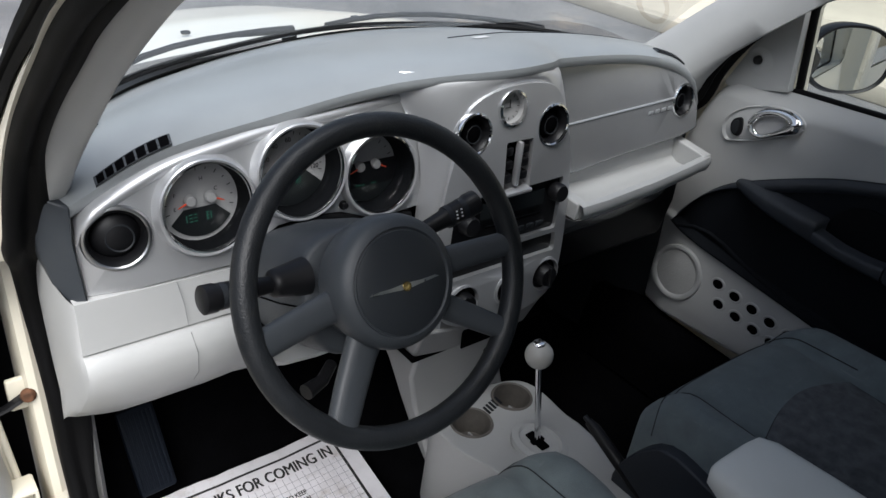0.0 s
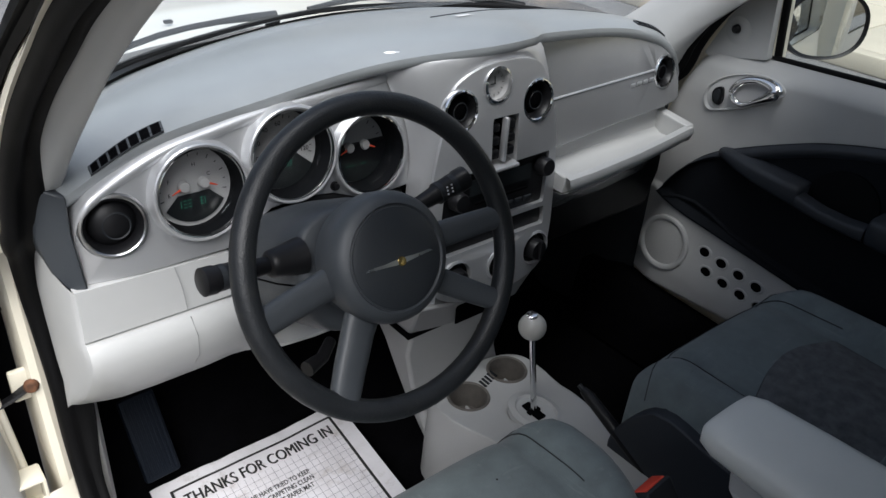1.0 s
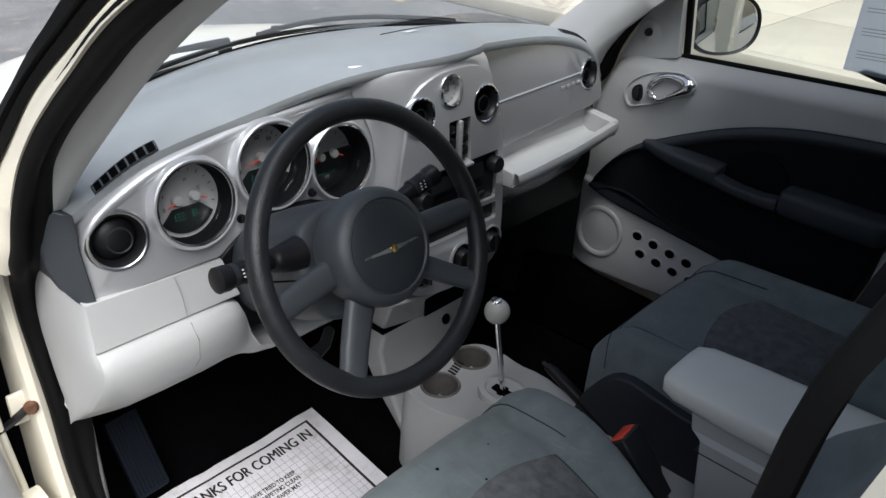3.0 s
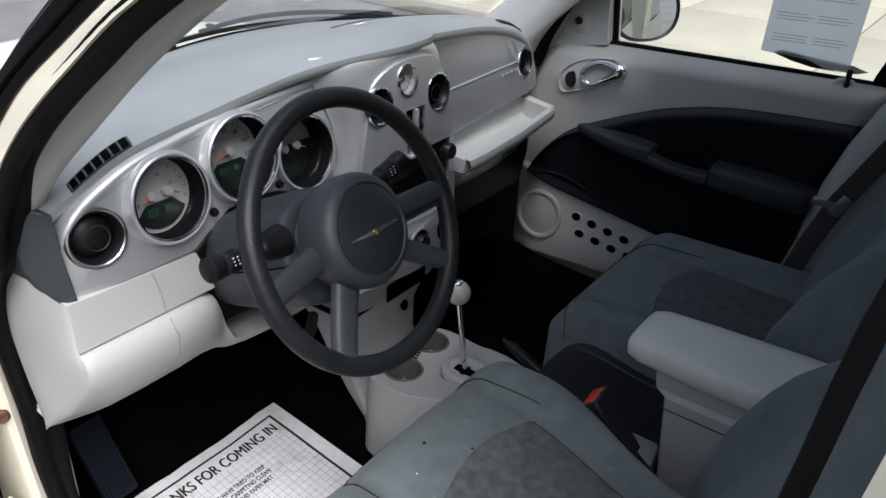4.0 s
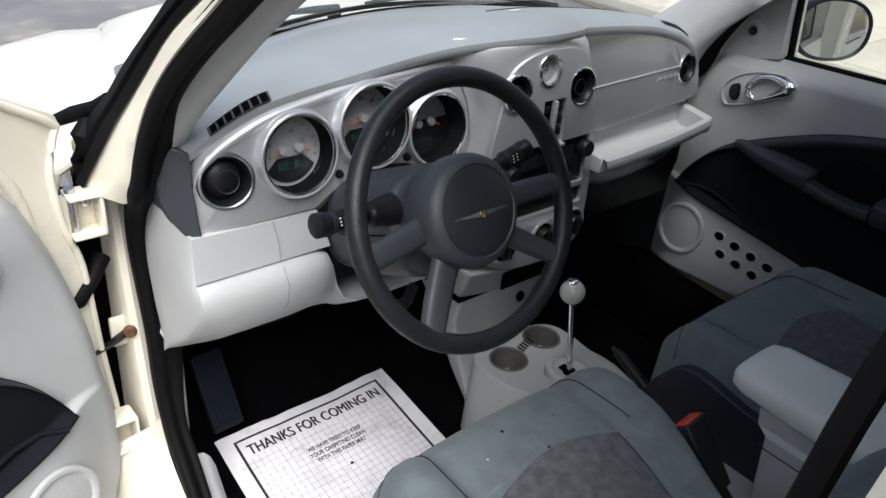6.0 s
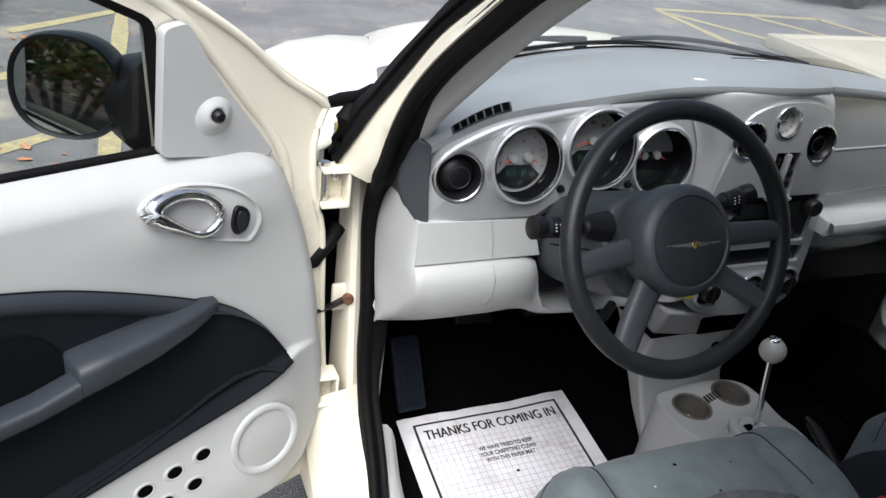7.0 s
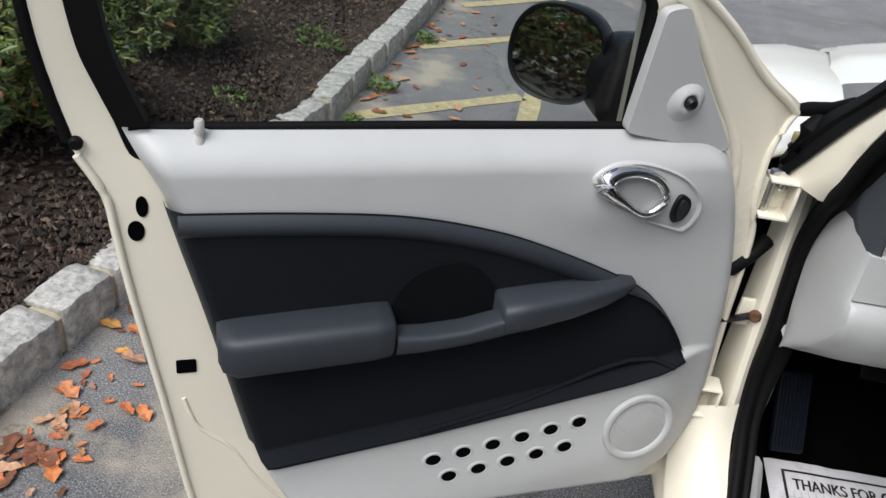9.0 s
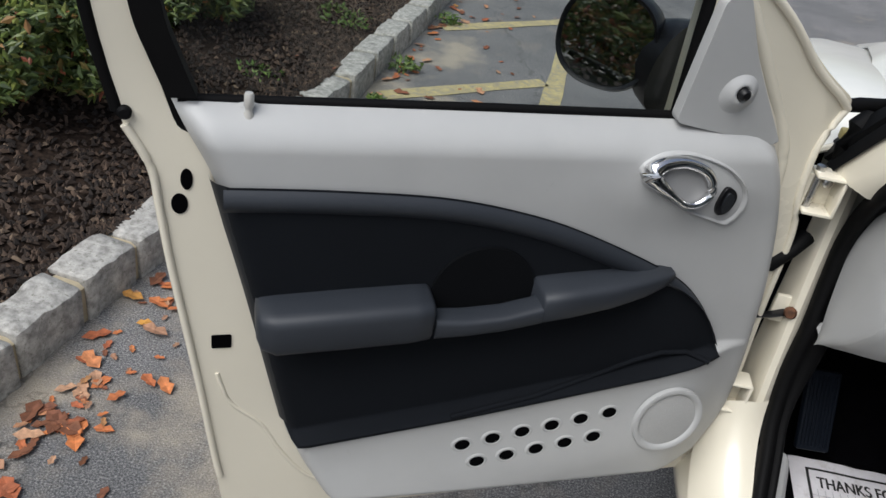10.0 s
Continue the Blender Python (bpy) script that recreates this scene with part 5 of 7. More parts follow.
# ---- centre console, shifter, hand brake, armrest ----
def console():
    c = thing("centre_console", "light grey plastic centre console with two cup holders", "console")
    zt = 0.50
    top = [(-0.075, -0.03), (-0.02, -0.012), (0.10, -0.005), (0.165, -0.03), (0.180, -0.09), (0.165, -0.20), (0.13, -0.40), (0.12, -0.62), (-0.05, -0.62), (-0.058, -0.40), (-0.068, -0.20), (-0.085, -0.10)]
    outline = [(p.x, p.y) for p in spline([(a, b, 0) for a, b in top], 4, True)]
    cups = ((-0.012, -0.078, 0.041), (0.112, -0.060, 0.041))
    gate = circle(0.052, -0.205, 0.045, 28, 0.06)
    lift = lambda y: 0.0 if y > -0.14 else 0.02 * ease((-0.14 - y) / 0.1)
    part("top", plate(outline, [circle(*q, 32) for q in cups] + [gate], 0.02, lambda a, b, d: (a, b, zt + lift(b) - d)), M["light"], c, "light grey console top", 30, bevel=0.003)
    # flared sides down to the carpet
    ring0 = [(a, b, zt + lift(b) - 0.002) for a, b in outline]
    ring1 = [(a + (a - 0.045) * 0.06, b, 0.42) for a, b in outline]
    ring2 = [(a + (a - 0.045) * 0.12, b, 0.28) for a, b in outline]
    part("side", loft([ring0, ring1, ring2], cap=False), M["light"], c, "", 60)
    # tall forward panel that meets the dash
    part("front_panel", loft([[(-0.112, -0.01, 0.665), (0.02, -0.035, 0.665), (0.15, -0.015, 0.665), (0.15, 0.16, 0.665), (-0.112, 0.16, 0.665)], [(-0.100, 0.02, 0.58), (0.02, 0.0, 0.58), (0.15, 0.02, 0.58), (0.15, 0.18, 0.58), (-0.100, 0.10, 0.58)], [(-0.085, 0.02, 0.50), (0.02, -0.005, 0.50), (0.15, 0.02, 0.50), (0.15, 0.18, 0.50), (-0.085, 0.075, 0.50)], [(-0.070, 0.0, 0.42), (0.02, -0.02, 0.42), (0.16, 0.0, 0.42), (0.16, 0.18, 0.42), (-0.070, 0.045, 0.42)], [(-0.060, -0.02, 0.35), (0.02, -0.03, 0.35), (0.17, -0.02, 0.35), (0.17, 0.18, 0.35), (-0.058, 0.0, 0.35)], [(-0.055, -0.04, 0.28), (0.02, -0.05, 0.28), (0.17, -0.04, 0.28), (0.17, 0.18, 0.28), (-0.05, -0.03, 0.28)]]), M["light"], c, "light grey forward console panel", 40, bevel=0.01)
    part("power_outlet", lathe([(0.011, 0.002), (0.013, 0.0), (0.010, -0.004), (0, -0.004)], 24, facing((0.075, -0.008, 0.60), (0, -1, 0.25))), M["void"], c, "black round power socket")
    for x, y, r in cups:
        cp = part("cup_holder", lathe([(r + 0.004, 0.0), (r + 0.002, 0.004), (r - 0.002, 0.002), (r - 0.006, -0.055), (0, -0.055)], 36, Matrix.Translation((x, y, zt))), M["cupwell"], c, "round dark cup holder")
        part("coin_ridge", box((0.004, 0.03, 0.04), (x - 0.01, y - 0.02, zt - 0.035), 0.001), M["light"], cp)
    # no slots are cut: raised dark strips paint the shade inside them
    for k in range(5):
        part("coin_slot", box((0.005, 0.022, 0.002), (0.038 + 0.010 * k, -0.066 + 0.003 * k, zt + 0.0012)), M["dark"], c, "narrow dark strip drawn as the shade in a coin slot")
    part("cup_drum", lathe([(0.056, 0.0), (0.060, -0.05), (0.064, -0.19)], 28, Matrix.Translation((-0.016, -0.082, zt - 0.004))), M["light"], c, "", 60)
    # shifter
    g = thing("gear_shifter", "chrome gear shifter with round grey knob", "gear shifter")
    bz = zt + 0.018
    part("gate_plate", lathe([(0.058, -0.01), (0.057, 0.003), (0.044, 0.006), (0.040, 0.001), (0.0, -0.004)], 36, Matrix.Translation((0.054, -0.205, bz)) @ Matrix.Diagonal((0.85, 1.1, 1, 1))), M["light"], g, "round light grey gate plate")
    part("gate_slot", joined(box((0.02, 0.05, 0.006), (0.052, -0.20, bz), 0.002), box((0.03, 0.012, 0.006), (0.052, -0.20, bz + 0.001), 0.002)), M["void"], g)
    b0, k0 = Vector((0.052, -0.20, bz)), Vector((0.033, -0.182, 0.722))
    part("rod", tube([b0, b0.lerp(k0, 0.5), k0], 0.0062, 14), M["chrome"], g, "slim chrome rod")
    d = (k0 - b0).normalized()
    ball = [(0.0265 * math.sin(a), 0.0265 * -math.cos(a)) for a in [0.25 + (math.pi - 0.25 - 0.42) * k / 14 for k in range(15)]]
    kb = part("knob", move(lathe([(0, -0.0256)] + ball + [(0, 0.0243)], 32), facing(k0, d, up=(0, 1, 0))), M["knob"], g, "glossy grey ball knob")
    part("knob_cap", move(lathe([(0.0115, 0.0235), (0.0115, 0.028), (0.009, 0.030), (0.0, 0.0305)], 24), facing(k0, d, up=(0, 1, 0))), M["chrome"], kb, "chrome button on the knob")
    # hand brake
    hb = thing("hand_brake", "black hand brake lever beside the console", "hand brake")
    part("lever", tube([(0.105, -0.268, 0.595), (0.106, -0.285, 0.590), (0.108, -0.38, 0.545), (0.110, -0.50, 0.49)], [0.008, 0.0115, 0.013, 0.013], 14), M["black"], hb, "", 60)
    part("button", tube([(0.105, -0.270, 0.595), (0.105, -0.258, 0.600)], 0.005, 10), M["dark"], hb)
    part("boot", box((0.03, 0.30, 0.06), (0.112, -0.50, 0.46), 0.012), M["dark"], hb)
    # armrest
    a = thing("armrest_console", "light grey padded centre armrest on a plastic stand", "armrest")
    ax = 0.016
    rings = []
    for y, w, z0, z1 in ((-0.580, 0.048, 0.80, 0.822), (-0.587, 0.062, 0.79, 0.832), (-0.61, 0.070, 0.784, 0.838), (-0.70, 0.075, 0.78, 0.842), (-0.85, 0.08, 0.78, 0.845), (-0.98, 0.08, 0.785, 0.845), (-0.995, 0.07, 0.80, 0.835)):
        rings.append([(ax + w * math.copysign(abs(math.cos(q)) ** 0.5, math.cos(q)), y, (z0 + z1) / 2 + (z1 - z0) / 2 * math.copysign(abs(math.sin(q)) ** 0.6, math.sin(q))) for q in [2 * math.pi * k / 24 for k in range(24)]])
    part("lid", loft(rings), M["armvinyl"], a, "pale grey padded lid", 60)
    part("bin", loft([[(ax - w, y0, z), (ax + w, y0, z), (ax + w, -0.96, z), (ax - w, -0.96, z)] for w, y0, z in ((0.060, -0.64, 0.785), (0.060, -0.645, 0.755), (0.066, -0.665, 0.745), (0.068, -0.69, 0.48))]), M["light"], a, "light grey storage bin", 30, bevel=0.004)
    part("bin_seam", loft([[(ax - w, y0, z), (ax + w, y0, z), (ax + w, -0.955, z), (ax - w, -0.955, z)] for w, y0, z in ((0.0675, -0.660, 0.724), (0.0675, -0.6605, 0.7225))]), M["ink"], a)
    # belt buckles
    for bx, by, nm in ((-0.110, -0.567, "seat_belt_buckle"),):
        bk = thing(nm, "dark seat belt buckle with a red release button", "buckle")
        q = facing((bx, by, 0.733), (-0.05, 0.66, 0.75))
        part("housing", move(loft([[(sx * w, sy * h, z) for sx, sy in ((-1, -1), (1, -1), (1, 1), (-1, 1))] for w, h, z in ((0.022, 0.013, -0.12), (0.023, 0.014, -0.085), (0.028, 0.0165, -0.070), (0.029, 0.017, 0.0), (0.0275, 0.016, 0.003))]), q), M["dark"], bk, "", 30, bevel=0.003)
        part("release_button", move(box((0.046, 0.0235, 0.006), (0, 0, 0.0025), 0.002), q), M["red"], bk, "red release button")
        part("stem", tube([q @ Vector((0, 0, -0.11)), (bx + 0.02, by - 0.12, 0.60), (bx + 0.04, by - 0.17, 0.48)], 0.018, 10, squash=0.5), M["dark"], bk)


console()


# ---- floor of the cabin ----
def cabin_floor():
    rows = []
    for y, z in ((-1.9, 0.28), (-0.8, 0.285), (-0.2, 0.285), (0.0, 0.288), (0.15, 0.29), (0.28, 0.30), (0.38, 0.38), (0.48, 0.52), (0.55, 0.70), (0.56, 0.92)):
        rows.append([(x, y, z + (0.08 * max(0, 1 - abs(x - 0.04) / 0.16) if z < 0.5 else 0)) for x in [-0.70 + 1.465 * k / 24 for k in range(25)]])
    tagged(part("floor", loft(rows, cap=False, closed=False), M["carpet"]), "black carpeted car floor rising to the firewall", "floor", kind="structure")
    dp = thing("foot_rest", "dark ribbed rubber foot rest on the carpet", "foot rest")
    m = pose(-0.553, 0.257, 0.43, 58.7, 0, 4)
    part("pad", move(box((0.072, 0.175, 0.02), (0, 0, -0.006), 0.006), m), M["blueped"], dp, "", 40)
    for k in range(8):
        part("rib", move(box((0.004, 0.155, 0.005), (-0.028 + 0.008 * k, 0, 0.005), 0.0015), m), M["blueped"], dp)
    for px, w in ((-0.36, 0.10), (-0.19, 0.06)):
        pd = thing("pedal", "black rubber foot pedal under the dash", "pedal", "foot pedals")
        part("pad", move(box((w, 0.075, 0.018), (0, 0, 0), 0.006), pose(px, 0.36, 0.52, 55, 0, 0)), M["black"], pd)
        part("arm", tube([(px, 0.37, 0.53), (px, 0.44, 0.66), (px, 0.46, 0.8)], 0.008, 8), M["black"], pd)


cabin_floor()


def paper_material():
    m, nt, b = nodes_of("printed_paper")
    tc = nt.nodes.new("ShaderNodeTexCoord")
    n1 = noise_node(nt, 5, 6, 0.7)
    base = ramp_node(nt, n1.outputs["Fac"], [(0.3, (0.58, 0.56, 0.57)), (0.5, (0.76, 0.74, 0.77)), (0.75, (0.82, 0.80, 0.83))])
    n2 = noise_node(nt, 11, 9, 0.75)
    dirt = ramp_node(nt, n2.outputs["Fac"], [(0.55, (0, 0, 0)), (0.74, (0.7, 0.7, 0.7))])
    mx = nt.nodes.new("ShaderNodeMix")
    mx.data_type = "RGBA"
    nt.links.new(dirt.outputs["Color"], mx.inputs["Factor"])
    nt.links.new(base.outputs["Color"], mx.inputs[6])
    mx.inputs[7].default_value = (0.33, 0.27, 0.22, 1)
    nt.links.new(mx.outputs[2], b.inputs["Base Color"])
    n6 = noise_node(nt, 16, 3, 0.5)
    bp = nt.nodes.new("ShaderNodeBump")
    bp.inputs["Strength"].default_value = 0.5
    bp.inputs["Distance"].default_value = 0.006
    nt.links.new(n6.outputs["Fac"], bp.inputs["Height"])
    nt.links.new(bp.outputs["Normal"], b.inputs["Normal"])
    socket_value(b, "Roughness", 0.85)
    return m


def paper_mat():
    pm = thing("paper_floor_mat", "creased white printed paper mat lying on the driver's floor", "paper mat")
    mat = paper_material()
    W, L = 0.432, 0.60
    tl = Vector((-0.578, 0.236, 0))
    ux, uy = Vector((0.990, -0.070, 0)), Vector((-0.085, -0.996, 0))

    def pt(a, b, lift=0.0):
        p = tl + ux * a + uy * b
        base = 0.293 + 0.040 * clamp(a / W)
        crease = 0.003 * math.sin(a * 14 + 1) * math.exp(-b * 7) + 0.003 * noise.noise(Vector((a * 5, b * 5, 2))) + 0.0025 * abs(math.sin(a * 22)) * math.exp(-b * 18)
        edge = 0.002 * noise.noise(Vector((a * 30, b * 30, 0)))
        return Vector((p.x, p.y + (edge if b < 0.01 else 0), base + 0.012 + crease + lift))
    bm = sheet_grid(60, 70, lambda s, t: pt(W * s, L * t))
    part("sheet", bm, mat, pm, "", 60)

    def strip(a0, b0, a1, b1, w, n=40):
        d = Vector((a1 - a0, b1 - b0))
        q = Vector((-d.y, d.x)).normalized() * w / 2
        return sheet_grid(n, 1, lambda s, t: pt(a0 + d.x * s + q.x * (2 * t - 1), b0 + d.y * s + q.y * (2 * t - 1), 0.0012))
    x0, x1, y0, y1 = 0.036, W - 0.036, 0.030, L - 0.03
    part("border", joined(strip(x0 - 0.003, y0, x1 + 0.003, y0, 0.006), strip(x0, y0, x0, y1, 0.006), strip(x1, y0, x1, y1, 0.006), strip(x0, y1, x1, y1, 0.006)), M["ink"], pm, "black printed border")
    for k in range(1, 24):
        a = x0 + (x1 - x0) * k / 24
        part("grid_line", strip(a, y0 + 0.055, a, y1, 0.0009, 24), M["faintink"], pm)
    for k in range(1, 28):
        b = y0 + 0.055 + (y1 - y0 - 0.055) * k / 28
        part("grid_line", strip(x0, b, x1, b, 0.0009, 24), M["faintink"], pm)

    def print_line(text, size, a, b, squeeze, mt, bold=0.0):
        ob = writing(text, size, mt, Matrix.Identity(4), "print", pm, 0.0, "CENTER", squeeze, bold)
        for v in ob.data.vertices:
            v.co = pt(a + v.co.x, b - v.co.y, 0.0014)
    for k in (-0.0009, 0.0, 0.0009):
        print_line("THANKS FOR COMING IN", 0.043, W / 2 + 0.002 + k, 0.080 + k * 0.6, 0.655, M["ink"])
    for k, s in enumerate(("WE HAVE TRIED TO KEEP", "YOUR CARPETING CLEAN", "WITH THIS PAPER MAT")):
        print_line(s, 0.017, W / 2 + 0.01, 0.145 + 0.0185 * k, 0.68, M["ink"], 0.0004)
    dot = plate(circle(0.225, 0.222, 0.004, 12), [], 0.0005, lambda a, b, d: pt(a, b, 0.0014 - d))
    part("print_dot", dot, M["ink"], pm)


paper_mat()


# ---- doors: built in (u back from the hinge, w inwards, z) and laid into place ----
TRIM_REAR = ((0.34, 0.763), (0.37, 0.80), (0.456, 0.850), (0.534, 0.874), (0.80, 0.935), (0.93, 0.968), (0.983, 0.980), (1.051, 1.012), (1.090, 1.028))
TRIM_FRONT = ((0.34, 0.10), (0.37, 0.055), (0.42, 0.015), (0.483, -0.004), (0.574, -0.004), (0.70, 0.012), (0.793, 0.026), (0.935, 0.065), (1.049, 0.122), (1.090, 0.20))
INSERT_TOP = ((0.10, 0.648), (0.110, 0.672), (0.127, 0.703), (0.168, 0.762), (0.225, 0.817), (0.296, 0.858), (0.42, 0.914), (0.522, 0.95), (0.657, 0.979), (0.817, 0.990), (0.965, 0.993))
INSERT_BOT = ((0.10, 0.660), (0.224, 0.628), (0.586, 0.560), (0.845, 0.520), (0.965, 0.501))


def smooth_table(table, n=6):
    return [(p.x, p.y) for p in spline([(a, b, 0) for a, b in table], n)]


def door_trim_w(u, z):
    """How far the inner trim stands proud at (u, z)."""
    w = 0.046
    w -= 0.045 * max(0.0, (z - 1.035) / 0.055) ** 2
    # moulded swell round the handle
    w += 0.012 * math.exp(-(((u - 0.27) / 0.13) ** 2 + ((z - 0.985) / 0.055) ** 2))
    # map pocket bulges at the bottom
    zb = along(INSERT_BOT, u)
    w += (0.030 + 0.022 * ease((zb - 0.02 - z) / 0.17)) * ease((zb + 0.018 - z) / 0.014) * ease((u - 0.02) / 0.16) * ease((0.93 - u) / 0.1)
    return w


def build_door(place, mirror, name, label, group):
    """place(u, w, z) gives the world point."""
    P = lambda u, w, z: Vector(place(u, w, z))
    d = thing(name, label, "car door", group)
    rear, front = smooth_table(TRIM_REAR), smooth_table(TRIM_FRONT)

    # painted shell: rounded slab with window frame
    rear_edge = [(0.963, 0.275), (0.984, 0.434), (1.009, 0.62), (1.04, 0.83), (1.052, 0.93), (1.060, 0.99), (1.090, 1.055)]
    out = [(-0.01, 0.275), (0.90, 0.262)] + rear_edge + [(1.112, 1.20), (1.118, 1.36), (1.10, 1.46), (1.04, 1.52), (0.90, 1.545), (0.72, 1.53), (0.50, 1.44), (0.32, 1.345), (0.19, 1.262), (0.10, 1.185), (0.004, 1.128), (0.018, 1.09), (0.030, 1.04), (0.022, 0.95), (0.0, 0.87), (-0.010, 0.70), (-0.030, 0.48), (-0.025, 0.40)]
    out = rounded(out, [0.03, 0.05, 0.02] + [0.05] * 17 + [0.012] + [0.02] * 12, 3)
    hole = rounded([(0.30, 1.045), (1.02, 1.040), (1.066, 1.20), (1.074, 1.36), (1.05, 1.44), (0.98, 1.48), (0.88, 1.49), (0.74, 1.475), (0.55, 1.40), (0.32, 1.285)], [0.01, 0.02, 0.05, 0.05, 0.04, 0.04, 0.05, 0.05, 0.05, 0.02], 4)

    def skin(u, z, depth):
        bow = 0.09 * max(0.0, z - 1.1)
        return P(u, depth + bow, z)
    part("shell", plate(out, [hole], 0.05, lambda a, b, q: skin(a, b, 0.0 - q)), M["cream"], d, "cream painted door shell", 30, bevel=0.006)
    # outer skin, bowed outwards

    def outer(s, t):
        z = 0.27 + 0.785 * t
        u0, u1 = along(((0.27, -0.01), (0.48, -0.028), (0.70, -0.008), (0.87, 0.002), (1.0, 0.024), (1.09, 0.016)), z), along(((0.27, 0.955), (0.434, 0.984), (0.62, 1.009), (0.83, 1.04), (1.06, 1.085)), z)
        return P(u0 + (u1 - u0) * s, -0.05 - 0.055 * math.sin(math.pi * (0.1 + 0.8 * t)) * ease(s * 6) * ease((1 - s) * 6), z)
    part("outer_skin", sheet_grid(24, 20, outer), M["cream"], d, "cream painted outer skin", 60)
    # raised pressed rib along the rear edge of the shell
    part("pressed_rib", tube(spline([P(0.975, -0.001, 0.62), P(0.955, -0.001, 0.555), P(0.905, -0.001, 0.50), P(0.87, -0.001, 0.43), P(0.82, -0.001, 0.36), P(0.75, -0.001, 0.315)], 5), 0.004, 8), M["cream"], d, "", 60)
    # turned front flange and pressed ridges of the shell
    fl = smooth_table(((0.60, 1.49), (0.50, 1.44), (0.32, 1.345), (0.19, 1.262), (0.10, 1.185), (0.035, 1.142), (0.010, 1.122)), 5)
    part("front_flange", tube([skin(u + 0.004, z - 0.006, 0.002) for u, z in fl], 0.0065, 10), M["cream"], d, "", 60)
    part("front_flange", tube([skin(u, z, 0.002) for u, z in smooth_table(((0.012, 1.118), (0.024, 1.09), (0.036, 1.04), (0.028, 0.95), (0.006, 0.87), (-0.004, 0.70), (-0.022, 0.50)), 5)], 0.006, 10), M["cream"], d, "", 60)
    rd = smooth_table(((0.42, 1.372), (0.36, 1.338), (0.285, 1.29), (0.225, 1.22), (0.165, 1.142), (0.115, 1.075), (0.090, 1.02), (0.078, 0.95), (0.062, 0.88)), 5)
    part("pressed_ridge", tube([skin(u, z, -0.006) for u, z in rd], [0.004] + [0.012] * (len(rd) - 2) + [0.006], 12), M["cream"], d, "", 60)
    part("rear_flange", tube([skin(u - 0.004, z, 0.001) for u, z in smooth_table(((0.975, 0.38), (0.984, 0.434), (1.009, 0.62), (1.04, 0.83), (1.052, 0.93), (1.060, 0.99), (1.088, 1.05)), 5)], 0.006, 10), M["cream"], d, "", 60)
    # glass
    gl = plate(hole, [], 0.004, lambda a, b, q: skin(a, b, -0.022 - q))
    part("window", gl, M["sideglass"], d, "lightly tinted door glass")
    # black channel round the glass
    ch = [skin(a, b, -0.012) for a, b in hole]
    part("glass_seal", tube(ch, 0.012, 8, True), M["rubber"], d, "black rubber glass seal", 60)
    wide = [skin(u, z, 0.002) for u, z in smooth_table(((1.032, 1.094), (1.052, 1.15), (1.067, 1.20), (1.076, 1.28), (1.076, 1.36), (1.055, 1.43)), 4)]
    rail = loft([[p + (skin(0, 1.2, 0.012) - skin(0, 1.2, 0)) for p in wide], [p + (skin(0, 1.2, 0.012) - skin(0, 1.2, 0)) + (P(-0.036, 0, 0) - P(0, 0, 0)) for p in wide], [p + (P(-0.036, -0.02, 0) - P(0, 0, 0)) for p in wide]], cap=False, closed=False)
    part("frame_trim", rail, M["rubber"], d, "black window frame trim", 40)
    part("belt_seal", tube([P(0.295, -0.002, 1.090), P(0.60, -0.002, 1.090), P(1.02, -0.002, 1.086)], 0.008, 8), M["rubber"], d, "black belt line seal", 60)
    part("door_seal", tube([skin(u + 0.004, z, -0.004) for u, z in smooth_table(((1.088, 1.068), (1.112, 1.20), (1.118, 1.36), (1.10, 1.46), (1.04, 1.52)), 4)], 0.0085, 8), M["rubber"], d, "black door seal", 60)

    # light grey trim
    top, bot = smooth_table(INSERT_TOP), INSERT_BOT

    def trim(s, t):
        z = 0.352 + 0.738 * t
        u0, u1 = along(front, z), along(rear, z)
        u = u0 + (u1 - u0) * s
        edge = min(s, 1 - s) * (u1 - u0)
        w = 0.004 + (door_trim_w(u, z) - 0.004) * math.sqrt(ease(edge / 0.035)) * math.sqrt(ease((z - 0.348) / 0.05))
        return P(u, max(w, 0.002), z)
    part("trim_panel", sheet_grid(72, 190, trim), M["light"], d, "light grey moulded trim panel", 70)
    # sail cover with the mirror adjuster
    sail = rounded([(0.324, 1.090), (0.320, 1.278), (0.285, 1.285), (0.235, 1.200), (0.132, 1.064), (0.145, 1.058)], [0.012, 0.012, 0.01, 0.03, 0.012, 0.006], 4)
    sl = part("sail_cover", plate(sail, [], 0.02, lambda a, b, q: skin(a, b, 0.024 - q)), M["light"], d, "light grey mirror cover", 30, bevel=0.006)
    zax = (P(0, 1, 0) - P(0, 0, 0)).normalized()
    part("adjuster_cup", lathe([(0.036, -0.002), (0.030, 0.0005), (0.023, 0.005), (0.0165, 0.010), (0.013, 0.0105), (0.0105, 0.009), (0.009, 0.004)], 32, facing(skin(0.240, 1.145, 0.024), zax)), M["light"], sl, "", 60)
    part("adjuster_knob", lathe([(0.0105, 0.004), (0.009, 0.016), (0.006, 0.019), (0.0, 0.019)], 20, facing(skin(0.240, 1.145, 0.024), zax)), M["black"], sl, "black adjuster knob")

    # dark cloth insert
    iu0, iu1 = 0.104, 0.962

    def ipt(s, t, lift):
        u = iu0 + (iu1 - iu0) * s
        zb, zt = along(bot, u) - 0.002, along(top, u) - 0.004
        z = zb + (zt - zb) * t
        lim = along(rear, z) - 0.002
        if u > lim:
            u = lim
        return u, z, lift

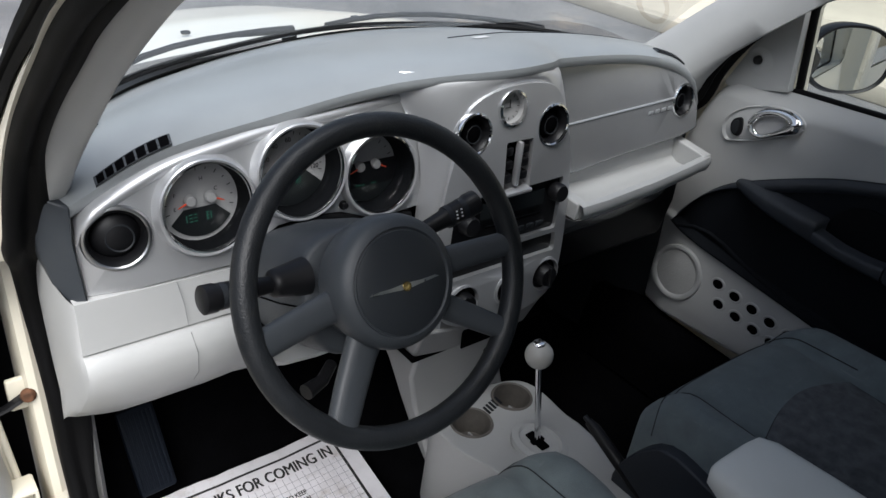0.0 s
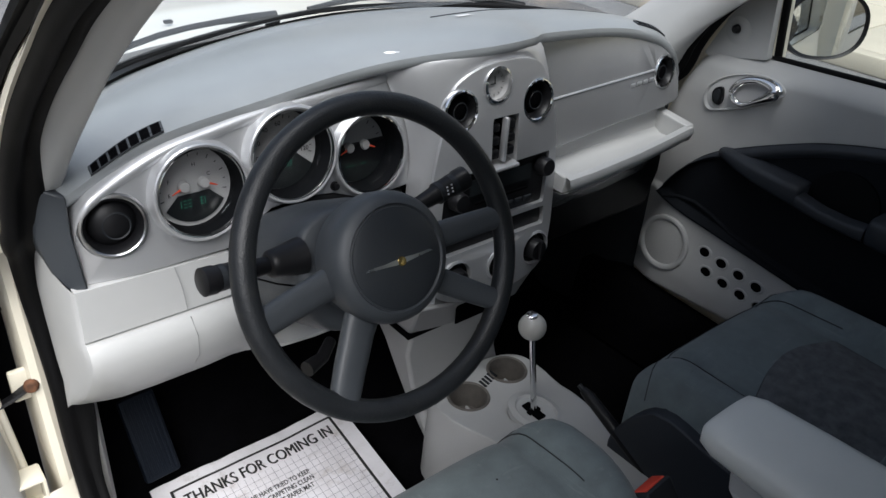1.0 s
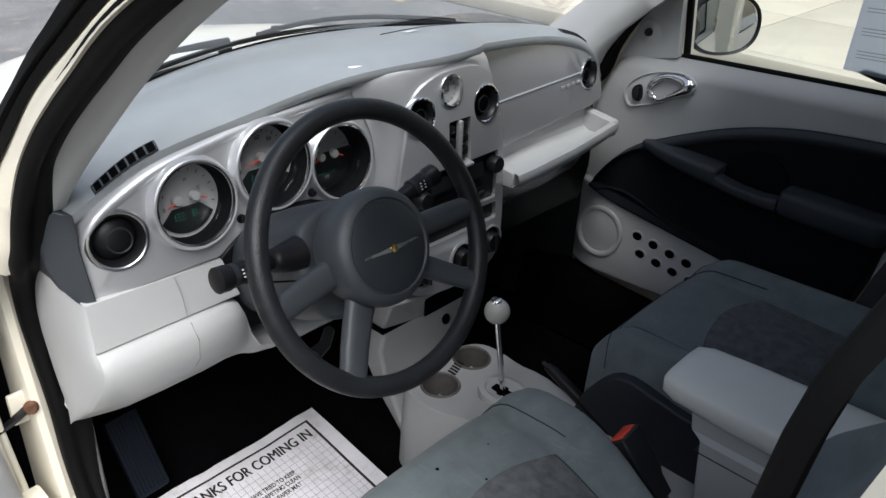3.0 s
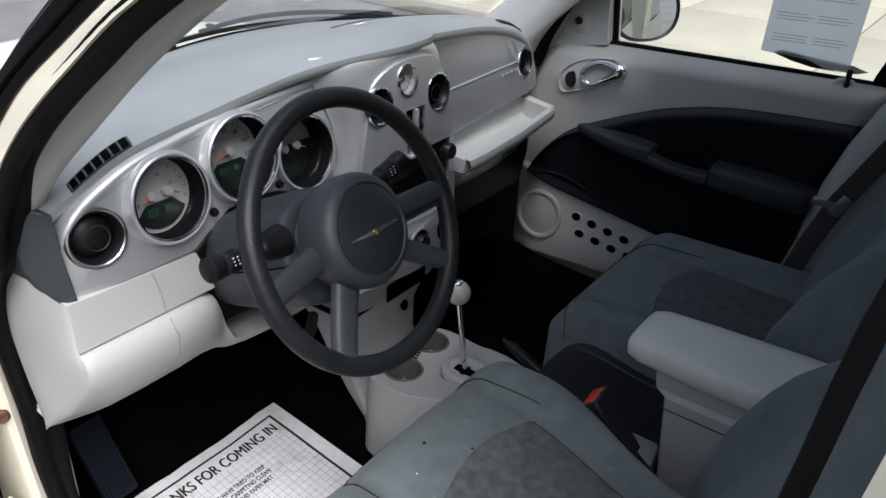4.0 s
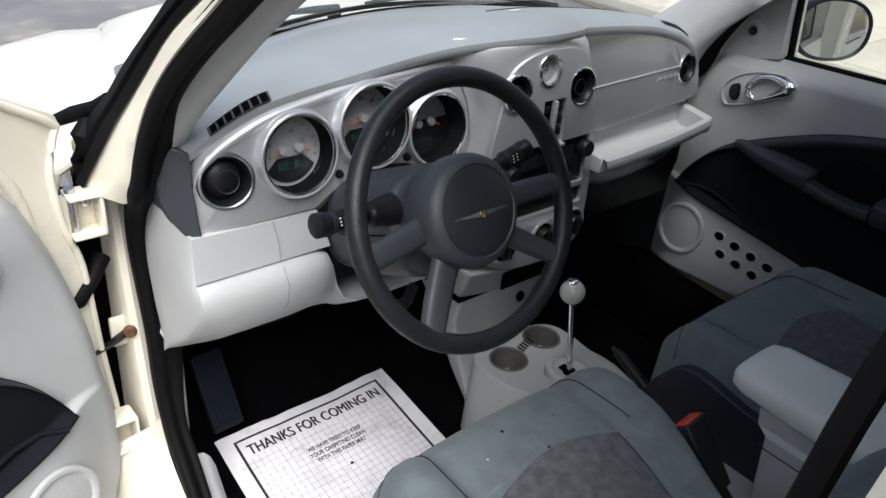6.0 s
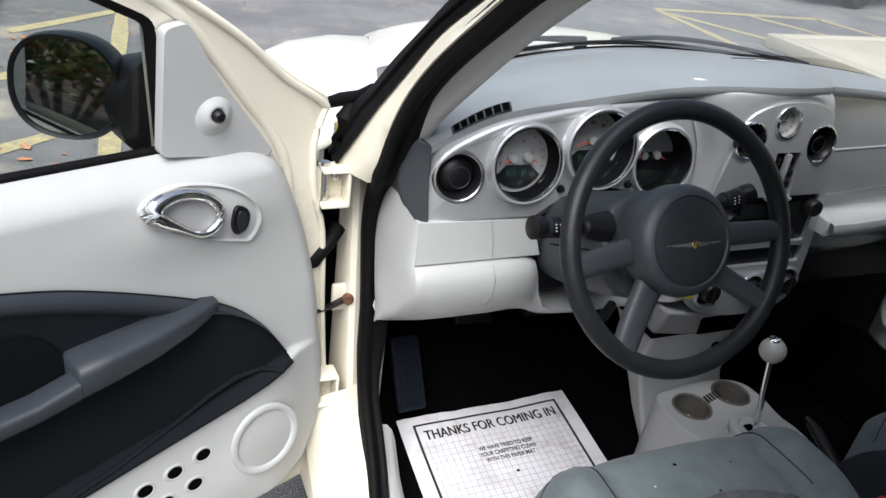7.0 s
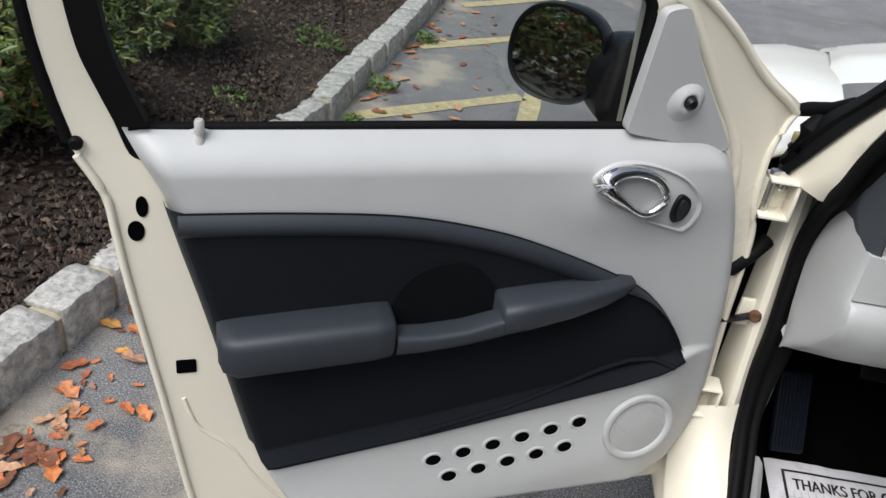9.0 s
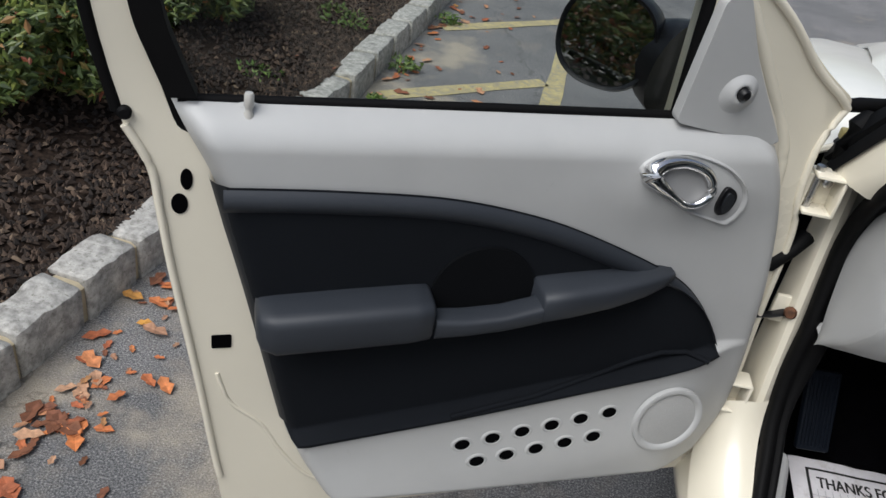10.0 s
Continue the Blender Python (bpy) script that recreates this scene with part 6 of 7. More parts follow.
    def insert(s, t):
        u, z, _ = ipt(s, t, 0)
        k = min(1.0, min(t, 1 - t) / 0.03)
        w = door_trim_w(u, z) + 0.005 + 0.0025 * math.sqrt(ease(min(min(s, 1 - s) * 20, k)))
        back = math.sqrt(ease((along(rear, z) - u) / 0.02))
        return P(u, 0.004 + (w - 0.004) * max(back, 0.08), z)
    part("cloth_insert", sheet_grid(100, 130, insert), M["insert"], d, "black cloth insert", 60)
    # black strip between the insert and the painted shell
    rows = []
    for k in range(13):
        z = 0.985 - 0.45 * k / 12
        u = along(rear, z) + 0.004
        rows.append([P(u, 0.003, z), P(u - 0.002, 0.022, z), P(u - 0.010, 0.034, z), P(u - 0.030, 0.046, z)])
    part("edge_strip", loft(rows, cap=False, closed=False), M["dark"], d, "black strip along the rear edge", 70)
    # padded upper band of the insert
    rows = []
    for k in range(49):
        u = iu0 + 0.012 + (iu1 - 0.008 - iu0) * k / 48
        zt = along(top, u) - 0.006
        lim = along(rear, zt) - 0.004
        u = min(u, lim)
        sl_ = (along(top, u + 0.01) - along(top, u - 0.01)) / 0.02
        nv = Vector((sl_, -1)).normalized()
        wd = 0.034 * ease((u - 0.13) / 0.22)
        rows.append([P(u + nv.x * wd * h, 0.052 + 0.012 * math.sin(math.pi * min(1, h * 0.9 + 0.05)), zt + nv.y * wd * h) for h in (0, 0.12, 0.3, 0.55, 0.8, 1.0)])
    part("padded_band", loft(rows, cap=False, closed=False), M["arm"], d, "dark grey padded upper band", 70)
    # moulded seam below the armrest and a rounded pocket edge
    part("insert_seam", tube([P(u, door_trim_w(u, z) + 0.007, z) for u, z in ((0.905, 0.735), (0.80, 0.742), (0.67, 0.752), (0.60, 0.757), (0.52, 0.772))], 0.003, 6), M["dark"], d, "", 60)
    part("pocket_edge", tube([P(u, door_trim_w(u, z) + 0.010, z) for u, z in ((0.60, 0.566), (0.45, 0.596), (0.34, 0.622), (0.27, 0.650), (0.22, 0.664), (0.17, 0.662), (0.135, 0.656))], 0.005, 8), M["insert"], d, "", 60)

    # armrest in three pieces
    def bar(stations, nm, lab, tilt=0.0):
        rings = []
        for u, z0, z1, w0, w1 in stations:
            cz, hz, cw, hw = (z0 + z1) / 2, (z1 - z0) / 2, (w0 + w1) / 2, (w1 - w0) / 2
            rings.append([P(u, cw + hw * math.copysign(abs(math.cos(q)) ** 0.5, math.cos(q)), cz + hz * math.copysign(abs(math.sin(q)) ** 0.5, math.sin(q))) for q in [2 * math.pi * k / 24 for k in range(24)]])
        return part(nm, loft(rings), M["arm"], d, lab, 60)
    bar([(0.922, 0.762, 0.806, 0.03, 0.095), (0.916, 0.750, 0.812, 0.03, 0.108), (0.895, 0.743, 0.815, 0.03, 0.116), (0.80, 0.750, 0.822, 0.03, 0.118), (0.70, 0.757, 0.828, 0.03, 0.118), (0.674, 0.760, 0.828, 0.03, 0.115), (0.668, 0.765, 0.823, 0.03, 0.108)], "armrest_rear", "dark grey armrest pad")
    bar([(0.666, 0.764, 0.800, 0.07, 0.112), (0.62, 0.768, 0.798, 0.07, 0.114), (0.56, 0.775, 0.803, 0.07, 0.114), (0.50, 0.785, 0.818, 0.07, 0.112)], "pull_grip", "dark grey pull grip")
    bar([(0.502, 0.784, 0.832, 0.035, 0.108), (0.497, 0.782, 0.838, 0.035, 0.112), (0.45, 0.790, 0.843, 0.035, 0.112), (0.38, 0.801, 0.848, 0.035, 0.105), (0.32, 0.812, 0.850, 0.035, 0.092), (0.28, 0.822, 0.848, 0.035, 0.078), (0.258, 0.830, 0.843, 0.035, 0.064)], "armrest_front", "dark grey armrest pad")
    # flat disc; the recess's shade is only its dark colour
    part("grip_cup", plate(circle(0.583, 0.812, 0.082, 40), [], 0.006, lambda a, b, q: P(a, 0.0595 - q, b)), M["cup"], d, "flat dark disc drawn as the shaded recess behind the grip", 40)
    # map pocket with two rows of holes, their shade drawn as black discs
    def on_pocket(u, z, lift):
        return P(u, door_trim_w(u, z) + lift, z)
    slope = zax + Vector((0, 0, 0.12))
    rowa = [(0.568 - 0.0536 * k, 0.496 + 0.0104 * k) for k in range(6)]
    rowb = [(0.537 - 0.0538 * k, 0.459 + 0.0097 * k) for k in range(5)]
    for u, z in rowa + rowb:
        m = facing(on_pocket(u, z, 0.0), slope) @ Matrix.Diagonal((1.0, 0.80, 1.0, 1.0))
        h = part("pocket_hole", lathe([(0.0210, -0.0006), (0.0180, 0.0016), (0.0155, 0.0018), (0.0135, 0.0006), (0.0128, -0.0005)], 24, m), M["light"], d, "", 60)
        part("hole_shade_disc", lathe([(0.0136, 0.0010), (0.0, 0.0008)], 24, m), M["void"], h, "black disc drawn for the shade in a round hole")
    # speaker
    m = facing(on_pocket(0.180, 0.527, 0.0), slope)
    sp = part("speaker", lathe([(0.071, -0.002), (0.070, 0.006), (0.064, 0.008), (0.058, 0.004), (0.056, 0.002)], 48, m), M["light"], d, "round speaker surround", 60)
    part("speaker_grille", lathe([(0.0565, 0.0025), (0.03, 0.0055), (0.0, 0.0065)], 48, m), M["grille"], sp, "perforated grey speaker grille", 60)
    # inner handle: rounded recess, chrome pull and rocker switch
    cup = [(p.x, p.y) for p in spline([(a, b, 0) for a, b in ((0.372, 1.022), (0.345, 1.047), (0.29, 1.050), (0.225, 1.030), (0.182, 0.992), (0.176, 0.955), (0.192, 0.932), (0.225, 0.940), (0.275, 0.958), (0.33, 0.985))], 5, True)]
    cen = Vector((sum(a for a, b in cup) / len(cup), sum(b for a, b in cup) / len(cup)))
    rim = []
    for sc, lw in ((1.10, -0.012), (1.05, 0.000), (1.0, 0.005), (0.95, 0.003), (0.90, -0.003)):
        rim.append([on_pocket(cen.x + (a - cen.x) * sc, cen.y + (b - cen.y) * sc, lw) for a, b in cup])
    bz = part("handle_bezel", loft(rim, cap=False), M["light"], d, "light grey handle surround", 70)
    part("bezel_floor", plate([(cen.x + (a - cen.x) * 0.91, cen.y + (b - cen.y) * 0.91) for a, b in cup], [], 0.004, lambda a, b, q: on_pocket(a, b, 0.0005 - q)), M["light"], bz, "", 60)
    hole2 = [(p.x, p.y) for p in spline([(a, b, 0) for a, b in ((0.345, 1.018), (0.333, 1.033), (0.299, 1.035), (0.268, 1.025), (0.256, 1.000), (0.268, 0.980), (0.286, 0.974), (0.318, 0.994))], 6, True)]
    part("handle_recess", plate(hole2, [], 0.004, lambda a, b, q: on_pocket(a, b, 0.0035 - q)), M["recess"], bz, "grey recess behind the pull", 50)
    ring_at = [(0.358, 1.021, 0.0165), (0.347, 1.038, 0.0125), (0.311, 1.043, 0.0095), (0.274, 1.032, 0.0085), (0.2545, 1.006, 0.0075), (0.262, 0.984, 0.0075), (0.286, 0.9745, 0.0055), (0.320, 0.993, 0.0065)]
    rp = spline(ring_at, 6, True)
    part("door_pull", tube([on_pocket(p.x, p.y, 0.010) for p in rp], [p.z for p in rp], 14, True), M["chrome"], d, "chrome door pull", 70)
    sw = [(0.224, 1.000), (0.206, 0.996), (0.198, 0.980), (0.204, 0.957), (0.222, 0.952), (0.231, 0.972)]
    sw = [(p.x, p.y) for p in spline([(a, b, 0) for a, b in sw], 4, True)]
    s1 = part("lock_switch", plate(sw, [], 0.006, lambda a, b, q: on_pocket(a, b, 0.006 - q)), M["black"], d, "black rocker lock switch", 40, bevel=0.002)
    part("rocker", plate([(0.2145 + (a - 0.2145) * 0.55, 0.976 + (b - 0.976) * 0.72) for a, b in sw], [], 0.004, lambda a, b, q: on_pocket(a, b, 0.0095 - q)), M["dark"], s1, "", 40, bevel=0.002)
    # lock pin
    pin_u = 0.915 if mirror else 0.934
    part("pin_recess", lathe([(0.034, -0.006), (0.030, 0.001), (0.022, 0.002), (0.014, -0.004), (0.0, -0.006)], 32, Matrix.Translation(P(pin_u, 0.024, 1.066)) @ facing((0, 0, 0), Vector(zax) * 0.8 + Vector((0, 0, 0.7)))), M["light"], d, "", 60)
    part("lock_pin", lathe([(0.0065, 0.0), (0.0065, 0.026), (0.0048, 0.030), (0.0048, 0.034), (0.0065, 0.037), (0.0065, 0.052), (0.005, 0.055), (0.0, 0.0555)], 16, Matrix.Translation(P(pin_u, 0.018, 1.052))), M["black"] if mirror else M["knob"], d, "ribbed lock pin", 40)
    # latch, holes and screw on the shell's rear edge; black patches paint their shade
    for u, z, a, b in ((0.968, 0.686, 0.015, 0.013), (1.012, 0.972, 0.008, 0.016), (1.022, 0.934, 0.011, 0.016)):
        part("latch_shade_patch", plate(circle(u, z, a, 20, b) if z > 0.8 else rounded([(u - a, z - b), (u + a, z - b), (u + a, z + b), (u - a, z + b)], 0.003, 2), [], 0.002, lambda q, r, s: P(q, 0.0015 - s, r)), M["void"], d, "black patch drawn for the shade in a latch opening")
    part("bump_stop", lathe([(0.009, 0), (0.009, 0.006), (0.006, 0.009), (0, 0.009)], 16, facing(P(1.083, 0.001, 1.068), zax)), M["rubber"], d, "small black rubber stop")
    return d


M["grille"] = surface("grey_speaker_mesh", (0.42, 0.42, 0.41), 0.6, vary=0.1, big=500, fine=500, bump=0.8)
HINGE = Vector((-0.80, 0.17, 0))
D_DIR, D_IN = Vector((-0.924, -0.383, 0)), Vector((0.383, -0.924, 0))


def driver_place(u, w, z):
    return HINGE + D_DIR * u + D_IN * w + Vector((0, 0, z))


def passenger_place(u, w, z):
    # the closed door hangs a little higher towards its rear than the open one
    k = ease((z - 1.05) / 0.06)
    return Vector((0.775 - w, 0.155 - 0.92 * u + 0.03 * k, z - 0.012 * k + 0.016 + 0.036 * u - 0.13 * (min(z, 1.06) - 1.0)))


build_door(driver_place, False, "driver_door", "open cream car door with grey and black inner trim", "car doors")
build_door(passenger_place, True, "passenger_door", "closed cream car door with grey and black inner trim", "car doors")


def wing_mirror(at, normal, size, label, arm_to, arm=0.034):
    """A round-ended mirror: housing behind, glass towards the driver."""
    mm = thing("wing_mirror", label, "wing mirror", "outside mirrors")
    f = facing(at, normal)
    rx, ry = size
    rings = []
    for h, s, back in ((0.004, 0.97, 0), (0.006, 1.02, 0), (-0.006, 1.06, 0), (-0.04, 1.03, 0), (-0.075, 0.85, 0), (-0.10, 0.55, 0), (-0.108, 0.2, 0)):
        rings.append([f @ Vector((rx * s * math.copysign(abs(math.cos(a)) ** 0.85, math.cos(a)), ry * s * math.copysign(abs(math.sin(a)) ** 0.85, math.sin(a)), h)) for a in [2 * math.pi * k / 40 for k in range(40)]])
    part("housing", loft([[f @ Vector((rx * 0.93 * math.copysign(abs(math.cos(a)) ** 0.85, math.cos(a)), ry * 0.93 * math.copysign(abs(math.sin(a)) ** 0.85, math.sin(a)), -0.003)) for a in [2 * math.pi * k / 40 for k in range(40)]]] + rings), M["black"], mm, "black mirror housing", 50)
    gl = plate([(rx * 0.935 * math.copysign(abs(math.cos(a)) ** 0.85, math.cos(a)), ry * 0.935 * math.copysign(abs(math.sin(a)) ** 0.85, math.sin(a))) for a in [2 * math.pi * k / 48 for k in range(48)]], [], 0.002, lambda a, b, q: f @ Vector((a, b, 0.0 - q)))
    part("mirror_glass", gl, M["mirror"], mm, "mirror glass")
    a, b = Vector(at) - Vector(normal).normalized() * 0.085, Vector(arm_to)
    part("arm", tube([a.lerp(b, k) for k in (0.15, 0.45, 0.7, 0.9, 1.0)], [arm * 0.45, arm * 0.75, arm * 0.95, arm * 1.05, arm * 1.1], 18, squash=1.1), M["black"], mm, "black mirror arm", 60)
    return mm


wing_mirror(driver_place(0.393, -0.123, 1.158), (-0.41, -0.91, 0.12), (0.079, 0.074), "black outside mirror on the open door", driver_place(0.285, -0.070, 1.135), 0.066)
wing_mirror((0.94, -0.135, 1.157), (-0.59, -0.80, 0.075), (0.094, 0.074), "black outside mirror on the passenger door", (0.81, -0.03, 1.135), 0.062)


# ---- car body round the cabin ----
car = thing("car", "cream painted car body with black door seals", "car")


PIL_IN = spline([(-0.648, 0.20, 1.00), (-0.652, 0.125, 1.05), (-0.658, 0.01, 1.15), (-0.658, -0.11, 1.25), (-0.653, -0.232, 1.35), (-0.640, -0.37, 1.45), (-0.622, -0.53, 1.545)], 6)
# edges of the front pillar by height: y of the windscreen moulding, the painted strip and the seal
MOULD_Y = ((1.00, 0.29), (1.107, 0.205), (1.162, 0.137), (1.23, 0.068), (1.30, -0.012), (1.352, -0.070), (1.391, -0.121), (1.45, -0.195), (1.545, -0.34))
STRIP_Y = ((1.00, 0.18), (1.131, 0.088), (1.177, 0.050), (1.229, 0.005), (1.274, -0.032), (1.312, -0.070), (1.364, -0.139), (1.45, -0.255), (1.545, -0.40))
SEAL_Y = ((1.00, 0.085), (1.045, 0.057), (1.10, 0.038), (1.155, 0.008), (1.203, -0.027), (1.257, -0.081), (1.31, -0.146), (1.357, -0.209), (1.398, -0.264), (1.434, -0.318), (1.545, -0.50))


MOULD_LINE, STRIP_LINE, SEAL_LINE = smooth_table(MOULD_Y), smooth_table(STRIP_Y), smooth_table(SEAL_Y)


def pillar(s):
    """Front pillar: black moulding, cream strip, wide black seal, light grey trim inside."""
    mould, skin, trim, seal = [], [], [], []
    for a in PIL_IN:
        z = a.z
        inward = 0.045 * max(0.0, (z - 1.40) / 0.145) ** 2
        c = lambda p: Vector((-s * p.x, p.y, p.z))
        e0 = Vector((-0.75 + 0.15 * (z - 1.1) + inward, along(MOULD_LINE, z), z))
        e1 = Vector((-0.757 + 0.22 * (z - 1.1) + inward, along(STRIP_LINE, z), z))
        e2 = Vector((-0.742 + 0.05 * (z - 1.1) + inward, along(SEAL_LINE, z) + 0.006, z))
        e3 = Vector((-0.700 + 0.10 * (z - 1.1) + inward, along(SEAL_LINE, z) + 0.004, z))
        fwd = Vector((0, 0.60, 0.80)) * 0.05
        trim.append([c(a + fwd * 2.3 + Vector((-0.012, 0, 0))), c(a + fwd * 0.9 + Vector((0.005, 0, 0))), c(a), c(a.lerp(e3, 0.3) + Vector((0.002, -0.006, -0.006))), c(a.lerp(e3, 0.75) + Vector((0, -0.006, -0.005))), c(e3 + Vector((-0.012, 0.01, 0)))])
        m = e2.lerp(e1, 0.5) + Vector((-0.004, -0.003, 0))
        skin.append([c(e2 + Vector((0.016, 0.004, 0))), c(e2.lerp(m, 0.15)), c(m), c(e1), c(e1 + Vector((0, 0.02, 0.004)))])
        q = e1.lerp(e0, 0.5) + Vector((-0.012, -0.004, 0.0))
        mould.append([c(e1 + Vector((0.004, 0.010, 0))), c(e1 + Vector((-0.006, -0.004, 0))), c(e1.lerp(q, 0.6) + Vector((-0.003, -0.003, 0))), c(e1.lerp(q, 0.8) + Vector((0.004, 0, 0))), c(q), c(e0 + Vector((-0.006, -0.008, 0))), c(e0), c(e0 + Vector((0.02, 0.012, 0.012))), c(a + fwd * 2.35 + Vector((-0.03, 0, 0)))])
        seal.append(c(e2.lerp(e3, 0.5)))
    part("pillar_trim", loft(trim, cap=False, closed=False), M["light"], car, "light grey pillar trim", 70)
    part("pillar", loft(skin, cap=False, closed=False), M["cream"], car, "cream painted front pillar", 70)
    part("screen_moulding", loft(mould, cap=False, closed=False), M["rubber"], car, "black windscreen moulding", 40)
    return seal


seal_l = pillar(-1)
seal_r = pillar(1)


def door_aperture(side, seal):
    """Ribbed rubber band all the way round the door opening."""
    s = side
    down = [Vector((s * x, y, z)) for x, y, z in ((0.718, 0.115, 0.98), (0.712, 0.145, 0.93), (0.707, 0.162, 0.87), (0.703, 0.160, 0.80), (0.700, 0.148, 0.70), (0.700, 0.142, 0.60), (0.700, 0.112, 0.506), (0.700, 0.065, 0.445), (0.704, 0.01, 0.39), (0.720, -0.07, 0.352), (0.738, -0.18, 0.345), (0.745, -0.50, 0.345), (0.75, -0.68, 0.36), (0.758, -0.74, 0.50), (0.767, -0.825, 0.80), (0.774, -0.886, 1.02), (0.774, -0.932, 1.20), (0.770, -0.950, 1.39), (0.759, -0.964, 1.45), (0.742, -0.976, 1.50), (0.700, -0.94, 1.565), (0.672, -0.72, 1.575))]
    path = spline([seal[i] for i in range(len(seal) - 1, 2, -3)] + down, 4)
    rows = []
    n = len(path)
    across = Vector((s, 0, 0))
    for i, p in enumerate(path):
        t = (path[min(i + 1, n - 1)] - path[max(i - 1, 0)]).normalized()
        up = across.cross(t).normalized()
        mid = Vector((p.x, -0.42, 0.95)) - p
        if up.dot(mid) < 0:
            up = -up
        k = 1.0 if p.y > -0.3 else 1.0 - 0.52 * ease((-0.3 - p.y) / 0.3)
        # the inner lip is wider down the front on the driver's side
        e = 1.0 + 0.75 * ease((p.y + 0.02) / 0.08) * ease((p.z - 0.50) / 0.15) if s < 0 else 1.0
        rows.append([p + across * (a * k * (e if a < 0 else 1.0)) + up * (h * k) for a, h in ((-0.0205, -0.014), (-0.021, 0.002), (-0.017, 0.007), (-0.010, 0.006), (-0.006, 0.002), (-0.002, 0.004), (0.003, 0.011), (0.010, 0.014), (0.017, 0.011), (0.021, 0.003), (0.0205, -0.014))])
    part("door_seal", loft(rows, cap=False, closed=False), M["rubber"], car, "ribbed black rubber door seal", 60)


door_aperture(-1, seal_l)
door_aperture(1, seal_r)


def sides():
    for s in (-1, 1):
        # hinge pillar face and fender edge
        rows = []
        for z, y0, x0 in ((0.24, 0.20, 0.80), (0.40, 0.19, 0.795), (0.60, 0.20, 0.79), (0.80, 0.215, 0.785), (0.95, 0.225, 0.775), (1.03, 0.235, 0.76)):
            dy = along(((0.3, -0.12), (0.45, -0.085), (0.7, -0.06), (1.1, -0.045)), z)
            rows.append([(s * 0.712, y0 + dy + 0.034, z), (s * 0.728, y0 + dy + 0.024, z), (s * 0.740, y0 + dy + 0.026, z), (s * 0.744, y0 + dy + 0.036, z), (s * 0.746, y0 + 0.10, z)])
        part("hinge_pillar", loft(rows, cap=False, closed=False), M["cream"], car, "cream painted hinge pillar", 40)
        # flat black sheet that draws the shade in the hinge gap
        part("pillar_gap_shade", loft([[(s * 0.747, 0.255, z), (s * 0.80, 0.265, z), (s * 0.842, 0.27, z)] for z in (0.3, 0.97)], cap=False, closed=False), M["void"], car, "black sheet in place of the shade behind the door hinge")
        # the pillar's foot sweeps into the sill
        foot = spline([(0.128, 0.53, 0), (0.112, 0.485, 0), (0.080, 0.44, 0), (0.025, 0.395, 0), (-0.06, 0.362, 0), (-0.20, 0.350, 0)], 4)
        part("pillar_foot", loft([[(s * 0.722, p.x + 0.004, p.y), (s * 0.740, p.x - 0.004, p.y - 0.004), (s * 0.770, p.x - 0.004, p.y - 0.008), (s * 0.800, p.x + 0.012, p.y - 0.030), (s * 0.822, p.x + 0.040, p.y - 0.075)] for p in foot], cap=False, closed=False), M["cream"], car, "cream painted foot of the pillar", 60)
        # sill
        part("sill", loft([[(s * (0.70 if s < 0 else 0.768), y, 0.335), (s * (0.735 if s < 0 else 0.77), y, 0.342), (s * 0.775, y, 0.345), (s * 0.80, y, 0.325), (s * 0.825, y, 0.28), (s * 0.80, y, 0.20)] for y in (0.22, 0.0, -0.5, -1.0)], cap=False, closed=False), M["cream"], car, "cream painted sill", 50)
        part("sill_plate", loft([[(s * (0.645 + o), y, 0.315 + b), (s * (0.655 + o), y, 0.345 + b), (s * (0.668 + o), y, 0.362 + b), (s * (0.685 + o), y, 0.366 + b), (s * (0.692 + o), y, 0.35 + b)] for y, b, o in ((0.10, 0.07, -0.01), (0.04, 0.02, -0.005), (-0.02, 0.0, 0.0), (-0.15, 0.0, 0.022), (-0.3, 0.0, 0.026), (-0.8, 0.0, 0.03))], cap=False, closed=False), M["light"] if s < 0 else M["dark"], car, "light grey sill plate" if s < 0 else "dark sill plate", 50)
        if s > 0:
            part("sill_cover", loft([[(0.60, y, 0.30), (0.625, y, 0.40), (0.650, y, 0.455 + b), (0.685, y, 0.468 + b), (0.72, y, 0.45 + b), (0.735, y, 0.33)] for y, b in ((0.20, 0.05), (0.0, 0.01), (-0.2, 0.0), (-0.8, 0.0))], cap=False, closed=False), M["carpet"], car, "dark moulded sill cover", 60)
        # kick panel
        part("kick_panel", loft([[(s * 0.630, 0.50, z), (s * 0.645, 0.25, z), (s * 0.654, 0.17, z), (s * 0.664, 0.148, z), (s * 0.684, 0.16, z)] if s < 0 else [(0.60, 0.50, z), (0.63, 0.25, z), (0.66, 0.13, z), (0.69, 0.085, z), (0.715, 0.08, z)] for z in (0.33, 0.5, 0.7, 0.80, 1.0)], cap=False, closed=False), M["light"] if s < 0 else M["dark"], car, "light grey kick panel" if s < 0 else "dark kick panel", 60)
        # middle pillar
        rows = []
        for z, x, y in ((0.30, 0.780, -0.72), (0.50, 0.790, -0.755), (0.80, 0.80, -0.84), (1.02, 0.808, -0.910), (1.20, 0.812, -0.960), (1.38, 0.806, -0.975), (1.50, 0.775, -1.0), (1.57, 0.72, -1.05)):
            rows.append([(s * (x - 0.06), y - 0.03, z), (s * (x - 0.022), y - 0.003, z), (s * x, y, z), (s * (x + 0.022), y - 0.02, z), (s * (x + 0.05), y - 0.035, z), (s * (x + 0.058), y - 0.06, z), (s * (x + 0.05), y - 0.30, z), (s * (x - 0.05), y - 0.30, z)])
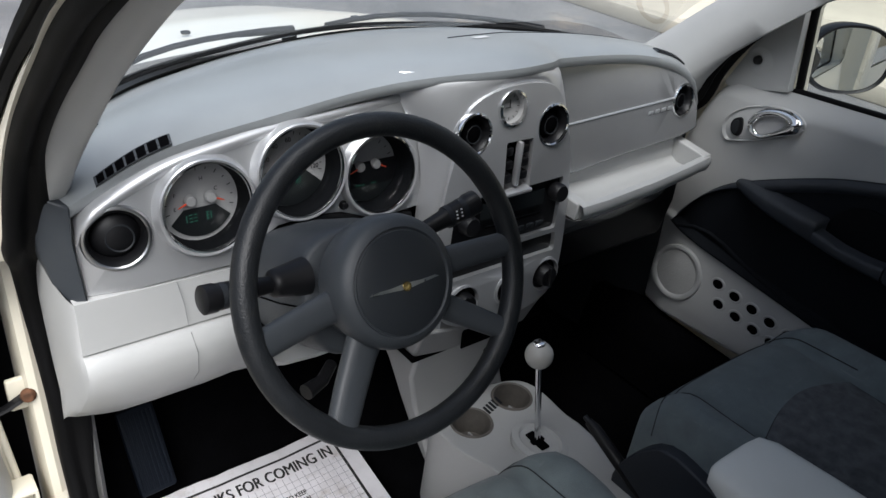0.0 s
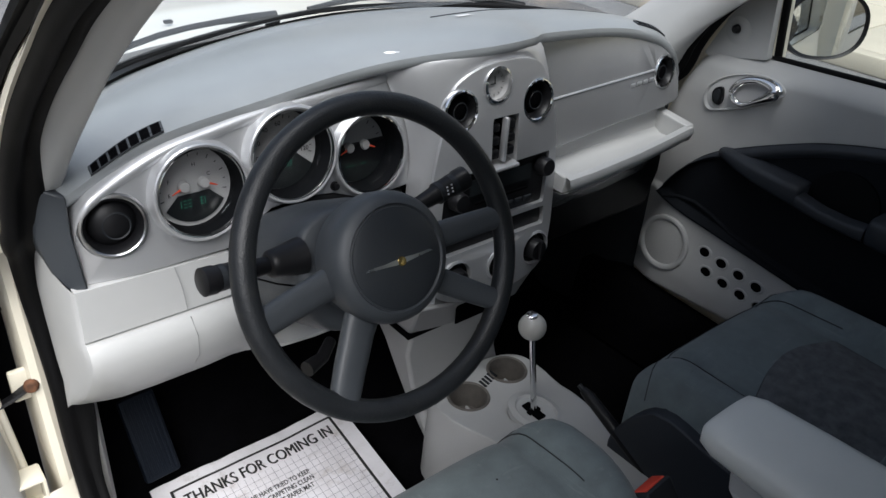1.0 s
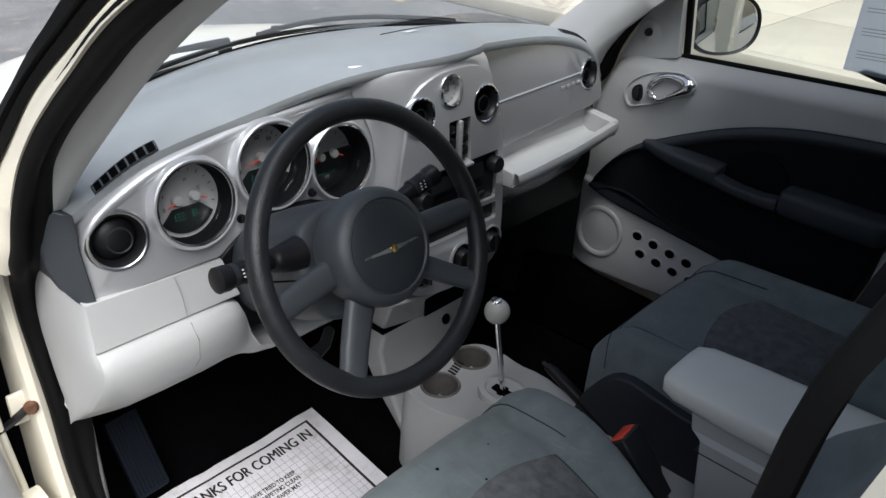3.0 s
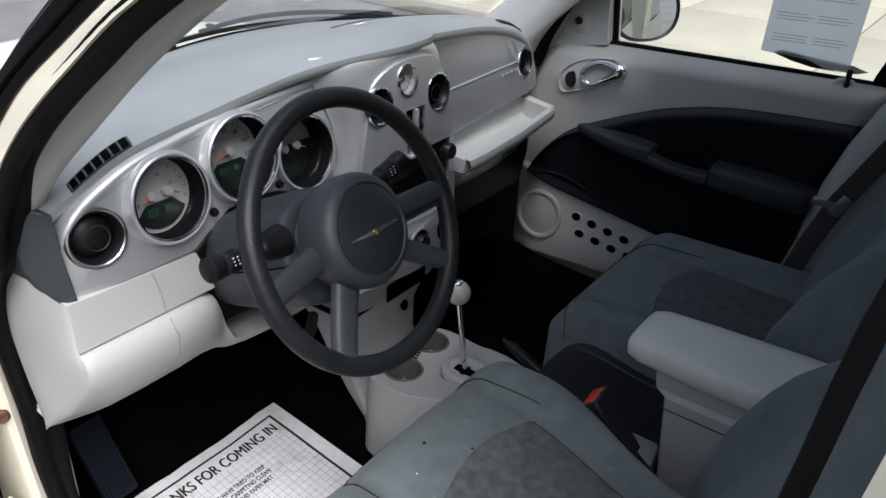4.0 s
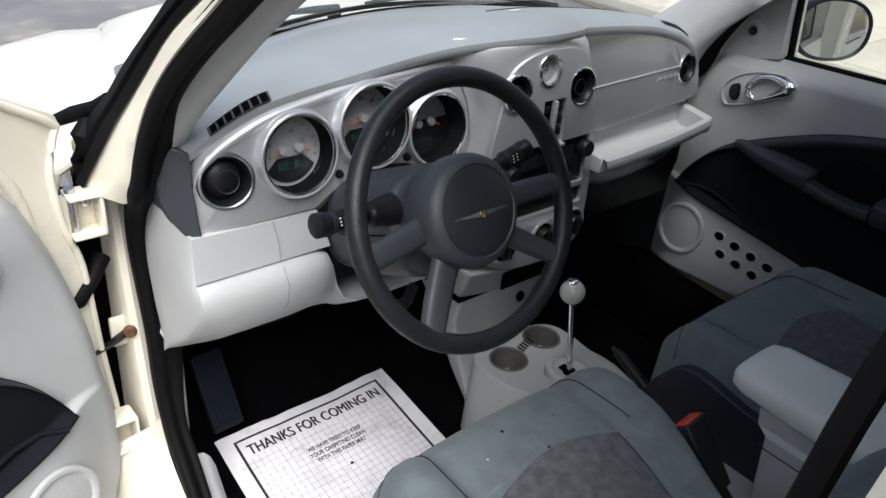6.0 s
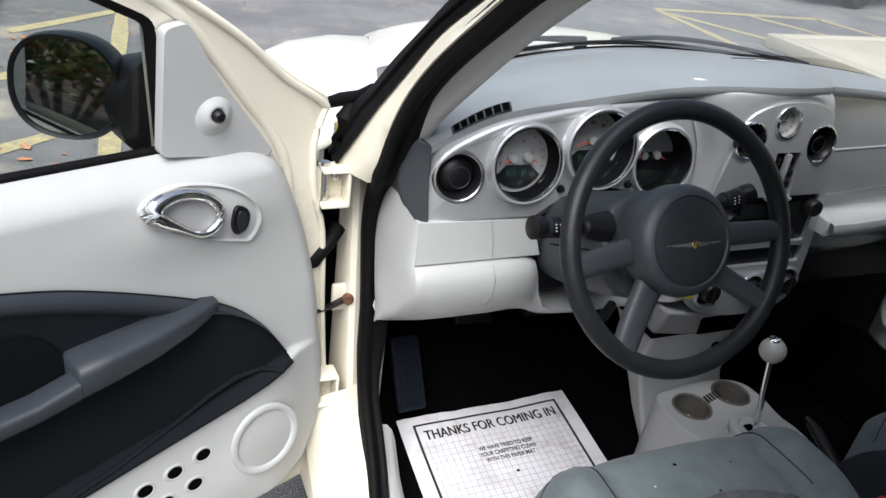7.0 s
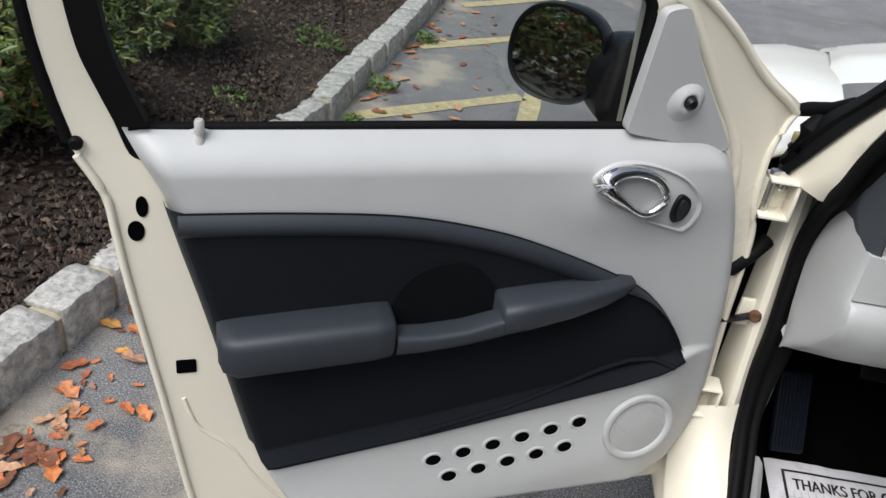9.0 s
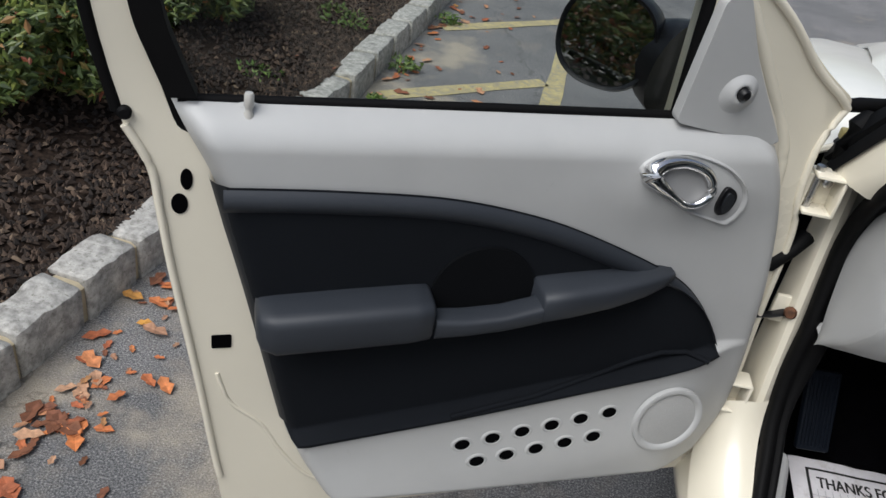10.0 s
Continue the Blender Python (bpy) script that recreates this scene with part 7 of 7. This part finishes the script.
        part("middle_pillar", loft(rows, cap=False, closed=False), M["cream"], car, "cream painted middle pillar", 40)
        part("pillar_trim", loft([[(s * (r[0][0] * s - 0.002), r[0][1] + 0.0, r[0][2]), (s * (r[0][0] * s - 0.02), r[0][1] - 0.05, r[0][2]), (s * (r[0][0] * s - 0.01), r[0][1] - 0.2, r[0][2])] for r in rows], cap=False, closed=False), M["light"], car, "light grey middle pillar trim", 60)
        # rear side wall and roof rail
        part("rear_side", loft([[(s * x, -1.20, z), (s * x, -2.4, z)] for x, z in ((0.80, 0.25), (0.83, 0.6), (0.82, 1.02))], cap=False, closed=False), M["cream"], car)
        # unseen side glass, added to hold back light from the rear
        part("rear_side_window", loft([[(s * x, -1.20, z), (s * x, -2.4, z)] for x, z in ((0.81, 1.02), (0.66, 1.60))], cap=False, closed=False), M["tinted"], car, "unseen rear side window, tinted to cut light from behind")
        part("roof_rail", loft([[(s * (x + a), y, z + b) for a, b in ((-0.05, -0.02), (0.0, -0.028), (0.03, -0.01), (0.035, 0.03), (-0.02, 0.06))] for x, y, z in ((0.635, -0.54, 1.575), (0.65, -0.75, 1.60), (0.66, -1.0, 1.61), (0.66, -1.6, 1.60), (0.65, -2.3, 1.56))], cap=False, closed=False), M["cream"], car, "", 60)
        # front fender
        rows = []
        for y, x_in, x_out, z_in, z_out in ((0.25, 0.66, 0.845, 1.03, 0.99), (0.45, 0.62, 0.85, 1.05, 0.985), (0.70, 0.545, 0.85, 1.03, 0.95), (1.0, 0.45, 0.85, 0.985, 0.90), (1.3, 0.37, 0.84, 0.93, 0.84), (1.55, 0.32, 0.78, 0.86, 0.74)):
            rows.append([(s * x_in, y, z_in), (s * (x_in * 0.75 + x_out * 0.25), y, z_in + 0.004), (s * (x_in * 0.45 + x_out * 0.55), y, z_in * 0.72 + z_out * 0.28 + 0.006), (s * (x_in * 0.18 + x_out * 0.82), y, z_out + 0.012), (s * (x_in * 0.03 + x_out * 0.97), y, z_out - 0.035), (s * x_out, y, z_out - 0.10), (s * (x_out + 0.012), y, z_out - 0.25), (s * (x_out - 0.01), y, 0.30)])
        part("fender", loft([list(r) for r in zip(*[spline([Vector(q) for q in col], 5) for col in zip(*rows)])], cap=False, closed=False), M["white"], car, "cream front fender", 70)
        # outer fender end by the door
        part("fender_edge", tube([(s * 0.83, 0.262, 0.32), (s * 0.845, 0.255, 0.6), (s * 0.838, 0.252, 0.85), (s * 0.80, 0.25, 1.0), (s * 0.72, 0.25, 1.045)], 0.007, 8), M["cream"], car)


sides()


def front():
    # bonnet
    def pt(s, t):
        y = 0.62 + 1.05 * t
        half = along(((0.62, 0.60), (0.9, 0.50), (1.2, 0.40), (1.5, 0.33), (1.7, 0.27)), y)
        u = 2 * s - 1
        return (half * u, y + 0.03 * (1 - u * u) * (1 - t), along(((0.62, 1.085), (0.9, 1.07), (1.2, 1.02), (1.5, 0.93), (1.67, 0.82)), y) - 0.05 * abs(u) ** 2.5 - 0.012 * (abs(u) > 0.99))
    part("bonnet", sheet_grid(32, 24, pt), M["white"], car, "cream bonnet", 60)
    for k in (-1, 1):
        part("washer_jet", box((0.02, 0.014, 0.008), (0.22 * k, 0.78, 1.082), 0.003), M["black"], car)
    # cowl
    cow = spline([(-0.645, 0.24, 1.075), (-0.60, 0.285, 1.083), (-0.50, 0.355, 1.095), (-0.30, 0.435, 1.105), (0.0, 0.475, 1.11), (0.30, 0.435, 1.105), (0.50, 0.355, 1.095), (0.60, 0.285, 1.083), (0.645, 0.24, 1.075)], 6)
    part("cowl", loft([[p + Vector((0, dy, dz)) for p in cow] for dy, dz in ((-0.02, 0.018), (0.0, 0.012), (0.05, 0.0), (0.10, -0.03), (0.22, -0.05))], cap=False, closed=False), M["black"], car, "black plastic cowl", 60)
    # windscreen
    top = spline([(-0.58, -0.40, 1.50), (-0.40, -0.34, 1.525), (-0.2, -0.31, 1.538), (0.0, -0.30, 1.542), (0.2, -0.31, 1.538), (0.40, -0.34, 1.525), (0.58, -0.40, 1.50)], 8)
    bot = spline([(-0.655, 0.235, 1.09), (-0.48, 0.365, 1.115), (-0.24, 0.445, 1.128), (0, 0.475, 1.135), (0.24, 0.445, 1.128), (0.48, 0.365, 1.115), (0.655, 0.235, 1.09)], 8)
    ws = part("windscreen", loft([[a.lerp(b, k / 10) + Vector((0, 0.05 * math.sin(math.pi * k / 10), 0.04 * math.sin(math.pi * k / 10))) for a, b in zip(bot, top)] for k in range(11)], cap=False, closed=False), M["glass"], car, "clear windscreen")
    ws.visible_shadow = False
    part("screen_band", loft([[p + Vector((0, -0.035, 0.022)) for p in bot], [p + Vector((0, -0.004, 0.002)) for p in bot]], cap=False, closed=False), M["ink"], car, "black band at the foot of the windscreen", 60)
    # wipers
    for x0, x1, nm in ((-0.10, -0.62, 0), (0.50, -0.02, 1)):
        w = thing("windscreen_wiper", "black wiper resting at the foot of the windscreen", "wiper", "windscreen wipers")
        def base(x):
            y = along([(p.x, p.y) for p in bot], x)
            z = along([(p.x, p.z) for p in bot], x)
            return y, z
        arm = []
        for k in range(9):
            x = x0 + (x1 - x0) * k / 8
            y, z = base(x)
            arm.append((x, y + 0.035 + 0.02 * math.sin(math.pi * k / 8), z + 0.015 + 0.012 * math.sin(math.pi * k / 8)))
        part("arm", tube(arm, [0.010, 0.008] + [0.006] * 7, 8), M["black"], w, "", 60)
        bl = []
        for k in range(13):
            x = x0 + 0.06 + (x1 - x0 - 0.08) * k / 12
            y, z = base(x)
            bl.append((x, y + 0.012, z + 0.016))
        part("blade", tube(bl, 0.0055, 6), M["rubber"], w)
        part("pivot", lathe([(0.016, 0), (0.016, 0.018), (0.01, 0.024), (0, 0.024)], 16, Matrix.Translation((x0, base(x0)[0] + 0.05, base(x0)[1] - 0.01))), M["black"], w)
    # body below the bonnet and rear closure
    part("nose", box((0.9, 0.3, 0.4), (0, 1.55, 0.48), 0.08), M["white"], car)
    part("engine_bay", box((0.6, 0.7, 0.34), (0, 1.05, 0.52), 0.05), M["black"], car)
    part("roof", loft([[(x, y, z + 0.035 * (1 - (x / 0.6) ** 2)) for x in [-0.66 + 1.32 * k / 12 for k in range(13)]] for y, z in ((-0.34, 1.545), (-0.5, 1.585), (-0.9, 1.62), (-1.6, 1.61), (-2.4, 1.55))], cap=False, closed=False), M["cream"], car, "cream roof", 60)
    part("headliner", loft([[(x, y, z + 0.02 * (1 - (x / 0.6) ** 2)) for x in [-0.62 + 1.24 * k / 12 for k in range(13)]] for y, z in ((-0.36, 1.53), (-0.5, 1.56), (-0.9, 1.59), (-1.6, 1.58), (-2.4, 1.52))], cap=False, closed=False), M["light"], car, "light grey headliner", 60)
    part("tailgate", box((1.6, 0.08, 0.9), (0, -2.45, 0.75), 0.03), M["cream"], car)
    # unseen too, added to dim what comes in from behind
    part("rear_window", box((1.3, 0.01, 0.42), (0, -2.42, 1.38)), M["tinted"], car, "unseen rear window, tinted to cut light from behind")
    part("rear_bench", loft([[(x, -1.55, 0.62), (x, -1.50, 0.55), (x, -1.5, 0.32), (x, -2.1, 0.32), (x, -2.2, 1.1), (x, -2.1, 1.15), (x, -2.0, 0.66)] for x in (-0.66, 0.66)]), M["fabric"], car, "", 40, bevel=0.04)


front()

# moulded lower trim of the passenger's middle pillar
part("pillar_trim", loft([[(0.715, y + 0.004, z), (0.700, y, z), (0.684, y - 0.014, z), (0.676, y - 0.05, z), (0.678, y - 0.14, z), (0.72, y - 0.17, z)] for y, z in ((-0.64, 0.45), (-0.66, 0.60), (-0.68, 0.70), (-0.69, 0.80), (-0.706, 0.90), (-0.735, 1.0), (-0.772, 1.09), (-0.83, 1.20), (-0.90, 1.35))], cap=False, closed=False), M["light"], car, "light grey moulded pillar trim", 60)
# seat belt on the passenger's middle pillar
sb = thing("seat_belt", "dark grey seat belt with a metal tongue hanging at the pillar", "seat belt")
part("webbing", loft([[(x, y + 0.020, z + 0.010), (x - 0.002, y, z + 0.001), (x, y - 0.020, z - 0.009)] for x, y, z in ((0.668, -0.935, 1.28), (0.652, -0.815, 1.02), (0.642, -0.752, 0.885), (0.640, -0.716, 0.77), (0.645, -0.68, 0.61), (0.65, -0.665, 0.50))], cap=False, closed=False), M["belt"], sb)
part("tongue", joined(move(box((0.005, 0.026, 0.050), (0, 0, 0), 0.002), pose(0.634, -0.762, 0.888, 28, 0, 10)), move(box((0.003, 0.050, 0.018), (0, 0.034, -0.004), 0.001), pose(0.634, -0.762, 0.888, 8, 0, 10))), M["steel"], sb, "metal belt tongue")

# printed sheet taped inside the passenger window
ws_ = thing("window_sheet", "pale blue printed sheet taped inside the passenger window", "paper sheet")


def sheet_at(a, b, d=0.0):
    return passenger_place(0.733 + a, 0.012 + d, 1.132 + b)


part("sheet", plate([(0, 0), (0.21, -0.012), (0.222, 0.26), (0.012, 0.275)], [], 0.0008, lambda a, b, q: sheet_at(a, b, -q) + Vector((-0.09 * max(0, b), 0, 0))), M["sheet"], ws_)
_bars = []
for k in range(30):
    b = 0.022 + 0.0068 * k
    if k in (0, 4, 5, 6, 7, 11, 12, 13, 14, 17, 18, 19, 22, 23, 24, 26, 27):
        continue
    for a0, a1 in ((0.02, 0.10 + 0.02 * math.sin(k * 3.1)), (0.115, 0.20 - 0.02 * abs(math.sin(k * 1.7)))):
        _bars.append(plate([(a0, b), (a1, b), (a1, b + 0.0011), (a0, b + 0.0011)], [], 0.0004, lambda p, q, r: sheet_at(p, q, 0.0012 - r) + Vector((-0.09 * max(0, q), 0, 0))))
part("print", joined(*_bars), M["faintink"], ws_, "unreadable printed lines")

_tx = writing("WARRA", 0.026, M["greyink"], Matrix.Identity(4), "heading", ws_, 0.0)
for _v in _tx.data.vertices:
    _v.co = sheet_at(0.185 - _v.co.x, 0.212 + _v.co.y, 0.0014) + Vector((-0.09 * (0.212 + _v.co.y), 0, 0))


# ---- hinges, check strap and rubber at the driver's hinge pillar ----
def hinge_gear():
    for z, y, nm in ((0.966, 0.165, "upper"), (0.522, 0.145, "lower")):
        h = part("door_hinge", joined(box((0.050, 0.006, 0.070), (-0.790, y + 0.022, z), 0.002), box((0.050, 0.045, 0.006), (-0.790, y, z + 0.034), 0.002), box((0.050, 0.045, 0.006), (-0.790, y, z - 0.034), 0.002), box((0.006, 0.045, 0.070), (-0.766, y, z), 0.002)), M["cream"], car, "cream painted steel hinge bracket", 30)
        part("bolt", lathe([(0.009, 0), (0.009, 0.007), (0.006, 0.009), (0, 0.009)], 6, facing((-0.782, y + 0.018, z + 0.012), (0, -1, 0))), M["steel"], h, "steel hinge bolt")
        part("hinge_pin", tube([(-0.806, y + 0.004, z - 0.045), (-0.806, y + 0.004, z + 0.045)], 0.008, 12), M["steel"], h)
        part("hinge_leaf", loft([[(-0.800, y + 0.012, z + k), (-0.812, y + 0.0, z + k), (-0.838, y - 0.004, z + k), (-0.838, y + 0.012, z + k), (-0.812, y + 0.018, z + k)] for k in (-0.03, 0.03)]), M["cream"], h, "", 30)
    cs = part("check_strap", tube([(-0.742, 0.185, 0.705), (-0.775, 0.175, 0.698), (-0.83, 0.165, 0.690), (-0.87, 0.15, 0.688)], [0.010, 0.009, 0.008, 0.010], 8, squash=0.5), M["black"], car, "black door check strap")
    part("strap_bolt", lathe([(0.012, 0), (0.012, 0.006), (0.008, 0.012), (0, 0.013)], 12, facing((-0.742, 0.175, 0.712), (-0.3, -1, 0.1))), M["rust"], cs, "rusty strap bolt")
    part("strap_bracket", box((0.05, 0.012, 0.06), (-0.745, 0.195, 0.705), 0.004), M["cream"], cs)
    part("wire_boot", tube([(-0.765, 0.20, 0.86), (-0.79, 0.175, 0.84), (-0.82, 0.165, 0.81), (-0.845, 0.17, 0.80)], [0.016, 0.013, 0.015, 0.013], 10), M["rubber"], car, "black rubber cable boot", 60)
    part("fender_rubber", tube([(-0.745, 0.215, 1.095), (-0.765, 0.20, 1.075), (-0.775, 0.20, 1.04), (-0.772, 0.205, 1.00)], [0.016, 0.020, 0.014, 0.008], 10), M["rubber"], car, "black rubber seal at the fender corner", 60)
    part("fender_rubber", tube([(-0.79, 0.26, 1.085), (-0.765, 0.24, 1.10), (-0.74, 0.20, 1.12), (-0.735, 0.15, 1.15)], [0.010, 0.013, 0.012, 0.010], 10), M["rubber"], car, "black rubber seal at the fender corner", 60)


hinge_gear()
M["clip"] = surface("yellowed_plastic_clip", (0.42, 0.36, 0.16), 0.5, vary=0.15, fine=400, bump=0.1)
part("plastic_clip", box((0.026, 0.016, 0.020), (-0.758, 0.245, 1.045), 0.004), M["clip"], car, "yellowed plastic clip")


# ---- torn sticker low on the passenger window ----
stk = thing("window_sticker", "torn black and white sticker at the foot of the window", "sticker")
for _mt, _pts, _l in (("black", ((0.735, 1.118), (0.75, 1.128), (0.80, 1.124), (0.82, 1.112), (0.86, 1.099), (0.90, 1.096), (0.83, 1.098), (0.78, 1.106)), 0.010),
                      ("whiteink", ((0.80, 1.1235), (0.92, 1.114), (0.955, 1.104), (0.93, 1.097), (0.86, 1.0985), (0.822, 1.110)), 0.0085)):
    part("scrap", plate(_pts, [], 0.0006, lambda a, b, q, l=_l: passenger_place(a + 0.03, l - q, b + 0.012)), M[_mt], stk, "torn black film" if _mt == "black" else "white paper scrap")


# ---- dark car parked beyond the pavement ----
def parked_car():
    c = thing("parked_car", "dark grey parked car standing beyond the yellow lines", "car")
    m = pose(9.3, 7.9, 0, 0, 0, 12)
    prof = ((-2.1, 0.34, 0.62), (-2.0, 0.24, 0.86), (-1.2, 0.20, 0.98), (-0.6, 0.20, 1.40), (0.8, 0.20, 1.42), (1.6, 0.20, 1.02), (2.1, 0.26, 0.92), (2.2, 0.36, 0.62))
    rings = []
    for x, z0, z1 in prof:
        hw = 0.86 if abs(x) < 1.9 else 0.72
        zs = min(z1, 0.95)
        rings.append([(x, -hw, z0 + 0.08), (x, -hw, zs - 0.06), (x, -hw * 0.80, z1 - 0.02), (x, -hw * 0.5, z1), (x, hw * 0.5, z1), (x, hw * 0.80, z1 - 0.02), (x, hw, zs - 0.06), (x, hw, z0 + 0.08), (x, hw * 0.8, z0), (x, -hw * 0.8, z0)])
    part("body", move(loft(rings), m), M["car_dark"], c, "dark grey painted body", 50, bevel=0.02)
    part("bumper", move(loft([[(x, y, 0.34), (x - 0.05, y, 0.38), (x - 0.06, y, 0.50), (x, y, 0.54), (x + 0.1, y, 0.44)] for x, y in ((-1.98, -0.84), (-2.14, -0.60), (-2.17, 0.0), (-2.14, 0.60), (-1.98, 0.84))]), m), M["recess"], c, "pale grey bumper", 50)
    for sx in (-1.35, 1.35):
        for sy in (-0.80, 0.80):
            w = part("wheel", move(lathe([(0.17, -0.09), (0.29, -0.10), (0.315, -0.06), (0.315, 0.06), (0.29, 0.10), (0.17, 0.09)], 32, pose(sx, sy, 0.315, 90, 0, 0)), m), M["rubber"], c, "black tyre")
            part("rim", move(lathe([(0.19, 0.085), (0.16, 0.06), (0.05, 0.075), (0, 0.08)], 24, pose(sx, sy, 0.315, 90 if sy < 0 else -90, 0, 0)), m), M["steel"], w, "steel wheel rim")


M["car_dark"] = surface("dark_grey_car_paint", (0.018, 0.020, 0.024), 0.3, vary=0.05, big=3, fine=200, bump=0.0, coat=0.4)
parked_car()
part("drain_plug", plate(rounded([(-0.790, -0.13), (-0.745, -0.13), (-0.745, -0.05), (-0.790, -0.05)], 0.012, 4), [], 0.004, lambda a, b, q: (a, b, 0.362 - q + 0.10 * max(0.0, b + 0.10))), M["rubber"], car, "black rubber plug in the sill")
